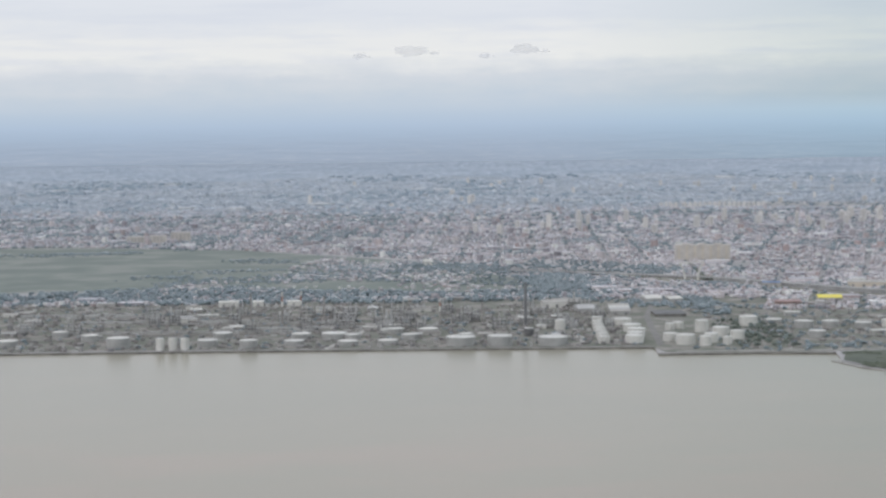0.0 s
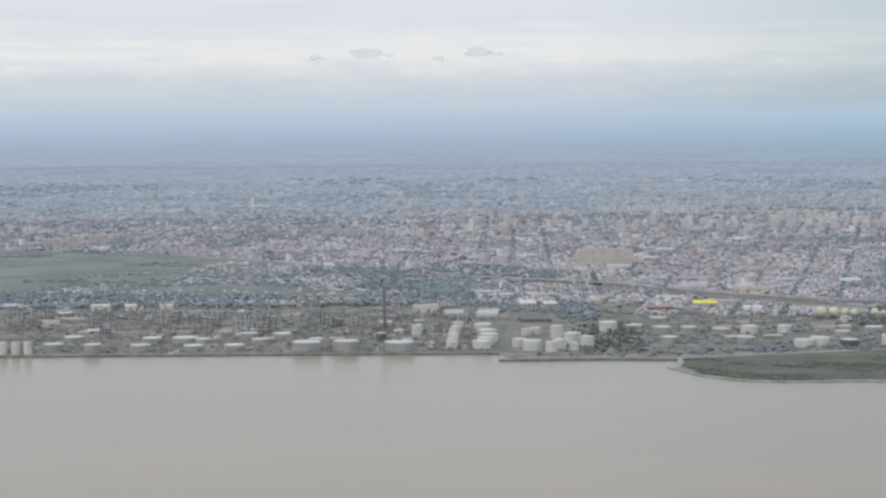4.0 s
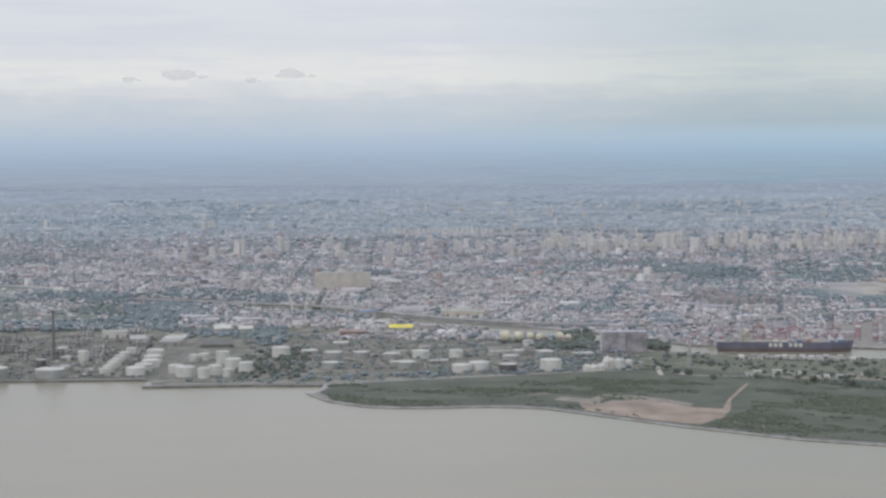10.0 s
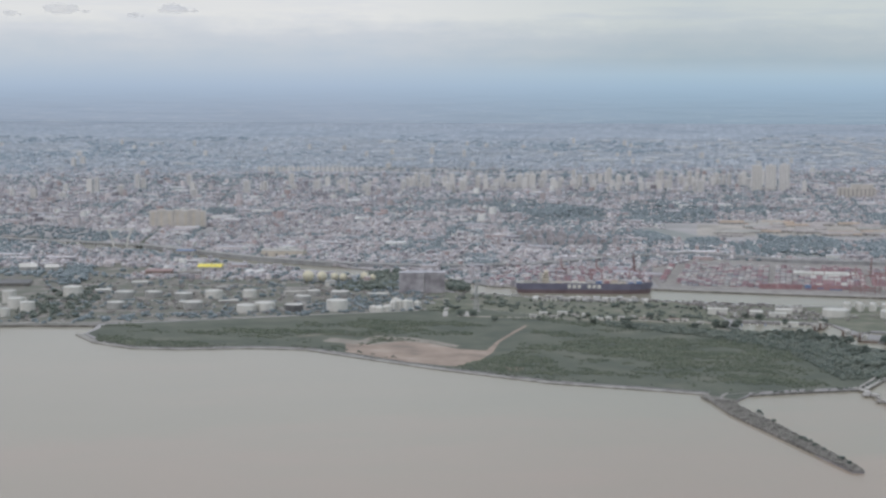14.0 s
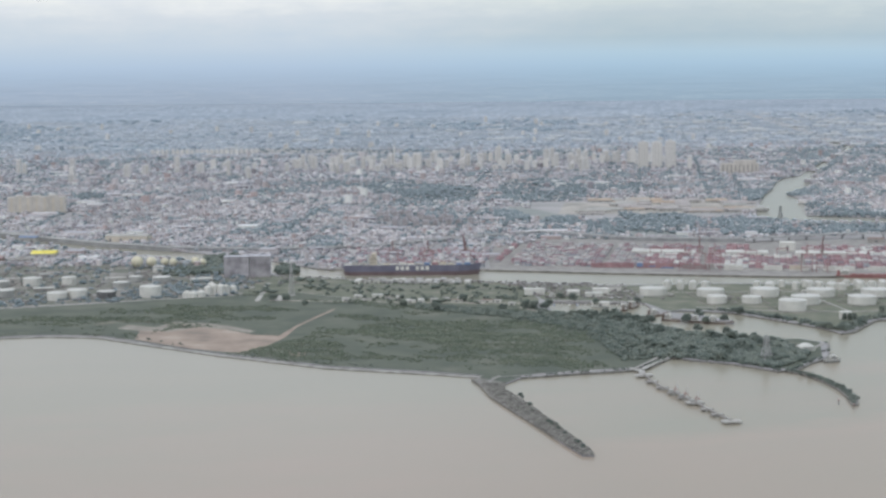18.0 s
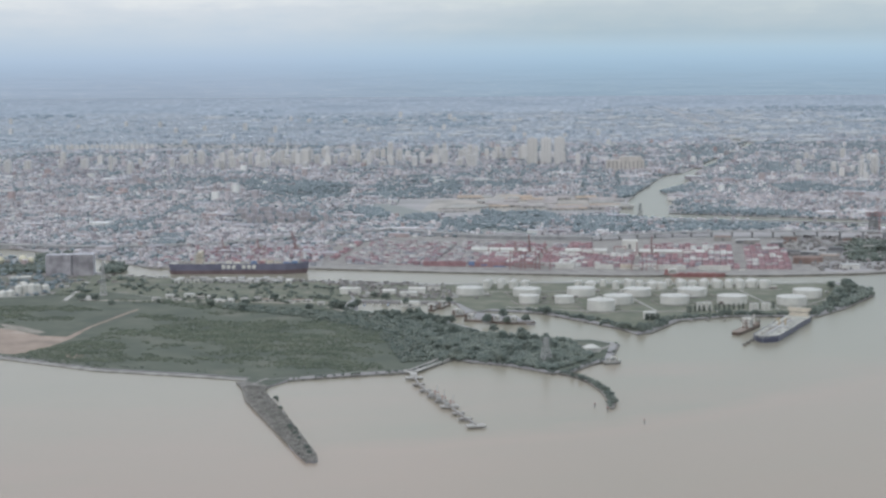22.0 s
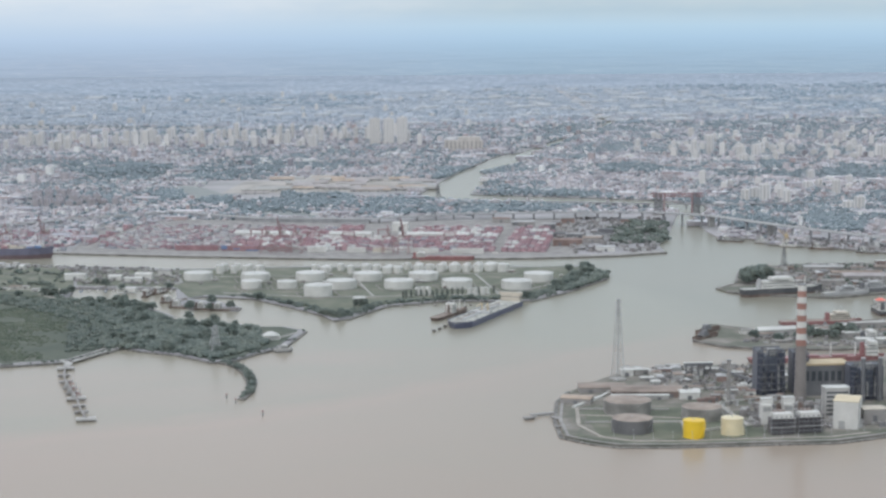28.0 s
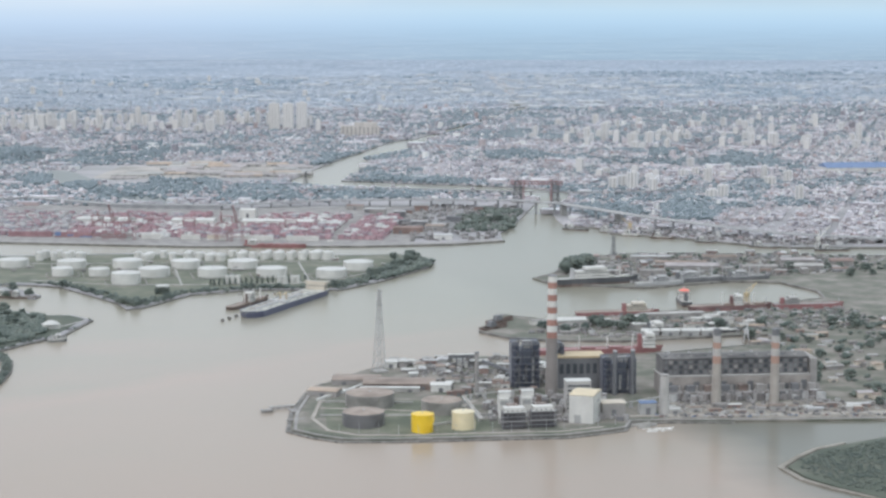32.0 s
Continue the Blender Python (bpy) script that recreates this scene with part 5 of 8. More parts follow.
WORKS_WHITE = [(381, 3690, 11, 20), (442, 3455, 11, 14), (446, 3505, 11, 14), (449, 3555, 11, 14), (452, 3605, 11, 14), (456, 3660, 11, 14), (461, 3712, 11, 14), (469, 3785, 11, 14), (500, 3441, 18, 16), (511, 3500, 17, 15), (521, 3560, 18, 15), (522, 3632, 18, 15), (520, 3750, 18, 13), (594, 3414, 18, 19), (574, 3470, 14, 16), (628, 3395, 11, 19), (602, 3650, 10, 14), (622, 3668, 11, 14), (648, 3441, 13, 18), (672, 3404, 9, 16), (660, 3610, 13, 24), (682, 3520, 16, 20), (706, 3476, 14, 18), (776, 3702, 19, 19), (1057, 3641, 18, 15), (1128, 3643, 14, 15), (1115, 3412, 19, 14), (1150, 3430, 19, 16), (1285, 3408, 20, 21)]
for x, y, r, h in WORKS_WHITE:
    tank(x, y, r, h, dome=0.12, group="refinery tanks", label="white cylindrical refinery tank with a domed roof")
WORKS_GREY = [(880, 3651, 19, 14), (869, 3494, 17, 13), (937, 3663, 17, 12), (1015, 3470, 18, 14), (1230, 3568, 16, 11), (1257, 3658, 14, 11), (1309, 3624, 19, 12), (997, 3629, 18, 12), (-46, 3585, 18, 9), (-81, 3588, 26, 11), (40, 3670, 19, 9), (69, 3558, 17, 11), (180, 3548, 15, 12), (-307, 3626, 20, 11), (-244, 3464, 17, 16), (-326, 3505, 20, 12), (-157, 3490, 20, 10)]
for x, y, r, h in WORKS_GREY:
    tank(x, y, r, h, GREYTANK, TANKTOP, "weathered grey refinery tank with a pale roof", "grey refinery tanks", dome=0.08)
for x, y, r, h in ((-53, 3473, 20, 10), (109, 3636, 20, 12), (-147, 3594, 20, 11), (25, 3483, 20, 9), (-570, 3613, 18, 12), (-720, 3540, 20, 12), (-860, 3600, 18, 13), (-640, 3680, 17, 12)):
    tank(x, y, r, h, GREYTANK, WHITE, "low tank with a bright white roof", "grey refinery tanks", dome=0.1)
for x, y, r, h in ((165, 3446, 28, 17), (240, 3440, 24, 19), (342, 3431, 28, 16), (-497, 3486, 22, 21), (1204, 3417, 18, 13), (308, 3591, 10, 16)):
    tank(x, y, r, h, GREYTANK if r > 20 else DARKTANK, TANKTOP, "large dull grey tank close to the water", "waterside tanks", dome=0.05)
for x in (-412, -388, -365):
    tank(x, 3460, 8, 23, WHITE, TANKTOP, "tall pale tank on the refinery quay", "quay tanks", 1, 0.1)
for i, (x, y, r, h) in enumerate(((1352, 3402, 8, 9), (1364, 3396, 8, 9), (1378, 3400, 8, 10), (1392, 3420, 7, 16), (1404, 3425, 7, 18), (1416, 3420, 7, 18), (1426, 3432, 6, 16), (1400, 3450, 7, 18), (1440, 3440, 7, 13))):
    tank(x, y, r, h, WHITE, WHITE, "white domed tank in a tight cluster", "clustered tanks", 1, 0.5)
SPHERE_PAINT = paint("pale_cream_paint", (0.70, 0.655, 0.50), 0.5, 0.2)
for x, y, r in ((1261, 3877, 12.5), (1291, 3885, 11), (1319, 3903, 8.5), (1337, 3890, 8.5), (1383, 3896, 9), (1399, 3884, 7.5)):
    t = thing("gas_sphere", x, y + r, GL, 0, "cream spherical gas tank on steel legs", "gas tank", "gas spheres")
    bm = B()
    bmesh.ops.create_uvsphere(bm, u_segments=24, v_segments=14, radius=r)
    bmesh.ops.translate(bm, vec=(0, 0, r + 3), verts=bm.verts)
    part("ball", bm, SPHERE_PAINT, t, smooth=True)
    for i in range(8):
        a = i * math.pi / 4
        part("leg", tube(B(), r * 0.95 * math.cos(a), r * 0.95 * math.sin(a), 0, 0.6, r + 3, 6), STEEL, t)


# ---- refinery: stacks, columns, pipe racks, sheds ----
def stack(x, y, r, h, bands, label, base=CONCRETE, r_top=0.72, group="chimneys"):
    """A tapering chimney; bands: painted red and white rings as (from, to, material) shares of its height."""
    t = thing("chimney", x, y, GL, 0, label, "chimney", group)
    cut = bands[0][0] if bands else 1.0
    rad = lambda u: r * (1 - (1 - r_top) * u)
    part("shaft", tube(B(), 0, 0, 0, rad(0), h * cut, 20, rad(cut)), base, t)
    for a, b, m in bands:
        part("painted_band", tube(B(), 0, 0, h * a, rad(a), h * (b - a), 20, rad(b)), m, t)
    part("rim", tube(B(), 0, 0, h - 0.4, rad(1) + 0.4, 1.0, 20), DARKSTEEL, t)
    return t


for x, y, h in ((137, 3778, 62), (315, 3762, 92), (-159, 3908, 67), (-197, 3859, 72), (-264, 3865, 68), (-110, 3930, 55), (20, 3880, 48), (230, 3850, 45)):
    redwhite = [(0.55, 0.7, WHITE), (0.7, 0.85, REDWHITE_RED), (0.85, 1.0, WHITE)] if h in (62, 72, 67) else []
    stack(x, y, 3.4 if h > 80 else 2.4, h, redwhite, "slim tapering grey refinery stack", DARKSTEEL if h > 80 else CONCRETE, group="refinery stacks")
r5 = random.Random(5)


def process_unit(x, y, w, d, h):
    """An open steel frame with floors, columns and vessels."""
    t = thing("process_unit", x, y, GL, r5.uniform(-6, 6), "open steel process unit with vessels and columns", "process plant", "refinery units")
    fr = B()
    for i in range(4):
        for j in range(2):
            box(fr, (i / 3 - 0.5) * w, (j - 0.5) * d, 0, 0.8, 0.8, h)
    part("frame", fr, DARKSTEEL, t)
    for k in range(3):
        part("floor", box(B(), 0, 0, h * (k + 1) / 3.2, w, d, 0.5), STEEL if k % 2 else GREYTANK, t)
    for k in range(3):
        part("column", tube(B(), (k / 2 - 0.5) * w * 0.8, d * 0.8, 0, 1.6, h * r5.uniform(0.9, 1.7), 10), r5.choice((STEEL, GREYTANK, PALE_CONCRETE)), t)
    part("vessel", box(B(), 0, -d * 0.75, 1, w * 0.7, 3, 4), r5.choice((GREYTANK, PALE_CONCRETE, CONCRETE)), t)
    return t


for i in range(58):
    x = r5.uniform(-1000, 520)
    process_unit(x, r5.uniform(3700, 4120), r5.uniform(16, 36), r5.uniform(8, 14), r5.uniform(9, 24))
for i in range(9):
    y, a = 3690 + 50 * i, r5.uniform(-900, -150)
    strip("pipe_rack", [(a, y), (a + r5.uniform(200, 480), y - 6)], 3, (CONCRETE, GREYTANK, STEEL)[i % 3], "pipe rack across the refinery", 4.0, "pipes")


SHED_NAMES = {"works sheds": "refinery_shed", "works halls": "factory_hall", "station huts": "station_hut", "quay huts": "quay_hut", "mole stores": "dock_store", "mole sheds": "dock_warehouse", "station village": "village_house", "yard buildings": "yard_building", "goods sheds": "goods_shed", "headland huts": "roadside_hut", "point sheds": "old_warehouse", "terminal sheds": "terminal_shed", "basin buildings": "harbour_building", "station stores": "station_store", "town halls": "depot", "pump houses": "pump_house"}


def shed(x, y, w, d, h, rz, roof, wall, label, ridge=None, name="industrial_shed", group=""):
    """A hall with walls, pitched roof, eaves and doors."""
    name = SHED_NAMES.get(group, name)
    t = thing(name, x, y, GL, rz, label, "shed", group)
    ridge = d * 0.1 if ridge is None else ridge
    side = part("wall", box(B(), 0, 0, 0, w, d, h), wall, t)
    part("roof", gable(B(), 0, 0, h + 0.02, w + 1.2, d + 1.2, 0.5, ridge), roof, t)
    for i in range(max(1, int(w // 22))):
        part("gate", box(B(), -w / 2 + (i + 0.5) * w / max(1, int(w // 22)), -d / 2 - 0.1, 0, 5, 0.4, h * 0.6), DARKSTEEL, side)
    return t


shed(647, 4205, 38, 60, 11, 6, WHITE, GREYTANK, "hall with a bright white roof among the tanks", group="works halls")
shed(700, 4205, 31, 44, 9, 6, WHITE, GREYTANK, "hall with a bright white roof among the tanks", group="works halls")
shed(1057, 4160, 54, 50, 11, -8, paint("lemon_sheet_roof", (0.86, 0.74, 0.10), 0.5, 0.08), PALE_CONCRETE, "low hall with a bright yellow roof", group="works halls")
shed(943, 4090, 58, 34, 10, -8, paint("dull_pink_roof", (0.40, 0.285, 0.28), 0.8), BRICK, "factory hall with a dull pink roof", group="works halls")
shed(1010, 4060, 50, 30, 9, -10, CONCRETE, CONCRETE, "long grey factory hall", group="works halls")
shed(427, 4130, 90, 40, 13, 3, PALE_CONCRETE, WHITE, "long pale warehouse behind the refinery", group="works halls")
for k in range(3):
    shed(643, 3905 + 26 * k, 68, 16, 6, -3, DARKSTEEL, DARK_CONCRETE, "low dark-roofed pump shed beside the refinery road", group="works halls")
for k in range(4):
    shed(540 + 4 * k, 3960 + 42 * k, 46, 24, 8, 3, (PALE_CONCRETE, STEEL, TANKTOP)[k % 3], GREYTANK, "pale sheet-roofed store in a row behind the tanks", group="works halls")
strip("tank_lane", [(402, 3470), (409, 3650), (416, 3940)], 9, PALE_CONCRETE, "pale concrete lane beside the tank rows", 0.6)
sheet("canal_green", [(870, 4760), (955, 4745), (1018, 5040), (990, 5290), (917, 5240)], GRASS, "green field beside the canal bridge", 0.3)
shed(470, 4030, 40, 60, 9, 5, STEEL, GREYTANK, "grey sheet-roofed store between the tanks", group="works halls")
shed(1002, 4520, 45, 26, 12, -20, BLUE, PALE_CONCRETE, "shed with a blue sheet roof by the motorway", group="town halls")
shed(1240, 4480, 105, 40, 14, -18, PALE_CONCRETE, BEIGE, "long beige depot building", group="town halls")
shed(158, 5310, 25, 24, 14, 4, WHITE, WHITE, "white domed hall beyond the meadow", 6, group="town halls")
shed(-341, 4240, 46, 26, 12, 2, WHITE, WHITE, "white roofed hall behind the refinery", group="works halls")
shed(-272, 4235, 26, 24, 12, 2, WHITE, WHITE, "white roofed hall behind the refinery", group="works halls")
shed(-190, 4245, 30, 24, 11, 2, WHITE, WHITE, "white roofed hall behind the refinery", group="works halls")
for i in range(70):
    x, y = r5.uniform(-1100, 1500), r5.uniform(3560, 4330)
    if not inside(np.array([x]), np.array([y]), [(430, 3380), (700, 3380), (820, 3740), (600, 4250), (430, 3800)])[0] and not (x > 1050 and y > 3980) and not inside(np.array([x]), np.array([y]), CANAL)[0]:
        shed(x, y, r5.uniform(16, 48), r5.uniform(12, 24), r5.uniform(5, 9), r5.choice((-4, 3, 8, 86)), r5.choice((STEEL, PALE_CONCRETE, TANKTOP, GREYTANK, TANKTOP, CONCRETE)), r5.choice((CONCRETE, GREYTANK, WHITE, PALE_CONCRETE)), "weathered sheet-roofed shed on the refinery yard", group="works sheds")
# taupe lifted towards violet-grey so the wall colour carries the haze
FACTORY_WALL = paint("hazed_taupe_wall", (0.42, 0.40, 0.43), 0.9, 0.4, 0.2, sheen=0.7)
for x, w in ((1461, 50), (1509, 42)):
    t = thing("factory_block", x, 3708, GL, -6, "tall taupe slab-sided factory block", "factory", "twin factory blocks")
    part("wall", box(B(), 0, 0, 0, w, 34, 41), FACTORY_WALL, t)
    part("roof_edge", box(B(), 0, 0, 41, w + 1, 35, 1.2), FACTORY_WALL, t)
    for k in range(5):
        part("pilaster", box(B(), -w / 2 + (k + 0.5) * w / 5, -17.2, 0, 1.5, 0.7, 41), FACTORY_WALL, t)


def clutter(name, outline, count, lo, hi, tall, material, label, rz=-0.2):
    """Small plant, stores and gear that nobody could count."""
    xs, ys = [q[0] for q in outline], [q[1] for q in outline]
    x, y = rng.uniform(min(xs), max(xs), count * 4), rng.uniform(min(ys), max(ys), count * 4)
    ok = inside(x, y, outline)
    x, y = x[ok][:count], y[ok][:count]
    m = len(x)
    v, f = blocks_to_mesh(x, y, np.full(m, GL - 0.2), rng.uniform(lo, hi, m), rng.uniform(lo, hi, m) * 0.6, tall * rng.uniform(0.3, 1.3, m), np.full(m, rz))
    return heap(name, v, f, material, label, "clutter")


clutter("refinery_clutter", [(-1100, 3480), (520, 3430), (540, 4100), (-200, 4300), (-1100, 4330)], 2600, 3, 13, 5, GEAR, "pumps, pipe bridges and small stores all over the refinery")
clutter("works_clutter", [(700, 3340), (1100, 3370), (1420, 3450), (1650, 3590), (1430, 3850), (1100, 4000), (700, 4100)], 600, 3, 12, 4, GEAR, "stores, vans and gear between the works tanks")
clutter("dockside_clutter", [(1560, 3690), (1700, 3560), (1960, 3470), (2000, 3240), (2170, 3180), (2180, 3390), (1980, 3500), (1720, 3595)], 420, 3, 11, 4, GEAR, "small craft, vans and huts along the dock")
clutter("terminal_clutter", [(1640, 3850), (1760, 3770), (1975, 3740), (2060, 4080), (1760, 4120)], 420, 6, 15, 8, CONT_STUFF, "containers and sheds behind the ship")

# ---- the port: ships ----
def hull_line(L, W, bow=0.16, stern=0.05):
    """The outline of a deck, bow to +x."""
    right = [(-L / 2, W * 0.36), (-L / 2 + L * stern, W / 2), (L / 2 - L * bow, W / 2), (L / 2 - L * bow * 0.5, W * 0.34), (L / 2 - L * bow * 0.15, W * 0.12), (L / 2, 0)]
    return [(x, -y) for x, y in right[:-1]] + [right[-1]] + right[-2::-1]


def hull(bm, L, W, z0, z1, lean=0.97, bow=0.16):
    top = hull_line(L, W, bow)
    low = [(x * lean, y * 0.94) for x, y in top]
    a = [bm.verts.new((x, y, z0)) for x, y in low]
    b = [bm.verts.new((x, y, z1 + max(0, (x / L - 0.3)) * 9)) for x, y in top]
    for i in range(len(a)):
        j = (i + 1) % len(a)
        bm.faces.new((a[i], a[j], b[j], b[i]))
    return bm


def ship(name, x, y, rz, L, W, free, hullm, bootm, label, house=(-0.36, 0.1, 14), housem=None, deckm=None, deck="hatches", category="ship", bow=0.16):
    """A ship: boot topping, hull, deck, bridge house with window bands, funnel, masts and deck cargo."""
    t = thing(name, x, y, 0, rz, label, category)
    part("boot_topping", hull(B(), L * 0.985, W * 0.98, -1.5, free * 0.35, bow=bow), bootm, t)
    part("hull", hull(B(), L, W, free * 0.34, free, bow=bow), hullm, t)
    part("deck", prism(B(), [(a * 0.992, b * 0.985) for a, b in hull_line(L, W, bow)], free - 0.8, free - 0.25), deckm or DECKGREY, t)
    hx, hl, hh = house[0] * L, house[1] * L, house[2]
    hm = housem or WHITE
    block = part("bridge_house", box(B(), hx, 0, free, hl, W * 0.82, hh * 0.7, taper=0.94), hm, t)
    deckhouse = part("bridge", box(B(), hx + hl * 0.1, 0, free + hh * 0.7, hl * 0.6, W * 0.96, hh * 0.3), hm, t)
    for k in range(3):
        part("window_band", box(B(), hx, 0, free + hh * (0.2 + 0.25 * k), hl * 0.97 if k < 2 else hl * 0.5, W * 0.83 if k < 2 else W * 0.97, 0.8), GLASS_DARK, block if k < 2 else deckhouse)
    part("funnel", box(B(), hx - hl * 0.5 - 3, 0, free, min(hl * 0.35, 7), W * 0.3, hh * 0.9, taper=0.8), hullm if free < 12 else STEEL, t)
    part("mast", tube(B(), hx + hl * 0.1, 0, free + hh, 0.5, hh * 0.5, 6), STEEL, deckhouse)
    part("fore_mast", tube(B(), L * 0.43, 0, free, 0.45, hh * 0.7, 6), STEEL, t)
    if deck == "hatches":
        for k in range(5):
            part("hatch", box(B(), -0.2 * L + k * L * 0.125, 0, free, L * 0.09, W * 0.6, 1.8), deckm or DECKGREY, t)
    elif deck == "pipes":
        part("pipe_run", box(B(), 0.08 * L, 0, free + 0.1, L * 0.6, W * 0.1, 2.2), STEEL, t)
        for k in range(7):
            part("deck_hatch", box(B(), -0.2 * L + k * L * 0.09, W * (0.25 if k % 2 else -0.25), free, 5, 5, 1.6), PALE_CONCRETE, t)
        part("manifold", box(B(), 0.08 * L, 0, free, 9, W * 0.8, 2.6), STEEL, t)
    elif deck == "gear":
        for k in (-0.1, 0.1, 0.28):
            part("derrick", beam(B(), (k * L, 0, free), (k * L, 0, free + 17), 0.8), hm, t)
            part("hold", box(B(), (k + 0.06) * L, 0, free, L * 0.1, W * 0.6, 2), deckm or DECKGREY, t)
    return t


QUAY_TURN = -19.0
box_ship = ship("container_ship", 1818, 3684, -11, 284, 40, 21, HULLBLUE, paint("dark_red_boot_paint", (0.17, 0.12, 0.13), 0.6, 0.3, sheen=0.4), "navy blue container ship with a dark red waterline at the quay", (-0.28, 0.05, 24), BEIGE, deck="")
r6 = random.Random(6)
for k in range(7):  # the big white lettering on the side, as plain bars
    if k != 3:
        part("lettering_bar", box(B(), -30 + k * 10.2, -20.0, 11.0, 7.0, 0.5, 7.5), WHITE, box_ship)
for k in range(15):
    for s in range(5):
        hgt = r6.choice((0, 2.6, 2.6, 5.2))
        x = -118 + k * 16.5
        if abs(x + 80) > 12 and hgt:
            part("deck_container", box(B(), x, (s - 2) * 7.4, 21, 12.2, 7.2, hgt), r6.choice((CONT_RED, CONT_RED, WHITE, BEIGE, BLUE, GREYTANK, PALE_CONCRETE)), box_ship)
tk = ship("oil_tanker", 2605, 2732, 235, 262, 40, 9, HULLMIDBLUE, HULLMIDBLUE, "blue-hulled oil tanker with a pale deck at its jetty", (-0.44, 0.045, 13), BEIGE, paint("pale_deck", (0.60, 0.60, 0.53), 0.6, 0.3, 0.12), "pipes", bow=0.08)
for k in range(9):
    part("deck_beam", box(B(), -82 + k * 23, 0, 9.0, 1.2, 36, 1.1), STEEL, tk)
for q in (-9, -6, 6, 9):
    part("deck_pipe", box(B(), 12, q, 9.3, 190, 0.7, 0.8), (TANKTOP if q > 0 else RUST), tk)
for q in (-1, 1):
    part("deck_crane", beam(beam(B(), (4, q * 5, 9), (4, q * 5, 21), 0.8), (4, q * 5, 21), (20, q * 7, 19), 0.5), OCHRE, tk)
for i in range(4):
    solid("mooring_dolphin", box(B(), 2495 + i * 12, 2608 + i * 17, -2, 5, 5, 6), DARK_CONCRETE, "dark mooring dolphin by the tanker berth", "dolphin", group="tanker dolphins")
ship("bunker_barge", 2553, 2752, 51, 118, 16, 5, RUSTY_STEEL, RUSTY_STEEL, "rust-brown bunker barge with a white wheelhouse beside the tanker", (0.0, 0.12, 15), WHITE, RUST, "gear")
ship("red_coaster", 2692, 3420, -19, 122, 18, 6, HULLRED, HULLRED, "red coaster moored at the container quay", (-0.36, 0.14, 9), WHITE, HULLRED)
ship("red_cargo_ship", 2944, 2252, -6, 190, 20, 6, HULLRED, HULLRED, "red cargo ship lying in the basin behind the boilers", (0.39, 0.09, 20), WHITE, HULLRED, "gear")
ship("laid_up_liner", 3138, 2822, 3, 150, 22, 13, HULLBLACK, RUSTY_STEEL, "dark hulled laid-up ship with a long white upperworks", (-0.06, 0.40, 18), WHITE, DECKGREY, "gear")
ship("grey_patrol_ship", 3300, 2806, 3, 130, 15, 9, DARKSTEEL, HULLBLACK, "grey slender ship moored along the mole", (-0.05, 0.25, 11), STEEL, GREYTANK, "gear")
ship("grey_escort", 3395, 2808, 0, 92, 13, 8, DARKSTEEL, HULLBLACK, "slim grey escort ship alongside the mole", (-0.1, 0.3, 10), STEEL, GREYTANK, "gear")
ship("grey_tender", 3236, 2784, 6, 90, 12, 8, STEEL, DARKSTEEL, "small grey ship with a lattice mast", (0, 0.3, 10), STEEL, DECKGREY, "")
ship("dark_coaster", 3252, 2524, -2, 132, 20, 10, paint("weathered_red_hull", (0.24, 0.14, 0.135), 0.7, 0.4, 0.15), HULLRED, "long dark red-bottomed ship under repair", (0.08, 0.1, 15), WHITE, RUST, "gear")
ship("red_bow_ship", 3372, 2508, -5, 112, 16, 10, HULLRED, HULLRED, "dull red ship with pale superstructure", (-0.25, 0.2, 11), PALE_CONCRETE, CONCRETE, "")
buoy_ship = ship("orange_topped_ship", 3206, 2600, 80, 60, 16, 8, HULLBLACK, RUSTY_STEEL, "white ship's upperworks with a glowing orange dome", (-0.05, 0.35, 14), WHITE, DECKGREY, "")
part("orange_dome", cone(B(), -3, 0, 22, 9, 3.5, 16), ORANGE, buoy_ship, "bright orange dome")
ship("rust_barge", 3070, 2518, -6, 128, 18, 8, HULLRED, RUSTY_STEEL, "rust-red work barge with a beige deckhouse in the basin", (0.22, 0.24, 13), BEIGE, RUST, "")
ship("bulk_carrier", 3128, 2350, -3, 138, 20, 6, HULLBLACK, RUSTY_STEEL, "dark bulk carrier with white hatch covers", (-0.42, 0.12, 14), WHITE, WHITE, "hatches")
ship("harbour_tug", 2256, 2500, 5, 26, 9, 4, GREYTANK, HULLBLACK, "small grey harbour launch moored by the point", (0, 0.4, 6), WHITE, DECKGREY, "", "tug")
for i, (x, y, L, m) in enumerate(((3345, 3575, 60, HULLBLACK), (3400, 3520, 46, GREYTANK), (3425, 3455, 40, WHITE), (3470, 3400, 52, RUSTY_STEEL), (3530, 3320, 44, HULLBLACK), (3610, 3225, 58, DARKSTEEL), (3720, 3155, 70, HULLBLACK), (3850, 3120, 60, DARKSTEEL))):
    ship("river_boat", x - 8, y - 22, -40 if i < 6 else -8, L, 11, 4, m, RUSTY_STEEL, "small working boat along the east quay", (-0.2, 0.2, 8), WHITE, DECKGREY, "", "boat")
for x, y, rz in ((2142, 3010, 20), (2152, 2944, -30), (2190, 2915, -28), (2215, 2900, -26), (2105, 3095, 70), (2128, 3120, 60)):
    ship("moored_barge", x, y - 6, rz, 48, 12, 3.5, RUSTY_STEEL, RUSTY_STEEL, "old rusty barge tied up in the creek", (-0.25, 0.22, 9), WHITE, CONCRETE, "", "barge")

# ---- container terminal ----
ca, sa = math.cos(radians(QUAY_TURN)), math.sin(radians(QUAY_TURN))


def quay(u, v):
    """A spot u metres along the quay from its west end and v metres inland."""
    return 1990 + u * ca - v * sa, 3702 + u * sa + v * ca


CONT_MESH = {}
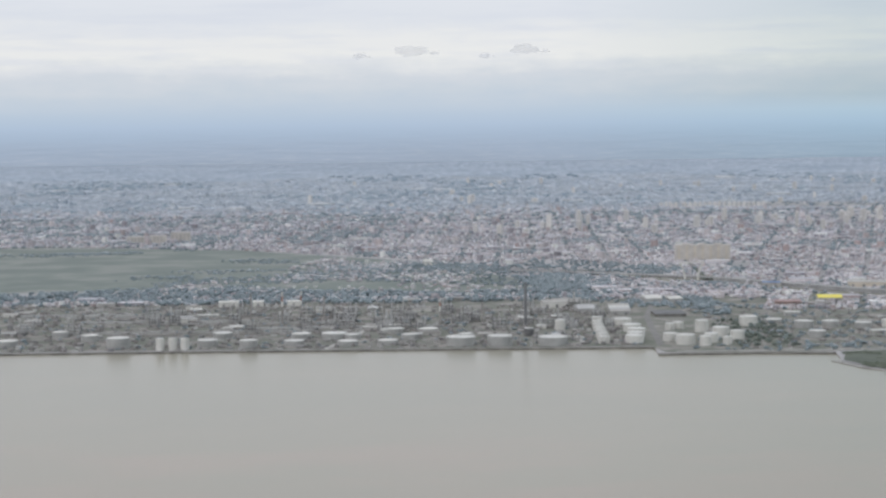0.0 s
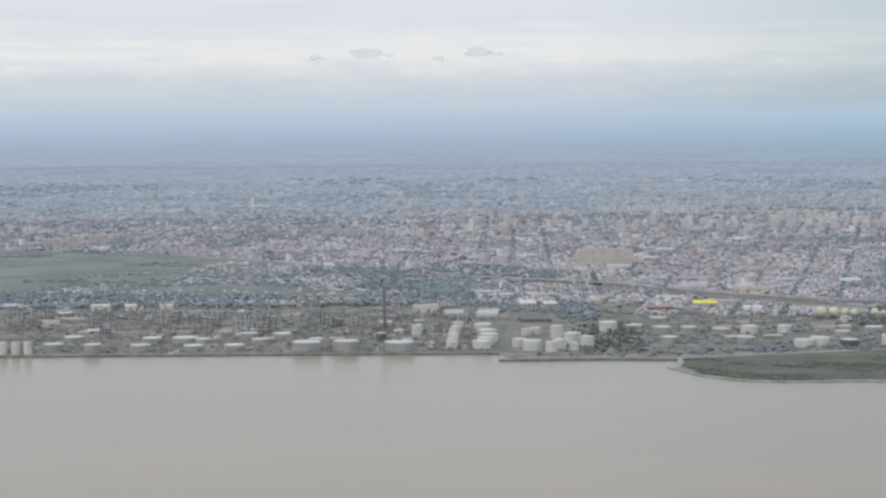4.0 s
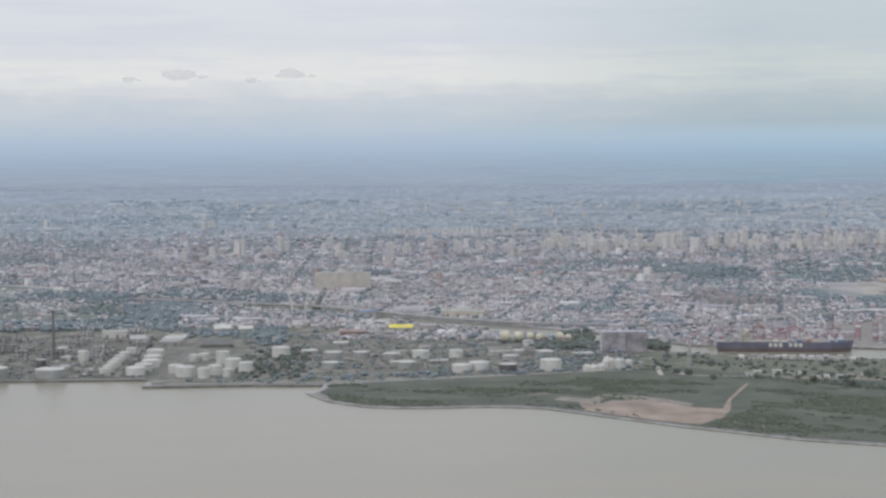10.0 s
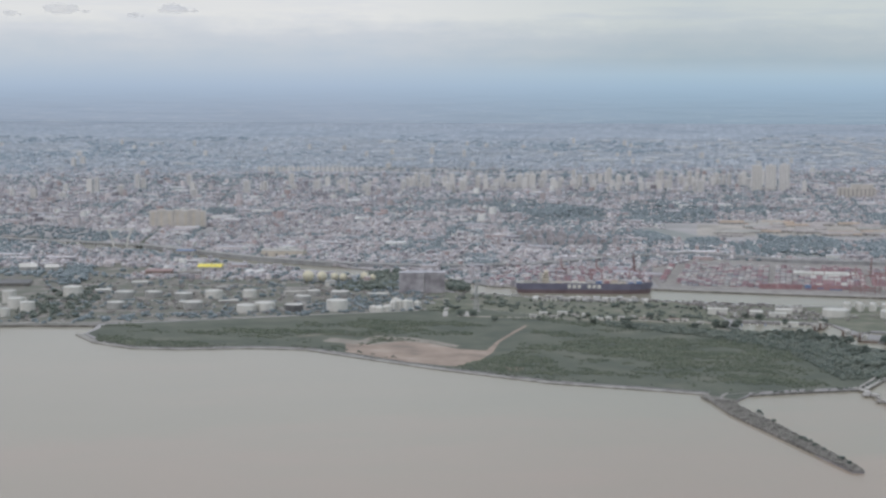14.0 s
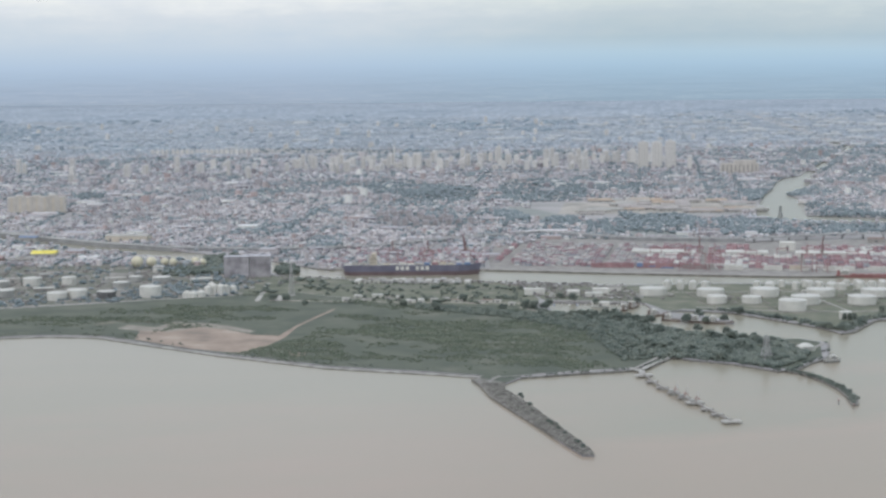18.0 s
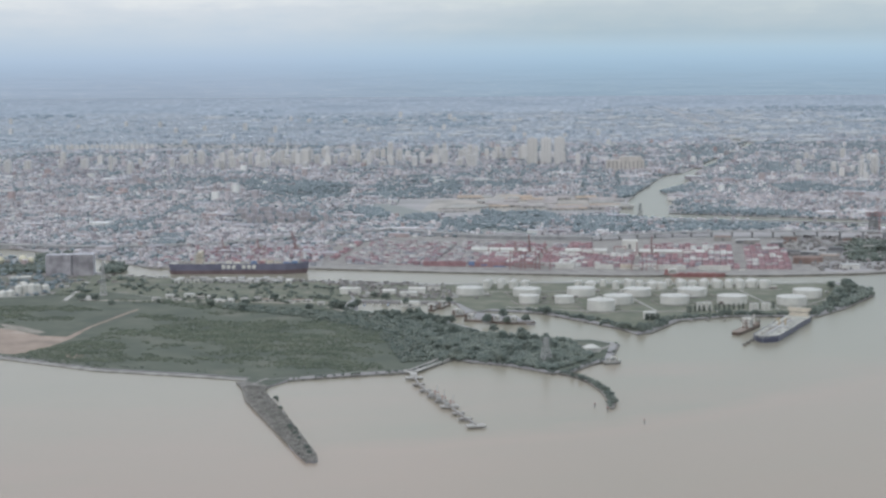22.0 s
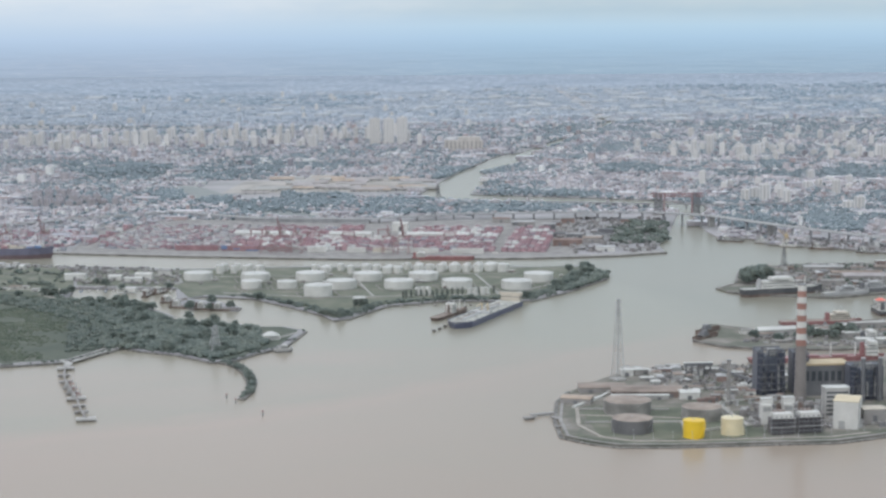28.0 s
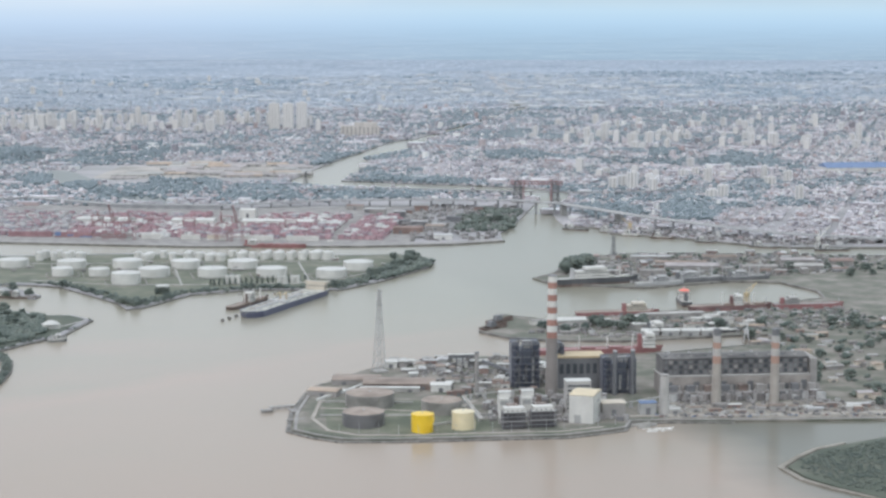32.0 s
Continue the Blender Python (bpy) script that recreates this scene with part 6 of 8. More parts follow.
for m in (CONT_RED, WHITE, BLUE, GREYTANK, BEIGE):
    bm = box(B(), 0, 0, 0, 12.2, 2.44, 2.59)
    for i in range(12):
        for s in (-1.24, 1.24):
            box(bm, -5.5 + i, s, 0.2, 0.4, 0.12, 2.2)
    CONT_MESH[m.name] = mesh_of(bm, "container", m)
count = 0
for u0, n, mats in ((205, 7, (CONT_RED,)), (300, 6, (CONT_RED, CONT_RED, CONT_RED, BLUE)), (395, 5, (CONT_RED, CONT_RED, GREYTANK)), (480, 3, (WHITE,)), (560, 3, (WHITE,)), (612, 3, (WHITE, BEIGE)), (680, 5, (WHITE,)), (770, 5, (WHITE,)), (850, 5, (WHITE, WHITE, BEIGE))):
    for i in range(n):
        for lvl in range(4):
            for row in range(2):
                if count < 298:
                    x, y = quay(u0 + i * 12.8, (40 if WHITE in mats else 58) + row * 2.7)
                    m = r6.choice(mats)
                    o = new("shipping_container", CONT_MESH[m.name])
                    o.matrix_basis = pose(x * K, y * K, (GL + lvl * 2.6 + 0.3) * K, 0, 0, QUAY_TURN)
                    tagged(o, "stacked steel shipping container with ribbed %s sides" % {"red_container_paint": "red", "white_paint": "white", "blue_sheet": "blue", "grey_paint": "grey", "beige_render": "beige"}[m.name], "container", "stacked containers")
                    count += 1
q = np.random.default_rng(16)
cx, cy, cz, kind_of, owner = [], [], [], [], "mixed"
for v0 in list(range(78, 300, 24)) + list(range(318, 480, 27)):
    for u in np.arange(-10 if v0 > 120 else 40, 950, 12.9):
        if u % 52 < 13:  # one owner's boxes stand together
            owner = q.choice(["pale", "pale", "mixed"]) if u < 285 else q.choice(["red", "red", "red", "white", "mixed"])
        if (u % 210) < 16 or (v0 > 250 and 520 < u < 640) or q.random() < 0.08:
            continue
        high = q.integers(2, 5)
        for row in range(4):
            for l in range(max(1, high - q.integers(0, 2))):
                x, y = quay(u, v0 + row * 2.9)
                cx.append(x), cy.append(y), cz.append(GL + 0.3 + l * 2.6), kind_of.append(owner if q.random() < 0.85 else "mixed")
cx, cy, cz, kind_of = np.array(cx), np.array(cy), np.array(cz), np.array(kind_of)
for name, which, m, label in (("red_container_stacks", "red", CONT_REDS, "dense rows of stacked red containers, paled for haze"), ("white_container_stacks", "white", CONT_WHITES, "dense rows of stacked white and cream containers"), ("container_stacks", "mixed", CONT_STUFF, "dense rows of stacked red, grey and blue containers"), ("pale_container_stacks", "pale", CONT_PALE, "dense rows of stacked pale grey and pinkish containers")):
    keep = kind_of == which
    k = int(keep.sum())
    v, f = blocks_to_mesh(cx[keep], cy[keep], cz[keep], np.full(k, 12.2), np.full(k, 2.44), np.full(k, 2.59), np.full(k, radians(QUAY_TURN)))
    heap(name, v, f, m, label, "containers")
for u, w in ((330, 120), (520, 90), (700, 150)):
    x, y = quay(u, 300)
    shed(x, y, w, 34, 10, QUAY_TURN, TANKTOP, WHITE, "long white-roofed terminal shed", group="terminal sheds")
x, y = quay(610, 430)
shed(x, y, 34, 26, 18, QUAY_TURN, WHITE, WHITE, "tall white terminal building", group="terminal sheds")


def gantry(u, v=18, lift=0.0):
    """A ship-to-shore crane: portal legs, boom, house and tie bars."""
    x, y = quay(u, v)
    t = thing("quay_crane", x, y, GL + 0.8, QUAY_TURN, "dull red ship-to-shore container crane", "crane", "quay cranes")
    for a in (-11, 11):
        for b in (-9, 9):
            part("leg", box(B(), a, b, 0, 1.2, 1.2, 36), CRANE_RED, t)
    part("sill", box(B(), 0, -9, 10, 24, 1.4, 1.6), CRANE_RED, t)
    part("portal_beam", box(B(), 0, 9, 34, 24, 1.6, 2), CRANE_RED, t)
    boom = B()
    if lift:
        beam(boom, (0, -10, 37), (0, -34, 74), 1.2)
        beam(boom, (0, -10, 37), (0, 26, 38), 1.2)
    else:
        beam(boom, (0, -48, 38), (0, 26, 38), 1.3)
    part("boom", boom, CRANE_RED, t)
    part("apex", beam(B(), (0, 2, 36), (0, -4, 58), 1.0), CRANE_RED, t)
    part("tie", beam(B(), (0, -4, 57), (0, -34 if lift else -40, 73 if lift else 39), 0.4), CRANE_RED, t)
    part("house", box(B(), 0, 16, 39, 7, 10, 5), PALE_CONCRETE, t)
    return t


for u, l in ((-140, 0), (-60, 1), (-215, 0), (395, 0), (425, 1), (455, 0), (640, 0), (670, 1)):
    gantry(u, 18, l)
for i, (x, y) in enumerate(((2490, 3760), (2560, 3735), (2640, 3760), (2380, 3840), (2760, 3660))):
    t = thing("yard_gantry", x, y, GL, QUAY_TURN, "red rubber-tyred yard gantry over the stacks", "crane", "yard gantries")
    for a in (-12, 12):
        for b in (-4, 4):
            part("leg", box(B(), a, b, 0, 1.2, 1.2, 21), CRANE_RED, t)
        part("side_beam", box(B(), a, 0, 19, 1.4, 9, 1.6), CRANE_RED, t)
    part("bridge", box(B(), 0, 0, 20.5, 27, 3, 2), CRANE_RED, t)
shed(3030, 3450, 36, 22, 9, -10, STEEL, WHITE, "pale shed on the point of the terminal", group="point sheds")
shed(2985, 3560, 60, 26, 12, -19, BRICK, BRICK, "old brick warehouse on the point", group="point sheds")
shed(3050, 3600, 40, 24, 10, -19, RUST, CONCRETE, "rusty roofed warehouse on the point", group="point sheds")
for i in range(14):
    shed(r6.uniform(2960, 3230), r6.uniform(3640, 4020), r6.uniform(18, 40), r6.uniform(12, 20), r6.uniform(6, 14), -19, r6.choice((BRICK, RUST, CONCRETE, STEEL, DARKSTEEL)), r6.choice((BRICK, CONCRETE, DARKSTEEL)), "old dock building on the point", group="point sheds")
for i in range(44):
    x, deep = r6.uniform(2500, 3010), r6.random()
    shed(x, 4870 + 470 * deep, r6.uniform(35, 100), r6.uniform(16, 30) + 30 * deep, r6.uniform(4, 7), r6.choice((-10, -12, -8)), r6.choice((TAN, PALE_CONCRETE, GREYTANK, ZINC_PINK, ZINC_PINK)), PALE_CONCRETE, "long low goods shed on the grey yard", group="goods sheds")
for i in range(30):
    x, y = 1690 + (i % 15) * 15 + r6.uniform(-5, 5), 3570 - (i % 15) * 4 - (i // 15) * 30 + r6.uniform(-8, 8)
    shed(x, y, r6.uniform(8, 15), r6.uniform(9, 22), r6.uniform(3, 7), -16, r6.choice((PALE_CONCRETE, TANKTOP, STEEL, CONCRETE)), r6.choice((WHITE, CONCRETE, GREYTANK)), "small white-roofed shed in a row beside the dock", group="dock sheds", name="dock_shed")

# ---- power station ----
OUTLINE_FLAT = 0.03
r7 = random.Random(17)
tank(2619, 1840, 11.8, 19.5, YELLOW, YELLOW, "bright yellow oil tank on the quay", "station tanks", 2, 0.05)
tank(2665, 1843, 12.2, 19, CREAM, CREAM, "cream oil tank on the quay", "station tanks", 2, 0.06)
for x, y, r, h, s in ((2564, 1875, 23, 15, DARKTANK), (2590, 1965, 28, 15, OLD_SHELL), (2662, 1918, 23, 14, OLD_SHELL)):
    tank(x, y, r, h, s, OLD_ROOF, "broad old oil tank with a rust-brown roof", "old oil tanks", 1, OUTLINE_FLAT)
for a, b in (((2525, 1950), (2632, 1925)), ((2632, 1925), (2700, 1945)), ((2632, 1925), (2610, 1848)), ((2540, 2020), (2640, 1990))):
    strip("bund_wall", [a, b], 2.2, PALE_CONCRETE, "low pale bund wall between the oil tanks", 2.0, "wall")
strip("pipe_line", [(2536, 2030), (2586, 2080), (2610, 2110)], 4, TANKTOP, "pale pipe line on low supports", 2.5, "pipes")
shed(2600, 2122, 58, 34, 6, -14, RUST, CONCRETE, "low store with a brown roof", 1.2, group="station stores")
shed(2645, 2085, 86, 40, 7, -14, RUST, RUSTY_STEEL, "wide store with a rust-brown roof and pale gutter", 1.5, group="station stores")
shed(2628, 2060, 70, 8, 5, -14, TANKTOP, PALE_CONCRETE, "narrow white lean-to along the store", 0.6, group="station stores")
shed(2550, 2062, 36, 22, 6, -28, TAN, CONCRETE, "store with a tan sheet roof", 1.5, group="station stores")
shed(2688, 2052, 24, 20, 8, -14, WHITE, WHITE, "white workshop with a grey roof", 1.5, group="station stores")
shed(2660, 2205, 16, 14, 8, -14, WHITE, WHITE, "white hut at the pylon foot", 1.0, group="station huts")
for i in range(34):
    x, y = r7.uniform(2660, 2860), r7.uniform(2120, 2238)
    shed(x, y, r7.uniform(7, 22), r7.uniform(6, 13), r7.uniform(3, 8), -12 + r7.choice((0, 90)), r7.choice((RUST, CONCRETE, TANKTOP, STEEL, PALE_CONCRETE)), r7.choice((CONCRETE, WHITE, GREYTANK, BRICK)), "small station workshop or store", group="station huts")
for i in range(22):
    x, y = r7.uniform(2690, 2800), r7.uniform(2010, 2110)
    shed(x, y, r7.uniform(6, 20), r7.uniform(5, 12), r7.uniform(3, 7), -12, r7.choice((RUST, CONCRETE, BRICK, TANKTOP)), r7.choice((CONCRETE, WHITE, BRICK)), "small station workshop or store", group="station huts")
portal = thing("conveyor_portal", 2746, 2175, GL, -6, "long dark steel conveyor gallery on legs", "conveyor")
part("gallery", box(B(), 0, 0, 14, 36, 5, 4), DARKSTEEL, portal)
part("roof", box(B(), 0, 0, 18, 37, 6, 0.5), TANKTOP, portal)
for k in range(5):
    for s in (-2, 2):
        part("leg", box(B(), -16 + 8 * k, s, 0, 0.9, 0.9, 14), DARKSTEEL, portal)
for k, (a, b) in enumerate((((2765, 2150, 16), (2800, 2110, 5)), ((2825, 2120, 24), (2780, 2095, 8)))):
    bm = beam(B(), a, b, 1.8)
    solid("sloping_conveyor", bm, DARKSTEEL, "sloping dark conveyor gallery", "conveyor", group="sloping conveyors")
stack(2718, 2000, 2.4, 54, [], "slim grey concrete stack", CONCRETE, 0.9, group="station stacks")

RW = []
for k in range(10):
    RW.append((0.48 + 0.052 * k, 0.532 + 0.052 * k, WHITE if k % 2 else REDWHITE_RED))
tall = stack(2809, 2000, 7.4, 141, RW, "tall grey chimney banded in red and white", paint("sooty_concrete", (0.27, 0.245, 0.23), 0.9), 0.68, "station chimneys")
for x, y in ((2977, 1906), (3042, 1891)):
    stack(x, y, 5.6, 87, [(0.55, 0.65, FADED_RED), (0.65, 0.75, PALE_CONCRETE), (0.75, 0.83, FADED_RED), (0.83, 0.92, PALE_CONCRETE), (0.92, 1.0, DARKSTEEL)], "beige chimney with faded red and white bands near its top", BEIGE_SHAFT, 0.78, "hall chimneys")
t = thing("cooling_shaft", 2901, 1872, GL, 0, "pale concrete tapering shaft", "shaft")
part("shaft", tube(B(), 0, 0, 0, 6.2, 44, 20, 4.4), PALE_CONCRETE, t)
part("collar", tube(B(), 0, 0, 43.5, 5.2, 1.4, 20), CONCRETE, t)


def boiler_house(x, y, w, d, h, label, bays=5):
    """A boiler house in an open dark steel frame with ducts and galleries."""
    t = thing("boiler_house", x, y, GL, -8, label, "boiler house", "boiler houses")
    part("core", box(B(), 0, 2, 0, w * 0.9, d * 0.8, h * 0.5), BLUEDARK, t)
    part("drum_casing", box(B(), 0, 3, h * 0.5, w * 0.5, d * 0.6, h * 0.34), SLATE_BLUE, t)
    for s in (-1, 1):
        part("stair_shaft", box(B(), s * w * 0.42, d * 0.1, 0, w * 0.26, d * 0.7, h * 0.98), BLUEDARK, t)
    for i in range(bays + 1):
        for s in (-d / 2, d / 2):
            part("column", box(B(), -w / 2 + w * i / bays, s, 0, 1.1, 1.1, h), BLUEDARK, t)
    for k in range(7):
        z = h * (0.12 + 0.14 * k)
        for s in (-1, 1):
            part("gallery", box(B(), 0, s * d * 0.47, z, w + 1.5, d * 0.1, 0.6), BLUEDARK if k % 2 else DARKSTEEL, t)
            part("side_gallery", box(B(), s * w * 0.48, 0, z, w * 0.08, d, 0.6), BLUEDARK, t)
    for s in (-1, 1):
        part("roof_beam", box(B(), 0, s * d * 0.3, h, w + 2, 2.0, 1.2), DARKSTEEL, t)
    part("roof_house", box(B(), w * 0.1, 0, h * 0.86, w * 0.35, d * 0.4, h * 0.13), GREYTANK, t)
    for k in range(4):
        part("window_panel", box(B(), -w * 0.3 + w * 0.2 * k, -d * 0.39, h * (0.18 if k % 2 else 0.33), w * 0.13, 0.5, h * 0.1), STEEL if k == 1 else SLATE_BLUE, t)
    for k in range(3):
        part("duct", tube(B(), -w * 0.28 + w * 0.28 * k, -d * 0.42, h * 0.1, w * 0.05, h * (0.35 + 0.1 * k), 10), r7.choice((STEEL, DARKSTEEL, GREYTANK)), t)
    for s in (-1, 1):
        for k in range(3):
            z = h * 0.3 * k
            part("cross_brace", beam(beam(B(), (s * w * 0.5, -d / 2, z), (s * w * 0.2, -d / 2, z + h * 0.3), 0.4), (s * w * 0.2, -d / 2, z), (s * w * 0.5, -d / 2, z + h * 0.3), 0.4), DARKSTEEL, t)
    return t


boiler_house(2792, 2056, 30, 34, 55, "dark blue steel-framed boiler house beside the tall chimney", 3)
boiler_house(2829, 2052, 16, 30, 52, "dark blue steel-framed boiler house beside the tall chimney", 2)
boiler_house(2891, 2000, 36, 30, 42, "dark boiler house with stacked ducts")
for x in (2880, 2902):
    t = thing("flue_duct", x, 1980, GL, -8, "dark upright flue duct", "duct", "flue ducts")
    part("duct", tube(B(), 0, 0, 0, 2.6, 52, 12), DARKSTEEL, t)
    part("cap", tube(B(), 0, 0, 52, 3, 1, 12), STEEL, t)
hall = thing("turbine_hall_old", 2856, 2040, GL, -8, "grey turbine hall with an ochre roof edge", "turbine hall")
part("wall", box(B(), 0, 0, 0, 56, 30, 37), DARKSTEEL, hall)
part("roof", box(B(), 0, 0, 37, 58, 32, 2.4), OCHRE, hall)
for k in range(7):
    part("window", box(B(), -24 + 8 * k, -15.1, 18, 5, 0.4, 12), GLASS_DARK, hall)
office = thing("office_block", 2810, 1905, GL, -8, "pale office block with window rows", "office")
part("wall", box(B(), 0, 0, 0, 28, 16, 36), PALE_CONCRETE, office)
for k in range(6):
    part("window_row", box(B(), 0, -8.1, 5 + 5 * k, 25, 0.4, 2), GLASS_DARK, office)
part("roof", box(B(), 0, 0, 36, 29, 17, 0.8), TANKTOP, office)
for x in (2724, 2750):
    t = thing("gas_turbine_house", x, 1898, GL, -6, "white gas turbine house with twin intakes", "turbine house", "gas turbine houses")
    part("body", box(B(), -2, 0, 0, 11, 14, 22), WHITE, t)
    part("intake", box(B(), 0, 3, 22, 13, 9, 6), WHITE, t)
    part("louvre", box(B(), -2, -7.1, 15, 9, 0.4, 5), GREYTANK, t)
    part("roof_edge", box(B(), 0, 3, 28, 14, 10, 0.6), TANKTOP, t)
    part("stack", tube(B(), 11, -8, 0, 3.6, 24, 16, 2.8), RUSTY_STEEL, t)
HRSG_SKIN = paint("brown_grey_casing", (0.15, 0.14, 0.15), 0.8, 0.4, 0.15)
for x in (2719, 2751):
    t = thing("heat_recovery_unit", x, 1846, GL, -4, "dark lattice-clad heat recovery boiler with a white top", "boiler", "heat recovery boilers")
    part("casing", box(B(), 0, 2, 0, 24, 16, 17), HRSG_SKIN, t)
    for i in range(6):
        part("column", box(B(), -13.5 + 5.4 * i, -8, 0, 0.8, 0.8, 21), DARKSTEEL, t)
    for k in range(4):
        part("walkway", box(B(), 0, -7, 3 + 5 * k, 29, 4, 0.5), GREYTANK if k % 2 else DARKSTEEL, t)
    part("top", box(B(), 0, 0, 18.5, 22, 12, 4.5), WHITE, t, "white sheet-clad top")
    part("duct", box(B(), 0, 9, 12, 12, 8, 12), RUSTY_STEEL, t)
wb = thing("white_turbine_building", 2806, 1864, GL, -32, "large plain white building with a cream roof", "turbine building")
part("wall", box(B(), 0, 0, 0, 27, 38, 31), WHITE, wb)
part("roof", gable(B(), 0, 0, 31.02, 28, 39, 0.4, 1.6), paint("cream_sheet_roof", (0.75, 0.64, 0.45), 0.7), wb, "cream roof")
part("gate", box(B(), -4, -19.1, 0, 7, 0.4, 9), GREYTANK, wb)
part("louvre", box(B(), 13.6, 4, 20, 0.4, 12, 4), GREYTANK, wb)
shed(2840, 1872, 26, 20, 17, -8, BEIGE, CONCRETE, "grey annex with a beige roof", 1, group="station annexes")
shed(2883, 1878, 18, 14, 13, -8, BLUE, GREYTANK, "small blue-grey shed on the quay", 1, group="station annexes")
# the long hall
HALL_WALL = paint("tan_hall_concrete", (0.40, 0.365, 0.335), 0.9, 0.45, 0.15)
big = thing("turbine_hall", 3022, 1968, GL, -7.3, "very long dark grey turbine hall with a glazed upper wall", "turbine hall")
part("lower_wall", box(B(), 0, 0, 0, 178, 44, 23), HALL_WALL, big, "tan concrete lower wall")
part("ledge", box(B(), 0, 0, 23, 179, 45, 0.9), PALE_CONCRETE, big, "pale concrete ledge")
part("upper_wall", box(B(), 0, 3, 23.9, 174, 38, 19), paint("dark_slate_cladding", (0.14, 0.137, 0.138), 0.85, 0.4, 0.15), big)
part("roof", gable(B(), 0, 3, 42.9, 176, 40, 0.6, 2.5), paint("dark_slate_roof", (0.125, 0.122, 0.12), 0.95, 0.4, 0.2), big, "dark low-pitched roof")
for k in range(29):
    for row in range(3):
        part("window", box(B(), -84 + 6 * k, -16.1, 25.5 + 5.8 * row, 4, 0.4, 4), GLASS_DARK if (k * 3 + row * 5) % 7 < 3 else DARKSTEEL if (k * 5 + row * 2) % 9 else CONCRETE, big)
for k in range(22):
    part("roof_light", box(B(), -82 + 7.8 * k, -6 + 9 * (k % 2), 43.6, 4, 3, 1.9), CONCRETE if k % 3 else GLASS_DARK, big)
for k in range(7):
    part("roof_vent", tube(B(), -75 + 25 * k, 8, 44, 1.4, 3.4, 8), STEEL, big)
for k in range(17):
    part("pilaster", box(B(), -86 + 10.75 * k, -22.2, 0, 1.6, 0.8, 23), HALL_WALL, big)
part("end_wall", box(B(), 92, 0, 0, 8, 46, 42), CONCRETE, big)
# thin dark boxes on the wall face paint the shade inside open bays
for k in range(16):
    part("bay_opening", box(B(), -80.6 + 10.75 * k, -22.1, 2, 7, 0.5, 11 if k % 3 else 15), DARKSTEEL, big)
for k in range(9):
    t = thing("boiler_annex", 2940 + 20.5 * k, 1941 - 2.6 * k, GL, -7.3, "rusty-grey boiler annex with fans in front of the hall", "annex", "boiler annexes")
    part("base", box(B(), 0, 0, 0, 16, 12, 8), r7.choice((CONCRETE, RUSTY_STEEL, DARKSTEEL)), t)
    part("deck", box(B(), 0, 0, 8, 17, 13, 1), CONCRETE, t)
    part("fan_house", box(B(), -2, 0, 9, 9, 8, 7), r7.choice((CONCRETE, RUSTY_STEEL, DARKSTEEL)), t)
    part("duct", tube(B(), 5, -2, 9, 1.8, 7, 10), CONCRETE, t)
for i in range(30):
    x = r7.uniform(2905, 3230)
    y = 1892 - (x - 2900) * 0.19 + r7.uniform(-24, 12)
    shed(x, y, r7.uniform(5, 18), r7.uniform(4, 9), r7.uniform(2.5, 6), -8, r7.choice((TANKTOP, RUST, CONCRETE, STEEL, CONCRETE)), r7.choice((PALE_CONCRETE, CONCRETE, BRICK)), "low hut or store along the station road", group="quay huts")


def car(color):
    t = thing("parked_car", 0, 0, 0, 0, "parked car on the station quay", "car", "parked cars")
    part("body", box(B(), 0, 0, 0.3, 4.4, 1.8, 0.7), color, t)
    part("cabin", box(B(), -0.2, 0, 1.0, 2.4, 1.6, 0.6, taper=0.8), GLASS_DARK, t)
    for a in (-1.4, 1.4):
        for b in (-0.9, 0.9):
            part("wheel", tube(B(), a, b, 0, 0.35, 0.6, 8), DARKSTEEL, t)
    return t


cars = [car(WHITE), car(DARKSTEEL), car(HULLRED), car(BLUE)]
for i in range(36):
    x = r7.uniform(2890, 3200)
    copy_thing(cars[i % 4], at(x, 1853 - (x - 2890) * 0.19 + r7.uniform(-3, 14), GL + 0.5, r7.uniform(-20, 20)))
for i, c in enumerate(cars):
    c.matrix_basis = at(2930 + 20 * i, 1850 - 4 * i, GL + 0.5, -8)
# jetty and small landing stages at the west tip
for i, (x, y, w, d) in enumerate(((2492, 2010, 30, 7), (2472, 1994, 14, 9), (2496, 1940, 20, 4), (2502, 1985, 10, 16))):
    t = thing("landing_stage", x, y, 0, 10, "dark timber landing stage on piles", "jetty", "landing stages")
    part("deck", box(B(), 0, 0, 2.2, w, d, 0.8), CONCRETE, t)
    for k in range(4):
        part("pile", tube(B(), -w / 2 + w * (k + 0.5) / 4, 0, -2, 0.7, 4.3, 8), DARK_CONCRETE, t)
out = thing("outfall", 2856, 1826, 0, 20, "concrete cooling water outfall", "outfall")
for s in (-5, 5):
    part("wing_wall", box(B(), 6, s, -1, 26, 1.6, 4), PALE_CONCRETE, out)
part("sill", box(B(), 0, 0, -1, 2, 9, 1.6), CONCRETE, out)
wash = B()
for k in range(46):
    a = 2856 + 34 * rng.random(), 1818 - 16 * rng.random() ** 2
    prism(wash, [(a[0] + 2.6 * math.cos(i) * rng.uniform(0.5, 1.5), a[1] + 1.3 * math.sin(i) * rng.uniform(0.5, 1.5)) for i in range(6)], -0.1, 0.05 + 0.01 * (k % 9))
solid("outfall_foam", wash, WHITE, "broken white water where the outfall meets the river", "foam", "stuff")


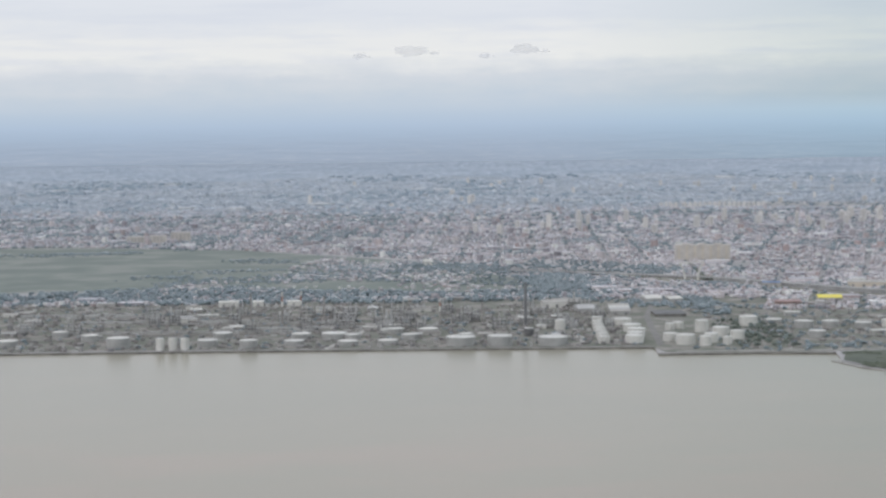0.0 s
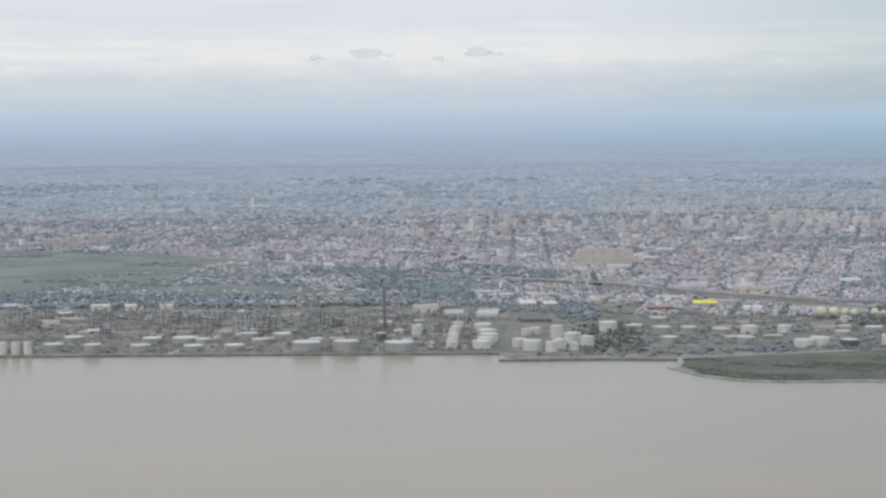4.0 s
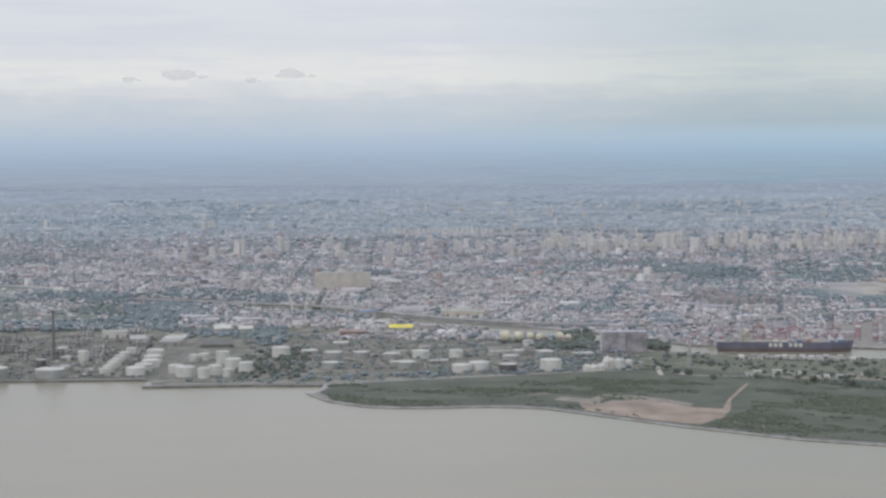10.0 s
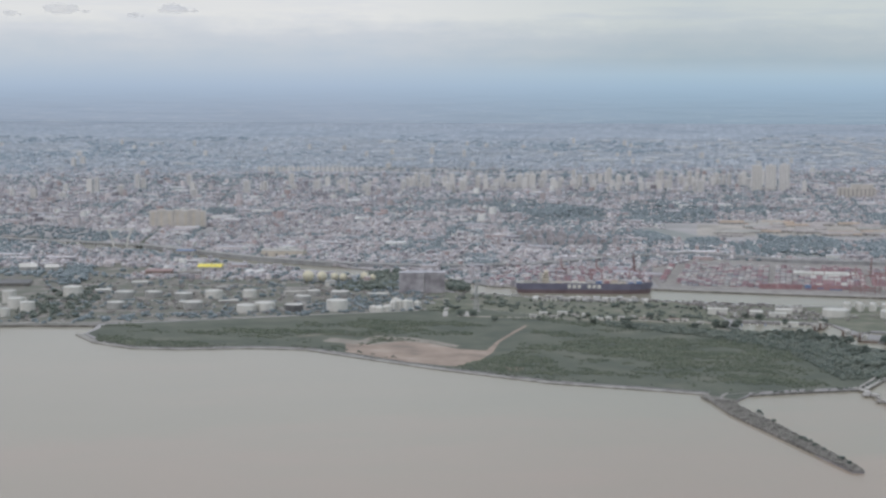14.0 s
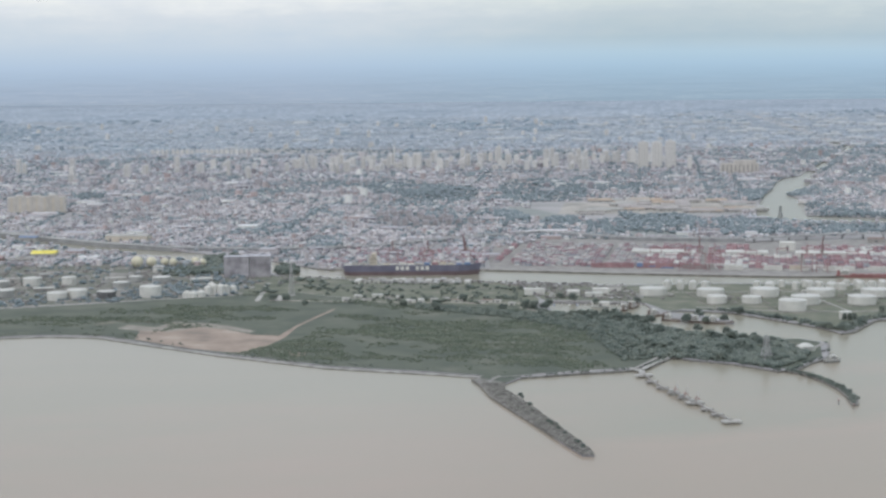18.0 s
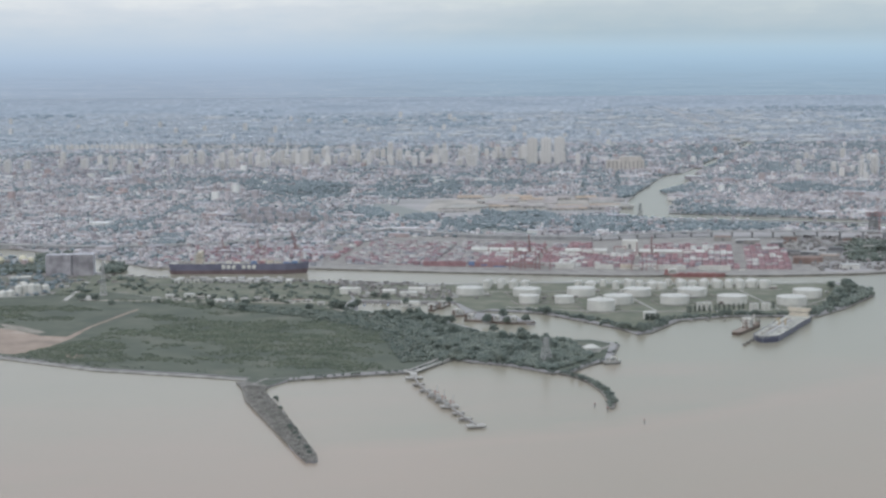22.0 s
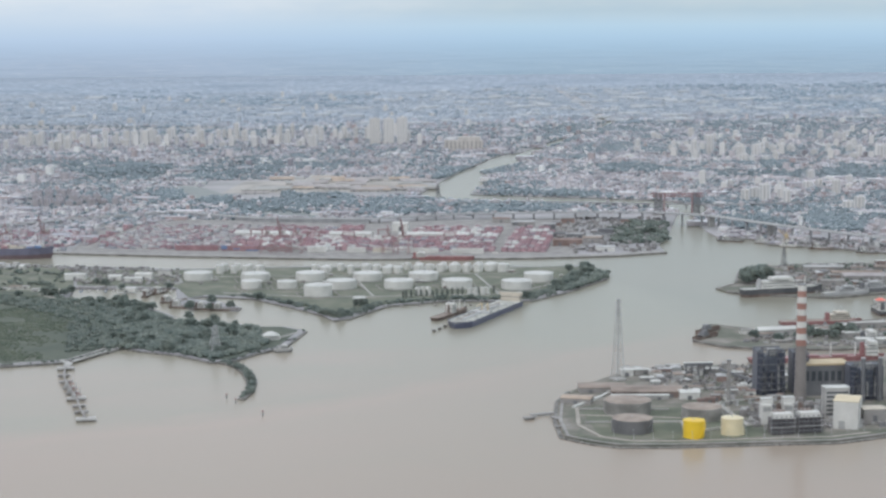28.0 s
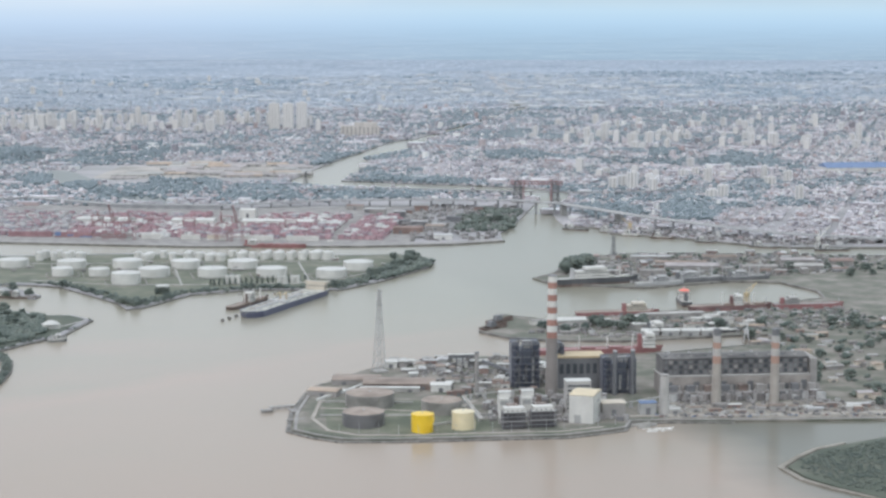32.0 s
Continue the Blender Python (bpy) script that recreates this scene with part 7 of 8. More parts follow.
# ---- lattice pylons ----
def pylon(x, y, h, w, label, base=0.0, tag="river_pylon"):
    """A four-legged lattice tower with cross arms."""
    t = thing(tag, x, y, GL, 20, label, "pylon", "pylons")
    one, two = (DARKSTEEL, DARKSTEEL) if tag == "signal_tower" else (STEEL, GREYTANK)
    half = lambda z: w / 2 * (1 - 0.86 * z / h)
    for sx, sy in ((-1, -1), (1, -1), (1, 1), (-1, 1)):
        part("leg", beam(B(), (sx * w / 2, sy * w / 2, 0), (sx * half(h), sy * half(h), h), 0.27), one, t)
    n = 9
    for k in range(n):
        z0, z1 = h * k / n, h * (k + 1) / n
        a, b = half(z0), half(z1)
        lat = B()
        for p, q in (((-1, -1), (1, -1)), ((1, -1), (1, 1)), ((1, 1), (-1, 1)), ((-1, 1), (-1, -1))):
            beam(lat, (p[0] * a, p[1] * a, z0), (q[0] * b, q[1] * b, z1), 0.13)
            beam(lat, (q[0] * a, q[1] * a, z0), (p[0] * b, p[1] * b, z1), 0.13)
            beam(lat, (p[0] * b, p[1] * b, z1), (q[0] * b, q[1] * b, z1), 0.13)
        part("lattice", lat, two if k % 2 else one, t)
    for z in (0.8, 0.88, 0.96):
        part("cross_arm", beam(beam(B(), (-w * 0.45, 0, h * z), (w * 0.45, 0, h * z), 0.3), (0, 0, h * z + 3), (w * 0.45, 0, h * z), 0.15), one, t)
    part("footing", box(B(), 0, 0, 0, w + 4, w + 4, 2.0 + base), PALE_CONCRETE, t)
    return t


pylon(2640, 2180, 104, 12.5, "tall grey lattice power pylon at the river's edge")
pylon(2163, 2520, 36, 15, "lattice power pylon rising from the trees")
pylon(1545, 3385, 64, 9, "slim lattice pylon behind the headland")
pylon(3274, 3130, 38, 9, "dark lattice signal tower on the mole", tag="signal_tower")
pylon(2950, 4625, 36, 12, "lattice tower by the river bend", tag="signal_tower")

clutter("station_clutter", [(2660, 2100), (2840, 2060), (2860, 2220), (2700, 2235)], 330, 2, 8, 4, GEAR, "vans, tanks and gear around the station workshops")
clutter("quay_clutter", [(2890, 1850), (3120, 1805), (3240, 1790), (3240, 1830), (3110, 1900), (2910, 1935)], 330, 1.5, 6, 2.5, GEAR, "vehicles, crates and small plant before the hall")
clutter("boiler_clutter", [(2930, 1925), (3110, 1900), (3110, 1925), (2930, 1950)], 200, 3, 9, 8, GEAR, "grimy ducts and fans along the hall")
clutter("turbine_clutter", [(2700, 1860), (2850, 1850), (2870, 1990), (2720, 1990)], 260, 3, 9, 6, GEAR, "ducts, tanks and stores between the boilers")

# pipe bridges, lamp posts, fences and tank gear of the station
for a, b, z in (((2690, 1870), (2700, 1990), 5.5), ((2700, 1990), (2790, 2010), 6.5), ((2640, 1935), (2700, 1950), 3), ((2850, 1900), (2935, 1935), 7), ((2630, 1870), (2660, 1880), 2.5)):
    t = thing("pipe_bridge", 0, 0, GL, 0, "steel pipe bridge on trestles between boilers and tanks", "pipe bridge", "station pipe bridges")
    for k in (-1.4, 0, 1.4):
        part("pipe", beam(B(), (a[0] + k, a[1], z), (b[0] + k, b[1], z), 0.5), TANKTOP if k else RUST, t)
    for k in range(5):
        u = (k + 0.5) / 5
        part("trestle", box(B(), a[0] + (b[0] - a[0]) * u, a[1] + (b[1] - a[1]) * u, 0, 3.6, 0.8, z), STEEL, t)


def lamp_post():
    t = thing("lamp_post", 0, 0, 0, 0, "grey lamp post on the station quay", "lamp post", "quay lamps")
    part("pole", tube(B(), 0, 0, 0, 0.25, 11, 6, 0.15), STEEL, t)
    part("arm", beam(B(), (0, 0, 11), (2, 0, 11.4), 0.12), STEEL, t)
    part("lantern", box(B(), 2.2, 0, 11.2, 1.2, 0.5, 0.35), GREYTANK, t)
    return t


lamp = lamp_post()
for i in range(16):
    copy_thing(lamp, at(2530 + i * 20, 1845 - abs(i - 9) * -1.5 - 22 * min(1, i / 4), GL, 90))
lamp.matrix_basis = at(2880, 1852, GL, 90)
t = thing("waste_pond", 2700, 1905, GL, -8, "square concrete settling pond", "pond")
part("rim", box(B(), 0, 0, 0, 30, 20, 1.6), PALE_CONCRETE, t)
part("water_face", box(B(), 0, 0, 1.3, 27, 17, 0.34), DARK_CONCRETE, t)
# ---- headland: mole, oil pier, trees ----
pier = thing("oil_pier", 0, 0, 0, 0, "long low pier of separate concrete platforms joined by walkways", "pier")
PIER = [(1957, 2441), (1954, 2390), (1955, 2345), (1959, 2305), (1962, 2270), (1966, 2235), (1968, 2190), (1970, 2155), (1974, 2112)]
for i, (x, y) in enumerate(PIER):
    big_one = i in (0, 5, 8)
    head = part("platform", box(B(), x, y, 1.6, 23 if big_one else 16, 14 if big_one else 8, 1.8), PALE_CONCRETE if big_one else CONCRETE, pier)
    for k in (-1, 1):
        part("pile", tube(B(), x + 4 * k, y, -2, 1.2, 3.7, 8), DARK_CONCRETE, head)
    if i:
        part("walkway", beam(B(), (*PIER[i - 1], 3.4), (x, y, 3.4), 1.1), CONCRETE, pier)
    if i in (3, 4, 5):
        part("hose_mast", tube(B(), x + 5, y + 2, 3, 0.4, 13, 6), STEEL, head)
        part("pump_house", box(B(), x - 3, y, 3.4, 6, 4, 3.4), GREYTANK, head)
        part("loading_arm", beam(beam(B(), (x + 1, y - 1, 3.4), (x + 1, y - 1, 10), 0.5), (x + 1, y - 1, 10), (x + 6, y - 4, 7), 0.4), HULLRED, head)
trestle = thing("pier_trestle", 0, 0, 0, 0, "concrete trestle with pipes along the shore", "trestle")
part("deck", ribbon([(1966, 2482), (2010, 2545), (2051, 2606)], 6, 2.4, 3.6), PALE_CONCRETE, trestle)
part("pipe_deck", ribbon([(1958, 2490), (2002, 2553), (2043, 2614)], 5, 2.4, 4.2), CONCRETE, trestle)
for k in range(9):
    part("pile", tube(B(), 1966 + 10.6 * k, 2482 + 15.5 * k, -2, 0.9, 4.5, 8), DARK_CONCRETE, trestle)
part("head", ribbon([(1952, 2500), (1962, 2470), (1956, 2445)], 9, 2.2, 3.4), PALE_CONCRETE, trestle)
hut = thing("white_boat_house", 2250, 2592, GL, 8, "white round-roofed boat house on the wooded point", "boat house")
part("wall", box(B(), 0, 0, 0, 24, 16, 7), WHITE, hut)
part("roof", cone(B(), 0, 0, 7, 12.5, 5, 20), TANKTOP, hut)
part("quay", box(B(), 10, -14, -1, 34, 10, 1), CONCRETE, hut)
strip("point_quay", [(2262, 2600), (2300, 2648)], 6, CONCRETE, "small concrete landing on the point", 0.4, "quay", -2)
for x, y in ((2072, 3129), (2090, 3250), (2110, 3275), (2060, 3285), (2150, 3320), (1990, 3300)):
    shed(x, y, r7.uniform(20, 38), r7.uniform(12, 20), r7.uniform(6, 11), -15, r7.choice((WHITE, TANKTOP, CONCRETE)), WHITE, "white harbour building by the small craft basin", group="basin buildings")
for i in range(16):
    shed(1640 + i * 19 + r7.uniform(-6, 6), 3330 - i * 9 + r7.uniform(-30, 30), r7.uniform(10, 24), r7.uniform(8, 14), r7.uniform(3, 6), -16, r7.choice((PALE_CONCRETE, TANKTOP, RUST, CONCRETE)), WHITE, "low hut beside the headland road", group="headland huts")


def tree(seed, h, spread, slim=False):
    """A tree: tapered trunk, limbs, and a crown of many uneven leaf clumps with gaps."""
    g2 = np.random.default_rng(seed)
    t = thing("tree", 0, 0, 0, 0, "dark poplar in a row" if slim else "broad dark green riverside tree", "tree", "poplars" if slim else "riverside trees")
    tr = tube(B(), 0, 0, 0, h * 0.035, h * 0.55, 7, h * 0.015)
    limbs = tr
    for k in range(5):
        a = k * 1.26 + g2.uniform(-0.3, 0.3)
        beam(limbs, (0, 0, h * (0.3 + 0.05 * k)), (spread * 0.6 * math.cos(a), spread * 0.6 * math.sin(a), h * (0.55 + 0.07 * k)), h * 0.012)
    part("trunk", limbs, BARK, t)
    n = 70
    a, rad = g2.uniform(0, 6.283, n), np.sqrt(g2.uniform(0, 1, n)) * spread
    z = h * g2.uniform(0.3 if not slim else 0.1, 0.95, n)
    shrink = np.sqrt(np.clip(1.08 - ((z / h - 0.55) / 0.5) ** 2, 0.08, 1))
    s = g2.uniform(0.16, 0.32, n) * (spread if not slim else spread * 1.7)
    v, f = clumps_to_mesh(rad * shrink * np.cos(a), rad * shrink * np.sin(a), z, s, s, s * 0.8, g2)
    me = bpy.data.meshes.new("crown")
    me.from_pydata((v * K).tolist(), [], f.tolist())
    me.materials.append(LEAF)
    o = new("crown", me)
    o.parent = t
    return t


kinds = [tree(31, 11, 5.5), tree(32, 14, 7.5), tree(33, 8.5, 5.0), tree(34, 12, 6.5), tree(35, 17, 8.0)]
poplar = tree(36, 13, 1.9, True)
r8 = random.Random(8)
put = []
POINT_WOOD = [(2010, 2575), (2060, 2565), (2110, 2525), (2150, 2455), (2215, 2505), (2240, 2560), (2240, 2690), (2160, 2760), (2120, 2800), (2090, 2880), (2060, 2980), (1990, 3040), (2010, 2900), (2040, 2760)]
while len(put) < 70:
    x, y = r8.uniform(1980, 2260), r8.uniform(2440, 3050)
    if inside(np.array([x]), np.array([y]), POINT_WOOD)[0]:
        put.append((x, y, r8.choice((0, 1, 2, 3)), 0))
for i in range(12):  # along the mole and the spit
    u = r8.random()
    put.append((1752 + 8 * u + r8.uniform(-3, 4), 2400 - 410 * u, 2, 1))
for i in range(8):
    u = r8.random()
    put.append((2164 + 23 * math.sin(u * 2.6) + r8.uniform(-3, 3), 2435 - 240 * u, 2, 1))
for i in range(22):  # headland's back edge
    put.append((r8.uniform(1500, 2010), 0, r8.choice((0, 2, 3)), 0))
    x = put[-1][0]
    put[-1] = (x, 3300 - (x - 1500) * 0.36 + r8.uniform(-70, 90), put[-1][2], 0)
for x, y in ((2064, 3130), (2040, 3200), (2025, 3240), (2060, 2990), (2075, 2960), (2085, 2935), (2050, 3010), (2145, 3150), (2200, 2960), (2225, 2900), (2190, 2890), (2160, 2900)):
    put.append((x, y, 1, 0))
for i in range(24):  # the wooded end of the tank island and its bank
    u = r8.random()
    put.append((2790 + 135 * u + r8.uniform(-6, 4), 2950 + 170 * u + r8.uniform(0, 24 + 50 * u), r8.choice((0, 1, 3)), 0))
for x, y in ((2895, 3150), (2905, 3140), (2900, 3165), (2915, 3175), (2885, 3120), (2870, 3165)):
    put.append((x, y, 4, 0))
for i in range(22):
    u = r8.random()
    a, b = TANK_SHORE[1 + int(u * 7)], TANK_SHORE[2 + int(u * 7)]
    w = (u * 7) % 1
    put.append((a[0] + (b[0] - a[0]) * w, a[1] + (b[1] - a[1]) * w + r8.uniform(6, 30), r8.choice((0, 2, 2, 3)), 0))
for i in range(16):  # terminal point
    put.append((r8.uniform(3120, 3230), r8.uniform(3560, 3800), r8.choice((1, 4, 3)), 0))
for x, y in ((3140, 2965), (3152, 2970), (3165, 2985), (3130, 2950), (3172, 3005), (3155, 2995), (3120, 2935), (3180, 2985), (3145, 2945), (3135, 2975), (3160, 3010), (3150, 3020), (3170, 3030), (3125, 2955), (3185, 3020), (3148, 2985), (3160, 2960)):
    put.append((x, y, 4, -1))
for i in range(22):  # basin moles
    put.append((r8.uniform(2915, 3090), r8.uniform(2385, 2450), r8.choice((0, 1, 3)), 0))
for i in range(46):  # scrub east of the station
    x = r8.uniform(3140, 3420)
    put.append((x, r8.uniform(1850, 2420) , r8.choice((0, 1, 3, 4)), 0))
for i in range(14):
    put.append((r8.uniform(3500, 3800), r8.uniform(2790, 3000), r8.choice((1, 3, 4)), 0))
for i in range(6):  # islet
    x = r8.uniform(2975, 3110)
    put.append((x, r8.uniform(1500, 1660 + (x - 2975) * 0.25), 2, 1))
for x, y, kind, low in put:
    o = copy_thing(kinds[kind], at(x, y, GL - 0.3, r8.uniform(0, 360)))
    s = r8.uniform(0.75, 1.2) * (0.55 if low > 0 else 1.35 if low < 0 else 1)
    o.scale = (s * r8.uniform(0.9, 1.15), s * r8.uniform(0.9, 1.15), s)
for i, (k8, x, y) in enumerate(zip(kinds, (2080, 2130, 1990, 2050, 2170), (2700, 2600, 2800, 2850, 2700))):
    k8.matrix_basis = at(x, y, GL - 0.3)
for i in range(26):  # poplar rows before the tanks
    x = 2420 + i * 3 if i < 8 else 2520 + (i - 8) * 9
    y = 2868 + r8.uniform(-4, 4) if i < 8 else 2938 + r8.uniform(-5, 5) + (i - 8) * 0.6
    copy_thing(poplar, at(x, y, GL - 0.2, r8.uniform(0, 360)))
poplar.matrix_basis = at(2515, 2936, GL - 0.2)
# low scrub over the headland and the banks
grove("headland_edge_bushes", [(870, 3110), (930, 3045), (1000, 3022), (1120, 3020), (1220, 2990), (1300, 2890), (1400, 2770), (1545, 2630), (1690, 2545), (1690, 2532), (1540, 2615), (1395, 2756), (1290, 2878), (1210, 2977), (1113, 3006), (995, 3007), (925, 3028), (862, 3095)], 350, 2.0, "dark bushes along the headland's shore", LEAF)
# works and refinery trees also take the leaves paled for haze
grove("works_trees", [(800, 3320), (1100, 3350), (1440, 3420), (1500, 3600), (1440, 3850), (1200, 4150), (1100, 4050), (1420, 3700), (1200, 3480), (820, 3400)], 380, 4.0, "trees and bushes between the tanks and the headland", LEAF_FAR)
grove("refinery_trees", [(-1100, 3480), (-560, 3480), (520, 3430), (530, 3900), (-300, 4300), (-1100, 4300)], 340, 3.6, "scattered trees in the refinery", LEAF_FAR)
grove("islet_scrub", [(2958, 1640), (3030, 1680), (3090, 1700), (3400, 1705), (3450, 1500), (3110, 1430), (2995, 1490), (2952, 1550), (2945, 1610)], 5200, 1.25, "dense low scrub on the islet", LEAF)
grove("mole_bushes", [(2905, 2480), (2960, 2440), (3090, 2380), (3250, 2330), (3440, 2330), (3440, 2480), (3250, 2510), (3050, 2500)], 160, 3.0, "bushes on the dock mole", LEAF)
grove("canal_trees", [(2260, 4480), (2700, 4250), (3150, 4200), (3300, 4120), (3330, 4260), (3000, 4520), (2820, 4640), (2300, 4720)], 800, 5.0, "dark band of trees between terminal and river", LEAF_FAR)
grove("station_scrub", [(3140, 1850), (3500, 1770), (4200, 1720), (4300, 2330), (3400, 2400), (3220, 2250)], 420, 3.5, "scrub and gardens beside the power station", LEAF)
grove("point_wood", POINT_WOOD, 2700, 4.0, "dense dark wood on the river point", LEAF)
grove("headland_wood", [(1960, 2560), (2015, 2570), (2045, 2600), (2060, 2980), (1900, 3100), (1760, 3220), (1740, 3170), (1880, 3020), (1970, 2850)], 1900, 2.6, "dark scrubby wood along the headland's back", LEAF)
grove("dock_meadow_bushes", [(1460, 3430), (1565, 3430), (1705, 3270), (1955, 3150), (1985, 3235), (1985, 3430), (1700, 3560), (1560, 3650)], 170, 3.8, "bushes and small trees over the dock meadow", LEAF)
grove("tank_bank_bushes", [(2200, 3050), (2275, 3005), (2320, 2908), (2360, 2800), (2390, 2765), (2474, 2872), (2576, 2900), (2713, 2868), (2800, 2945), (2915, 3080), (2905, 3110), (2700, 2895), (2570, 2920), (2460, 2895), (2390, 2800), (2330, 2930), (2280, 3025)], 1100, 3.2, "thick bushes on the bank of the tank island", LEAF)
grove("village_trees", [(3130, 1850), (3500, 1790), (4200, 1740), (4300, 2330), (3450, 2420), (3200, 2400), (3150, 2100)], 190, 5.5, "garden trees between the station village houses", LEAF)
grove("mole_trees", [(3180, 2960), (3300, 2860), (3640, 2850), (3800, 2900), (3660, 3040), (3420, 3130), (3300, 3140)], 150, 4.0, "trees between the dock sheds", LEAF)
grove("factory_trees", [(1371, 3742), (1415, 4050), (1480, 4080), (1441, 3761)], 170, 5.5, "dark trees beside the factory blocks", LEAF)
grove("factory_trees", [(1540, 3717), (1560, 3880), (1590, 3880), (1585, 3709)], 60, 5.5, "dark trees beside the factory blocks", LEAF)
grove("sphere_trees", [(1308, 3752), (1334, 3950), (1403, 3960), (1371, 3742)], 80, 4.5, "dark trees round the round tanks", LEAF)
grove("street_end_trees", [(1694, 4447), (1763, 4465), (1721, 4210), (1645, 4184)], 170, 5.5, "dull green trees behind the creek")
grove("works_copse", [(699, 3775), (839, 3855), (809, 3366), (687, 3384)], 150, 4.5, "dark trees and bushes between the works tanks", LEAF)
grove("works_copse", [(733, 4278), (787, 4295), (785, 3917), (721, 3906)], 90, 6.0, "dark trees between the works halls", LEAF_FAR)
grove("meadow_edge_wood", [(377, 4874), (511, 4950), (631, 4718), (608, 4501), (407, 4507)], 420, 5.5, "thick band of dull trees at the meadow's edge")
grove("tank_row_trees", [(560, 3330), (840, 3310), (1100, 3345), (1440, 3415), (1480, 3600), (1300, 3900), (900, 3990), (700, 3980), (720, 3700), (620, 3480)], 320, 3.6, "trees and scrub between the works tanks", LEAF_FAR)



def edge_bushes(name, line2, wide, count, size, label):
    """Bushes in a band along a shore line."""
    a = [(x, y + 1) for x, y in line2]
    return grove(name, a + [(x + wide * 0.2, y + wide) for x, y in line2[::-1]], count, size, label, LEAF)


edge_bushes("tank_shore_bushes", TANK_SHORE[1:11], 7, 420, 2.6, "dark bushes hanging over the tank island bank")
edge_bushes("shore_bushes", SHORE_EAST[:5], 9, 160, 1.8, "dark bushes along the shore path")
edge_bushes("point_shore_bushes", SHORE_EAST[5:12], 12, 220, 2.4, "dark overhanging bushes along the point's shore")
tx, ty = rng.uniform(1715, 1775, 9000), rng.uniform(1960, 2440, 9000)
ok = inside(tx, ty, MOLE)
tx, ty = tx[ok], ty[ok]
r = rng.uniform(0.7, 2.1, len(tx))
v, f = clumps_to_mesh(tx, ty, GL + 0.3 + r * 0.1, r, r, r * 0.6, rng)
heap("mole_boulders", v, f, ROCK, "rough dark boulders heaped along the mole", "rocks")
grove("mole_scrub", [(1724, 2425), (1722, 2330), (1733, 2218), (1747, 2040), (1755, 1972), (1763, 1972), (1765, 1992), (1760, 2112), (1754, 2248), (1743, 2381), (1750, 2420)], 260, 0.8, "low dark scrub over the stony mole", SCRUB)
grove("spit_scrub", [(2158, 2438), (2177, 2400), (2183, 2350), (2182, 2293), (2174, 2238), (2160, 2190), (2165, 2186), (2182, 2232), (2192, 2290), (2194, 2352), (2187, 2406), (2168, 2440)], 260, 1.5, "low dark scrub over the curved spit", LEAF)
for x, y in ((2033, 2975), (2045, 2955), (2062, 2935), (2075, 2925), (2090, 2918), (2008, 3000), (1935, 3125), (1950, 3118), (1966, 3112), (2150, 2808), (2186, 2768), (2056, 2950), (2100, 2905), (2025, 2985)):
    copy_thing(kinds[1 if int(x) % 3 else 4], at(x, y, GL - 0.3, x % 360)).scale = (1, 1, 0.85)
grove("creek_bushes", [(1930, 3118), (1972, 3050), (2028, 2962), (2094, 2905), (2092, 2985), (2055, 3012), (1966, 3068), (1955, 3140)], 260, 2.6, "bushes along the creek road", LEAF)
grove("terminal_point_wood", [(3080, 3560), (3190, 3540), (3230, 3650), (3320, 3880), (3250, 3960), (3150, 3760)], 320, 5.0, "dark wood at the end of the container terminal", LEAF)
grove("island_tip_wood", [(2800, 2945), (2850, 3005), (2912, 3080), (2935, 3145), (2900, 3170), (2860, 3120), (2830, 3040), (2780, 2960)], 420, 4.6, "thick dark wood on the tank island's tip", LEAF)

# ---- tank island gear: bunds, pipe lines, pump houses ----
for i, (x, y, r, h) in enumerate(ISLAND_WIDE):
    if r > 15:
        t = thing("tank_bund", x, y + r, GL, 0, "low earth and concrete bund round a storage tank", "bund", "tank bunds")
        for k in range(4):
            a = k * math.pi / 2
            part("bund_wall", box(B(), (r + 9) * math.cos(a), (r + 9) * math.sin(a), 0, 1.2 if k % 2 == 0 else 2 * r + 19, 2 * r + 19 if k % 2 == 0 else 1.2, 1.4), CONCRETE, t)
for a, b in (((2230, 3070), (2360, 2990)), ((2360, 2990), (2480, 2960)), ((2480, 2960), (2700, 2935)), ((2700, 2935), (2860, 3090)), ((2210, 3280), (2480, 3225)), ((2480, 3225), (2780, 3180)), ((2470, 2965), (2480, 3225)), ((2680, 2940), (2700, 3190)), ((2570, 2950), (2560, 2880))):
    strip("tank_pipe_lane", [a, b], 3.2, PALE_CONCRETE, "pale lane with pipe lines between the tanks", 0.9, "pipes")
r10 = random.Random(10)
for i in range(26):
    shed(r10.uniform(2200, 2860), r10.uniform(3010, 3260), r10.uniform(5, 12), r10.uniform(4, 8), r10.uniform(2.5, 4.5), -12, r10.choice((TANKTOP, CONCRETE, WHITE)), r10.choice((WHITE, CONCRETE, BRICK)), "small pump house among the storage tanks", group="pump houses")
for i in range(10):
    u = i / 9
    t = thing("jetty_head", 2440 + 250 * u, 2845 + 12 * math.sin(u * 5), 0, 0, "small concrete mooring head off the tank island", "jetty", "mooring heads")
    part("cap", box(B(), 0, 0, 1.2, 5, 4, 1.2), CONCRETE, t)
    for k in (-1.5, 1.5):
        part("pile", tube(B(), k, 0, -2, 0.6, 3.4, 8), DARK_CONCRETE, t)
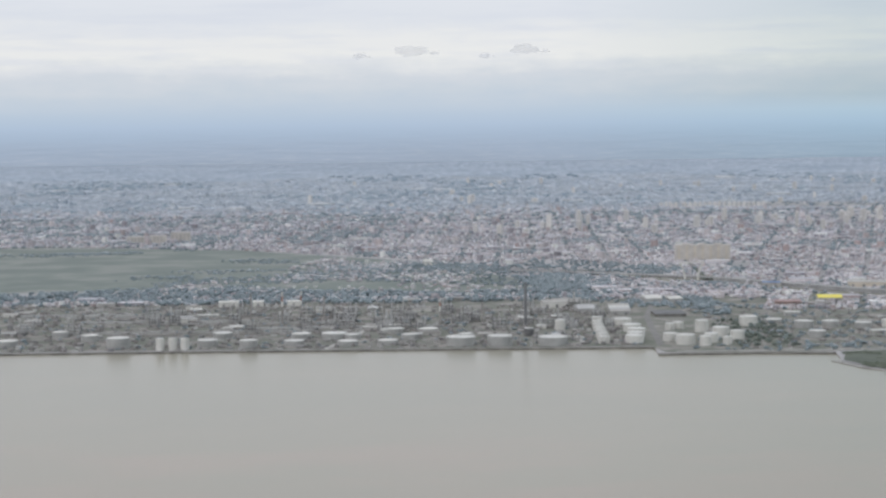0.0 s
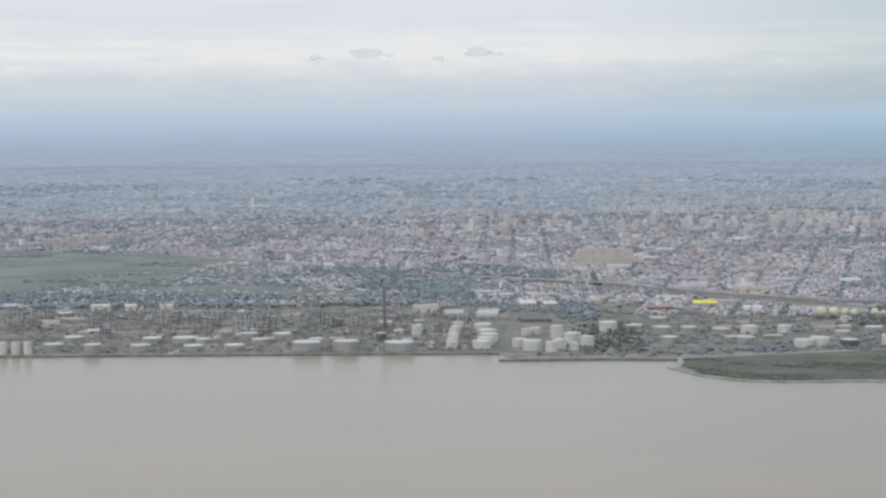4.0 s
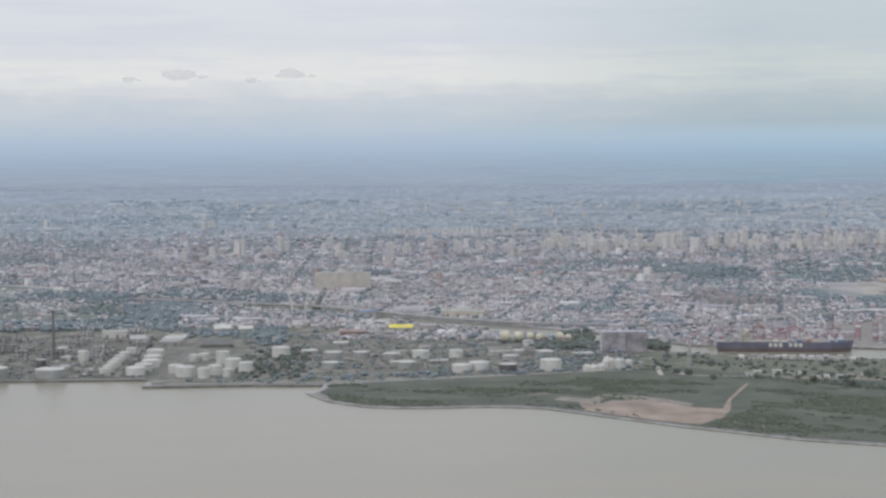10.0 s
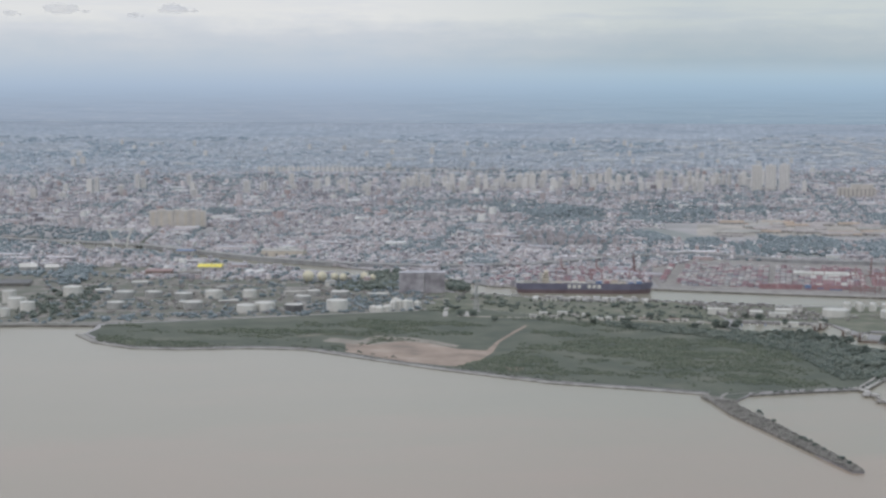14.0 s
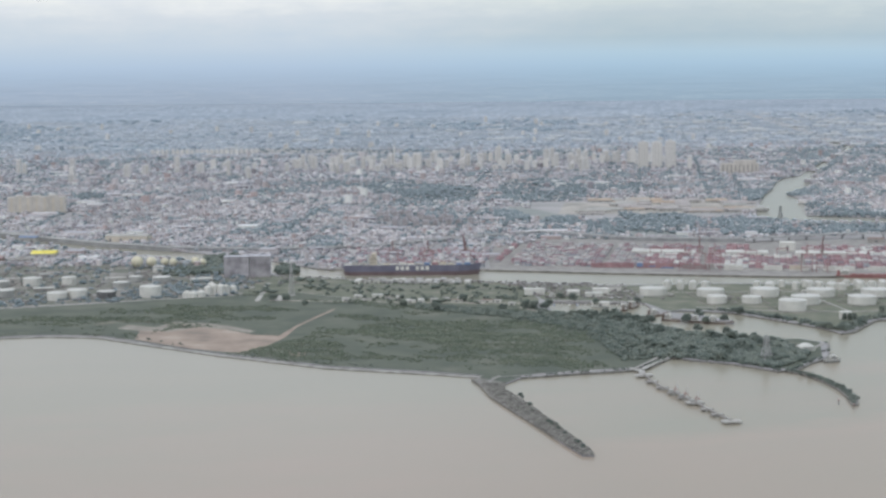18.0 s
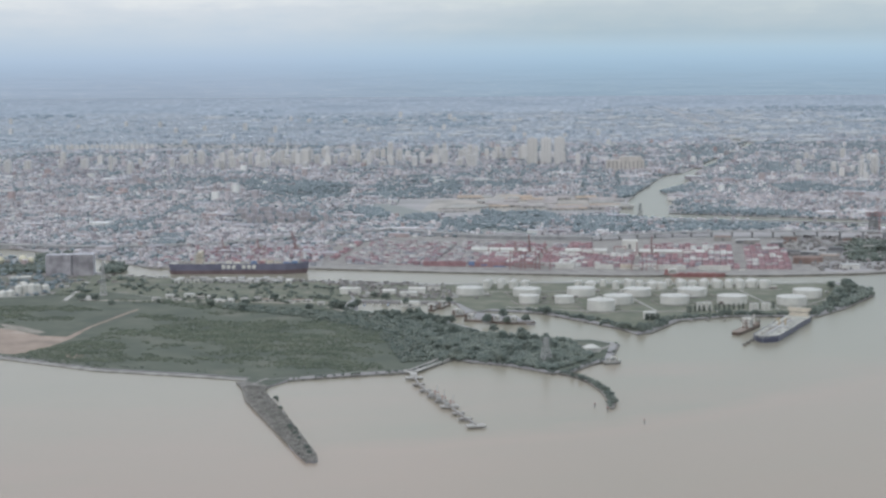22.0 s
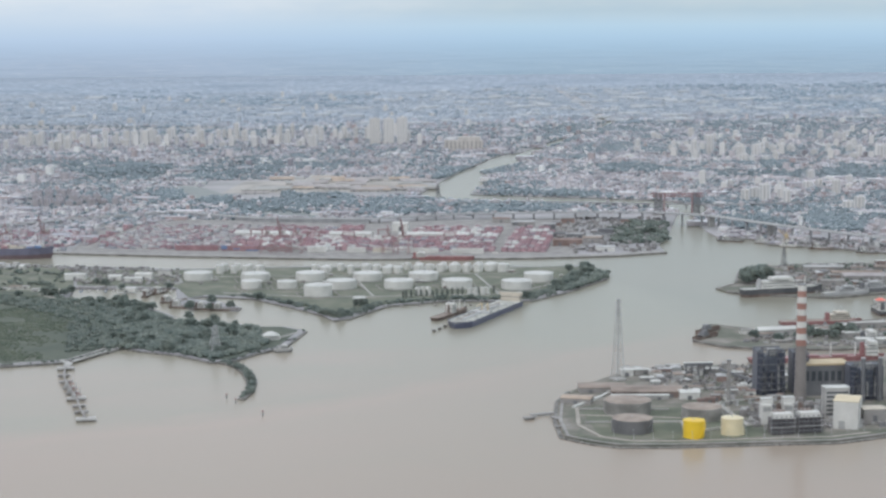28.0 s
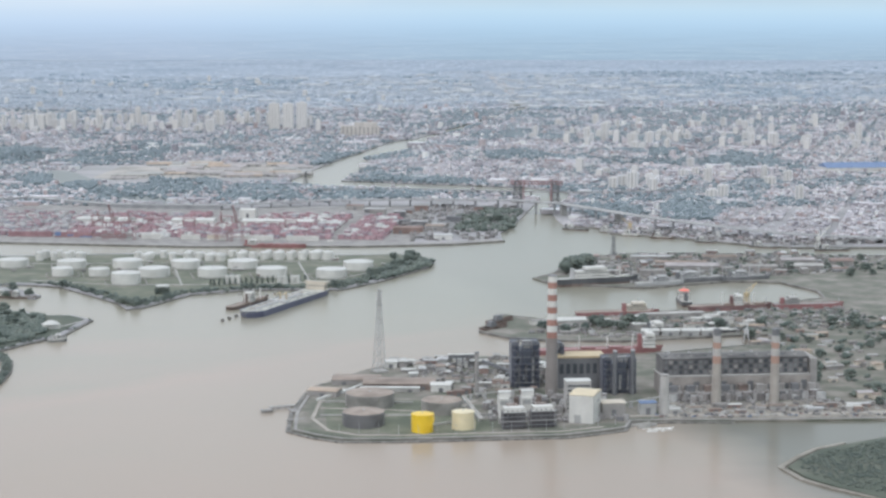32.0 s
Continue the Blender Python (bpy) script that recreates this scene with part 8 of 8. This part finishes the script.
# finger jetties and small craft in the creek
for i in range(12):
    u = i / 11
    x, y = 1996 + 150 * u, 3168 - 40 * u
    t = thing("small_boat", x, y, 0, 70, "small white boat at a finger jetty", "boat", "moored small boats")
    part("hull", hull(B(), 11, 3.4, -0.4, 1.3), WHITE if i % 3 else BLUE, t)
    part("deck", prism(B(), [(a * 0.95, b * 0.95) for a, b in hull_line(11, 3.4)], 0.6, 1.0), DECKGREY, t)
    part("cabin", box(B(), -1, 0, 1.0, 4, 2.2, 1.4, taper=0.85), WHITE, t)
# marker posts off the spit
for x, y in ((2145, 2197), (2153, 2167), (2176, 2088)):
    t = thing("channel_marker", x, y, 0, 0, "thin dark channel marker standing in the water", "marker", "channel markers")
    part("pile", tube(B(), 0, 0, -2, 0.6, 7, 8), DARKSTEEL, t)
    part("lantern", tube(B(), 0, 0, 5, 1.0, 1.5, 8), HULLRED, t)

# low scrub over the headland's grass
tx, ty = rng.uniform(850, 2060, 130000), rng.uniform(2500, 3420, 130000)
lie = ty + 0.42 * tx  # the scrub grows in long strips
thick = 0.5 * patchy(tx * 0.5, lie, 62, 6) + 0.3 * patchy(tx, lie, 24, 7) + 0.2 * patchy(tx, ty, 260, 2)
ok = inside(tx, ty, PENINSULA) & clear_of(tx, ty, [[(1240, 2930), (1400, 2740), (1520, 2880), (1640, 3230), (1590, 3230), (1450, 3030), (1330, 3020)]]) & (rng.random(tx.size) < 2.4 * np.clip(thick - 0.47, 0, 0.4))
tx, ty = tx[ok], ty[ok]
r = rng.uniform(0.7, 1.9, len(tx))
v, f = clumps_to_mesh(tx, ty, GL + 0.25 + r * 0.3, r * 1.7, r * 1.7, r * 0.75, rng)
heap("headland_scrub", v, f, SCRUB, "patches of low scrub in the headland's rough grass", "scrub")

# ---- dock sheds, landmarks of the town ----
r9 = random.Random(9)
for x, y, w, d, roof in ((3350, 2935, 92, 34, ZINC_PINK), (3345, 2975, 90, 26, RUST), (3460, 2895, 60, 22, CONCRETE), (3540, 2890, 66, 28, PALE_CONCRETE), (3560, 2960, 60, 26, ZINC_PINK), (3260, 2890, 40, 20, CONCRETE), (3440, 3030, 60, 22, RUST), (3320, 3060, 70, 18, STEEL), (3630, 2930, 40, 30, BRICK)):
    shed(x, y, w, d, 9, -14, roof, CONCRETE, "long dock shed on the mole", group="mole sheds")
for i in range(60):
    shed(r9.uniform(3180, 3620), r9.uniform(2850, 3120), r9.uniform(8, 28), r9.uniform(7, 14), r9.uniform(3, 8), -14 + r9.choice((0, 90)), r9.choice((RUST, CONCRETE, PALE_CONCRETE, STEEL, DARKSTEEL, BRICK)), r9.choice((CONCRETE, BRICK, GREYTANK)), "small dock store on the mole", group="mole stores")
for i in range(24):
    shed(r9.uniform(2930, 3230), r9.uniform(2375, 2480), r9.uniform(10, 34), r9.uniform(8, 14), r9.uniform(3, 8), 3, r9.choice((TANKTOP, RUST, CONCRETE, WHITE)), r9.choice((CONCRETE, WHITE, GREYTANK)), "yard building on the dock mole", group="yard buildings")
shed(2965, 2440, 58, 14, 9, 0, TANKTOP, PALE_CONCRETE, "long pale barrel-roofed yard shed", 4, group="yard buildings")
shed(3140, 2470, 90, 16, 8, -2, PALE_CONCRETE, CONCRETE, "long pale yard wall and shed", 1, group="yard buildings")
for i in range(70):
    x, y = r9.uniform(3150, 3900), r9.uniform(1860, 2420)
    shed(x, y, r9.uniform(9, 26), r9.uniform(8, 15), r9.uniform(3, 7), r9.choice((-10, 80, 5)), r9.choice((TAN, RUST, CONCRETE, PALE_CONCRETE, ZINC_PINK)), r9.choice((BEIGE, CONCRETE, BRICK)), "low house or store behind the station", group="station village")
for i in range(4):  # a row of joined halls along the basin
    shed(3058 + 27 * i, 2346 - 6.3 * i, 24, 14, 7, -13, TANKTOP, GREYTANK, "white-roofed hall in a joined row along the basin", 2, group="yard buildings")
for x, y in ((2862, 2450), (2885, 2500)):
    t = thing("wrecked_hull", x, y, 0, 35, "rusting half-sunk dock gate at the mole's tip", "wreck", "wrecks")
    part("hull", hull(B(), 56, 14, -1.5, 6), RUSTY_STEEL, t)
    part("frame", box(B(), -6, 0, 6, 14, 9, 7, taper=0.7), DARKSTEEL, t)


def harbour_crane(x, y, h, rz, m, label):
    t = thing("harbour_crane", x, y, GL, rz, label, "crane", "harbour cranes")
    for a in (-4, 4):
        for b in (-4, 4):
            part("leg", beam(B(), (a, b, 0), (a * 0.5, b * 0.5, h * 0.4), 0.6), m, t)
    part("cab", box(B(), 0, 0, h * 0.4, 7, 6, 6), m, t)
    part("jib", beam(beam(B(), (2, 0, h * 0.45), (h * 0.75, 0, h), 0.7), (0, 0, h * 0.7), (h * 0.75, 0, h), 0.35), m, t)
    part("mast", beam(B(), (0, 0, h * 0.5), (0, 0, h * 0.75), 0.7), m, t)
    return t


harbour_crane(3294, 2562, 32, 30, OCHRE, "ochre dockside crane by the repair basin")
harbour_crane(3690, 3150, 42, 20, WHITE, "white luffing crane on the east quay")
harbour_crane(3430, 3480, 30, 200, OCHRE, "ochre crane on the east quay")
harbour_crane(3460, 3440, 28, 150, STEEL, "grey crane on the east quay")
harbour_crane(3165, 2260, 30, 60, STEEL, "grey crane over the basin")

PALE_RENDER = paint("pale_beige_render", (0.58, 0.545, 0.505), 0.9, 0.2, sheen=0.5)
block = thing("beige_slab_block", 977, 5350, GL, -4, "big beige slab of flats in six joined towers", "apartment building")
for k in range(7):
    part("tower_section", box(B(), -70 + k * 23.4, (k % 2) * 2, 0, 23.2, 26, 48 + (k % 2) * 4), PALE_RENDER, block)
    part("window_bay", box(B(), -70 + k * 23.4, (k % 2) * 2 - 13.1, 4, 5, 0.4, 40), BEIGE, block)
three = ((3191, 6799, 101), (3242, 6786, 101), (3292, 6772, 105))
for x, y, h in three:
    t = thing("tall_tower", x, y + 14, GL, -14, "one of three tall grey and white towers side by side", "apartment building", "three tall towers")
    part("wall", box(B(), 0, 0, 0, 40, 24, h), TOWER, t)
    for k in range(4):
        part("window_bay", box(B(), -15 + 10 * k, -12.1, 3, 2.2, 0.4, h - 6), PALE_CONCRETE, t)
    part("lift_house", box(B(), 0, 0, h, 14, 10, 5), TOWER, t)
t = thing("beige_mill", 3442, 6410, GL, -14, "long beige mill block with stepped ends", "mill")
part("wall", box(B(), 0, 0, 0, 138, 34, 38), PALE_RENDER, t)
part("upper", box(B(), 20, 0, 38, 80, 30, 12), PALE_RENDER, t)
for k in range(9):
    part("window_bay", box(B(), -60 + 15 * k, -17.1, 5, 5, 0.4, 28), CONCRETE, t)
for x, y, w, h in ((-837, 6402, 60, 26), (-756, 6386, 60, 30), (-688, 6484, 70, 34)):
    t = thing("long_flats", x, y, GL, 4, "long beige block of flats beyond the meadow", "apartment building", "meadow flats")
    part("wall", box(B(), 0, 0, 0, w, 18, h), PALE_RENDER, t)
    for k in range(5):
        part("window_bay", box(B(), -w * 0.4 + k * w * 0.2, -9.1, 3, w * 0.08, 0.4, h - 5), PALE_CONCRETE, t)
# brown brick paled towards violet, haze mixed into the render
BROWN_RENDER = paint("hazed_brown_render", (0.42, 0.383, 0.405), 0.9, 0.35, 0.15, sheen=0.8)
rb = random.Random(21)
for row, y in enumerate((4690, 4760, 4835, 4915, 5000)):
    x = 1925 + 9 * (row % 2)
    while x < 2060 + (5000 - y) * 0.4 - 45:
        w, h = rb.uniform(12, 20), rb.uniform(13, 22)
        t = thing("estate_slab", x, y + rb.uniform(-12, 12), GL, -16, "dull brown brick slab of flats in a crowded estate", "apartment building", "brown estate")
        part("wall", box(B(), 0, 0, 0, w, 14, h), BROWN_RENDER, t)
        for k in range(2):
            part("window_bay", box(B(), w * (k - 0.5) * 0.45, -7.1, 3, w * 0.16, 0.4, h - 5), GREYTANK, t)
        part("stair_tower", box(B(), 0, 4, h, 5, 5, 3.5), BROWN_RENDER, t)
        x += w + rb.uniform(7, 20)
for i in range(22):  # a long estate of equal blocks
    t = thing("estate_block", 1330 + i * 22, 8330 - i * 3.5, GL, -8, "plain grey-white estate block in a long row", "apartment building", "estate blocks")
    part("wall", box(B(), 0, 0, 0, 16, 14, 24), TOWER, t)
    part("lift_house", box(B(), 0, 0, 24, 6, 5, 3), TOWER, t)
for i, (x, y, h) in enumerate(((3689, 4339, 34), (3741, 4403, 36), (3737, 4327, 40), (3765, 4254, 38), (3812, 4386, 34), (4031, 3975, 40), (3853, 4084, 26), (3879, 4078, 28), (5080, 5773, 70), (4683, 5593, 60), (4610, 5610, 52), (4225, 5699, 60), (4219, 5971, 58), (4119, 5856, 64))):
    copy_thing(protos[(0, 3, 1, 0, 3)[i % 5]], at(x, y, GL, -30)).scale = (1, 1, h / 50)
t = thing("blue_roofed_hall", 4520, 4670, GL, -6, "large hall with a blue roof", "hall")
part("wall", box(B(), 0, 0, 0, 190, 80, 14), WHITE, t)
part("roof", gable(B(), 0, 0, 14, 192, 82, 0.5, 12), BLUE, t)
t = thing("thin_mast", 2330, 7600, GL, 0, "slender white mast over the town", "mast")
part("shaft", tube(B(), 0, 0, 0, 5, 60, 10, 2.5), WHITE, t)
part("tip", tube(B(), 0, 0, 60, 1, 20, 6), WHITE, t)
clutter("mole_clutter", [(3130, 2930), (3200, 2790), (3380, 2820), (3640, 2860), (3760, 3010), (3540, 3095), (3410, 3140), (3300, 3150), (3190, 3080)], 900, 3, 12, 4, GEAR, "crates, plates and stores over the dock mole")
clutter("yard_clutter", [(2900, 2400), (3010, 2330), (3190, 2330), (3400, 2340), (3440, 2500), (3240, 2520), (3040, 2510), (2960, 2480)], 500, 3, 10, 3.5, GEAR, "ship parts and stores over the repair yard")
clutter("village_clutter", [(3150, 1860), (3500, 1790), (4200, 1740), (4300, 2330), (3450, 2420), (3200, 2300)], 420, 5, 14, 4, GEAR, "low roofs and yards of the station village", -0.15)
clutter("east_quay_clutter", [(3380, 3600), (3440, 3440), (3560, 3290), (3660, 3200), (4300, 3120), (4300, 3190), (3700, 3290), (3560, 3440), (3440, 3620)], 700, 4, 14, 5, GEAR, "sheds and gear crowded along the east quay", -0.6)
clutter("point_clutter", [(2960, 3420), (3130, 3420), (3220, 3650), (3360, 4000), (3100, 4060), (3000, 3700)], 420, 3, 13, 6, GEAR, "stores and gear on the terminal point", -0.3)
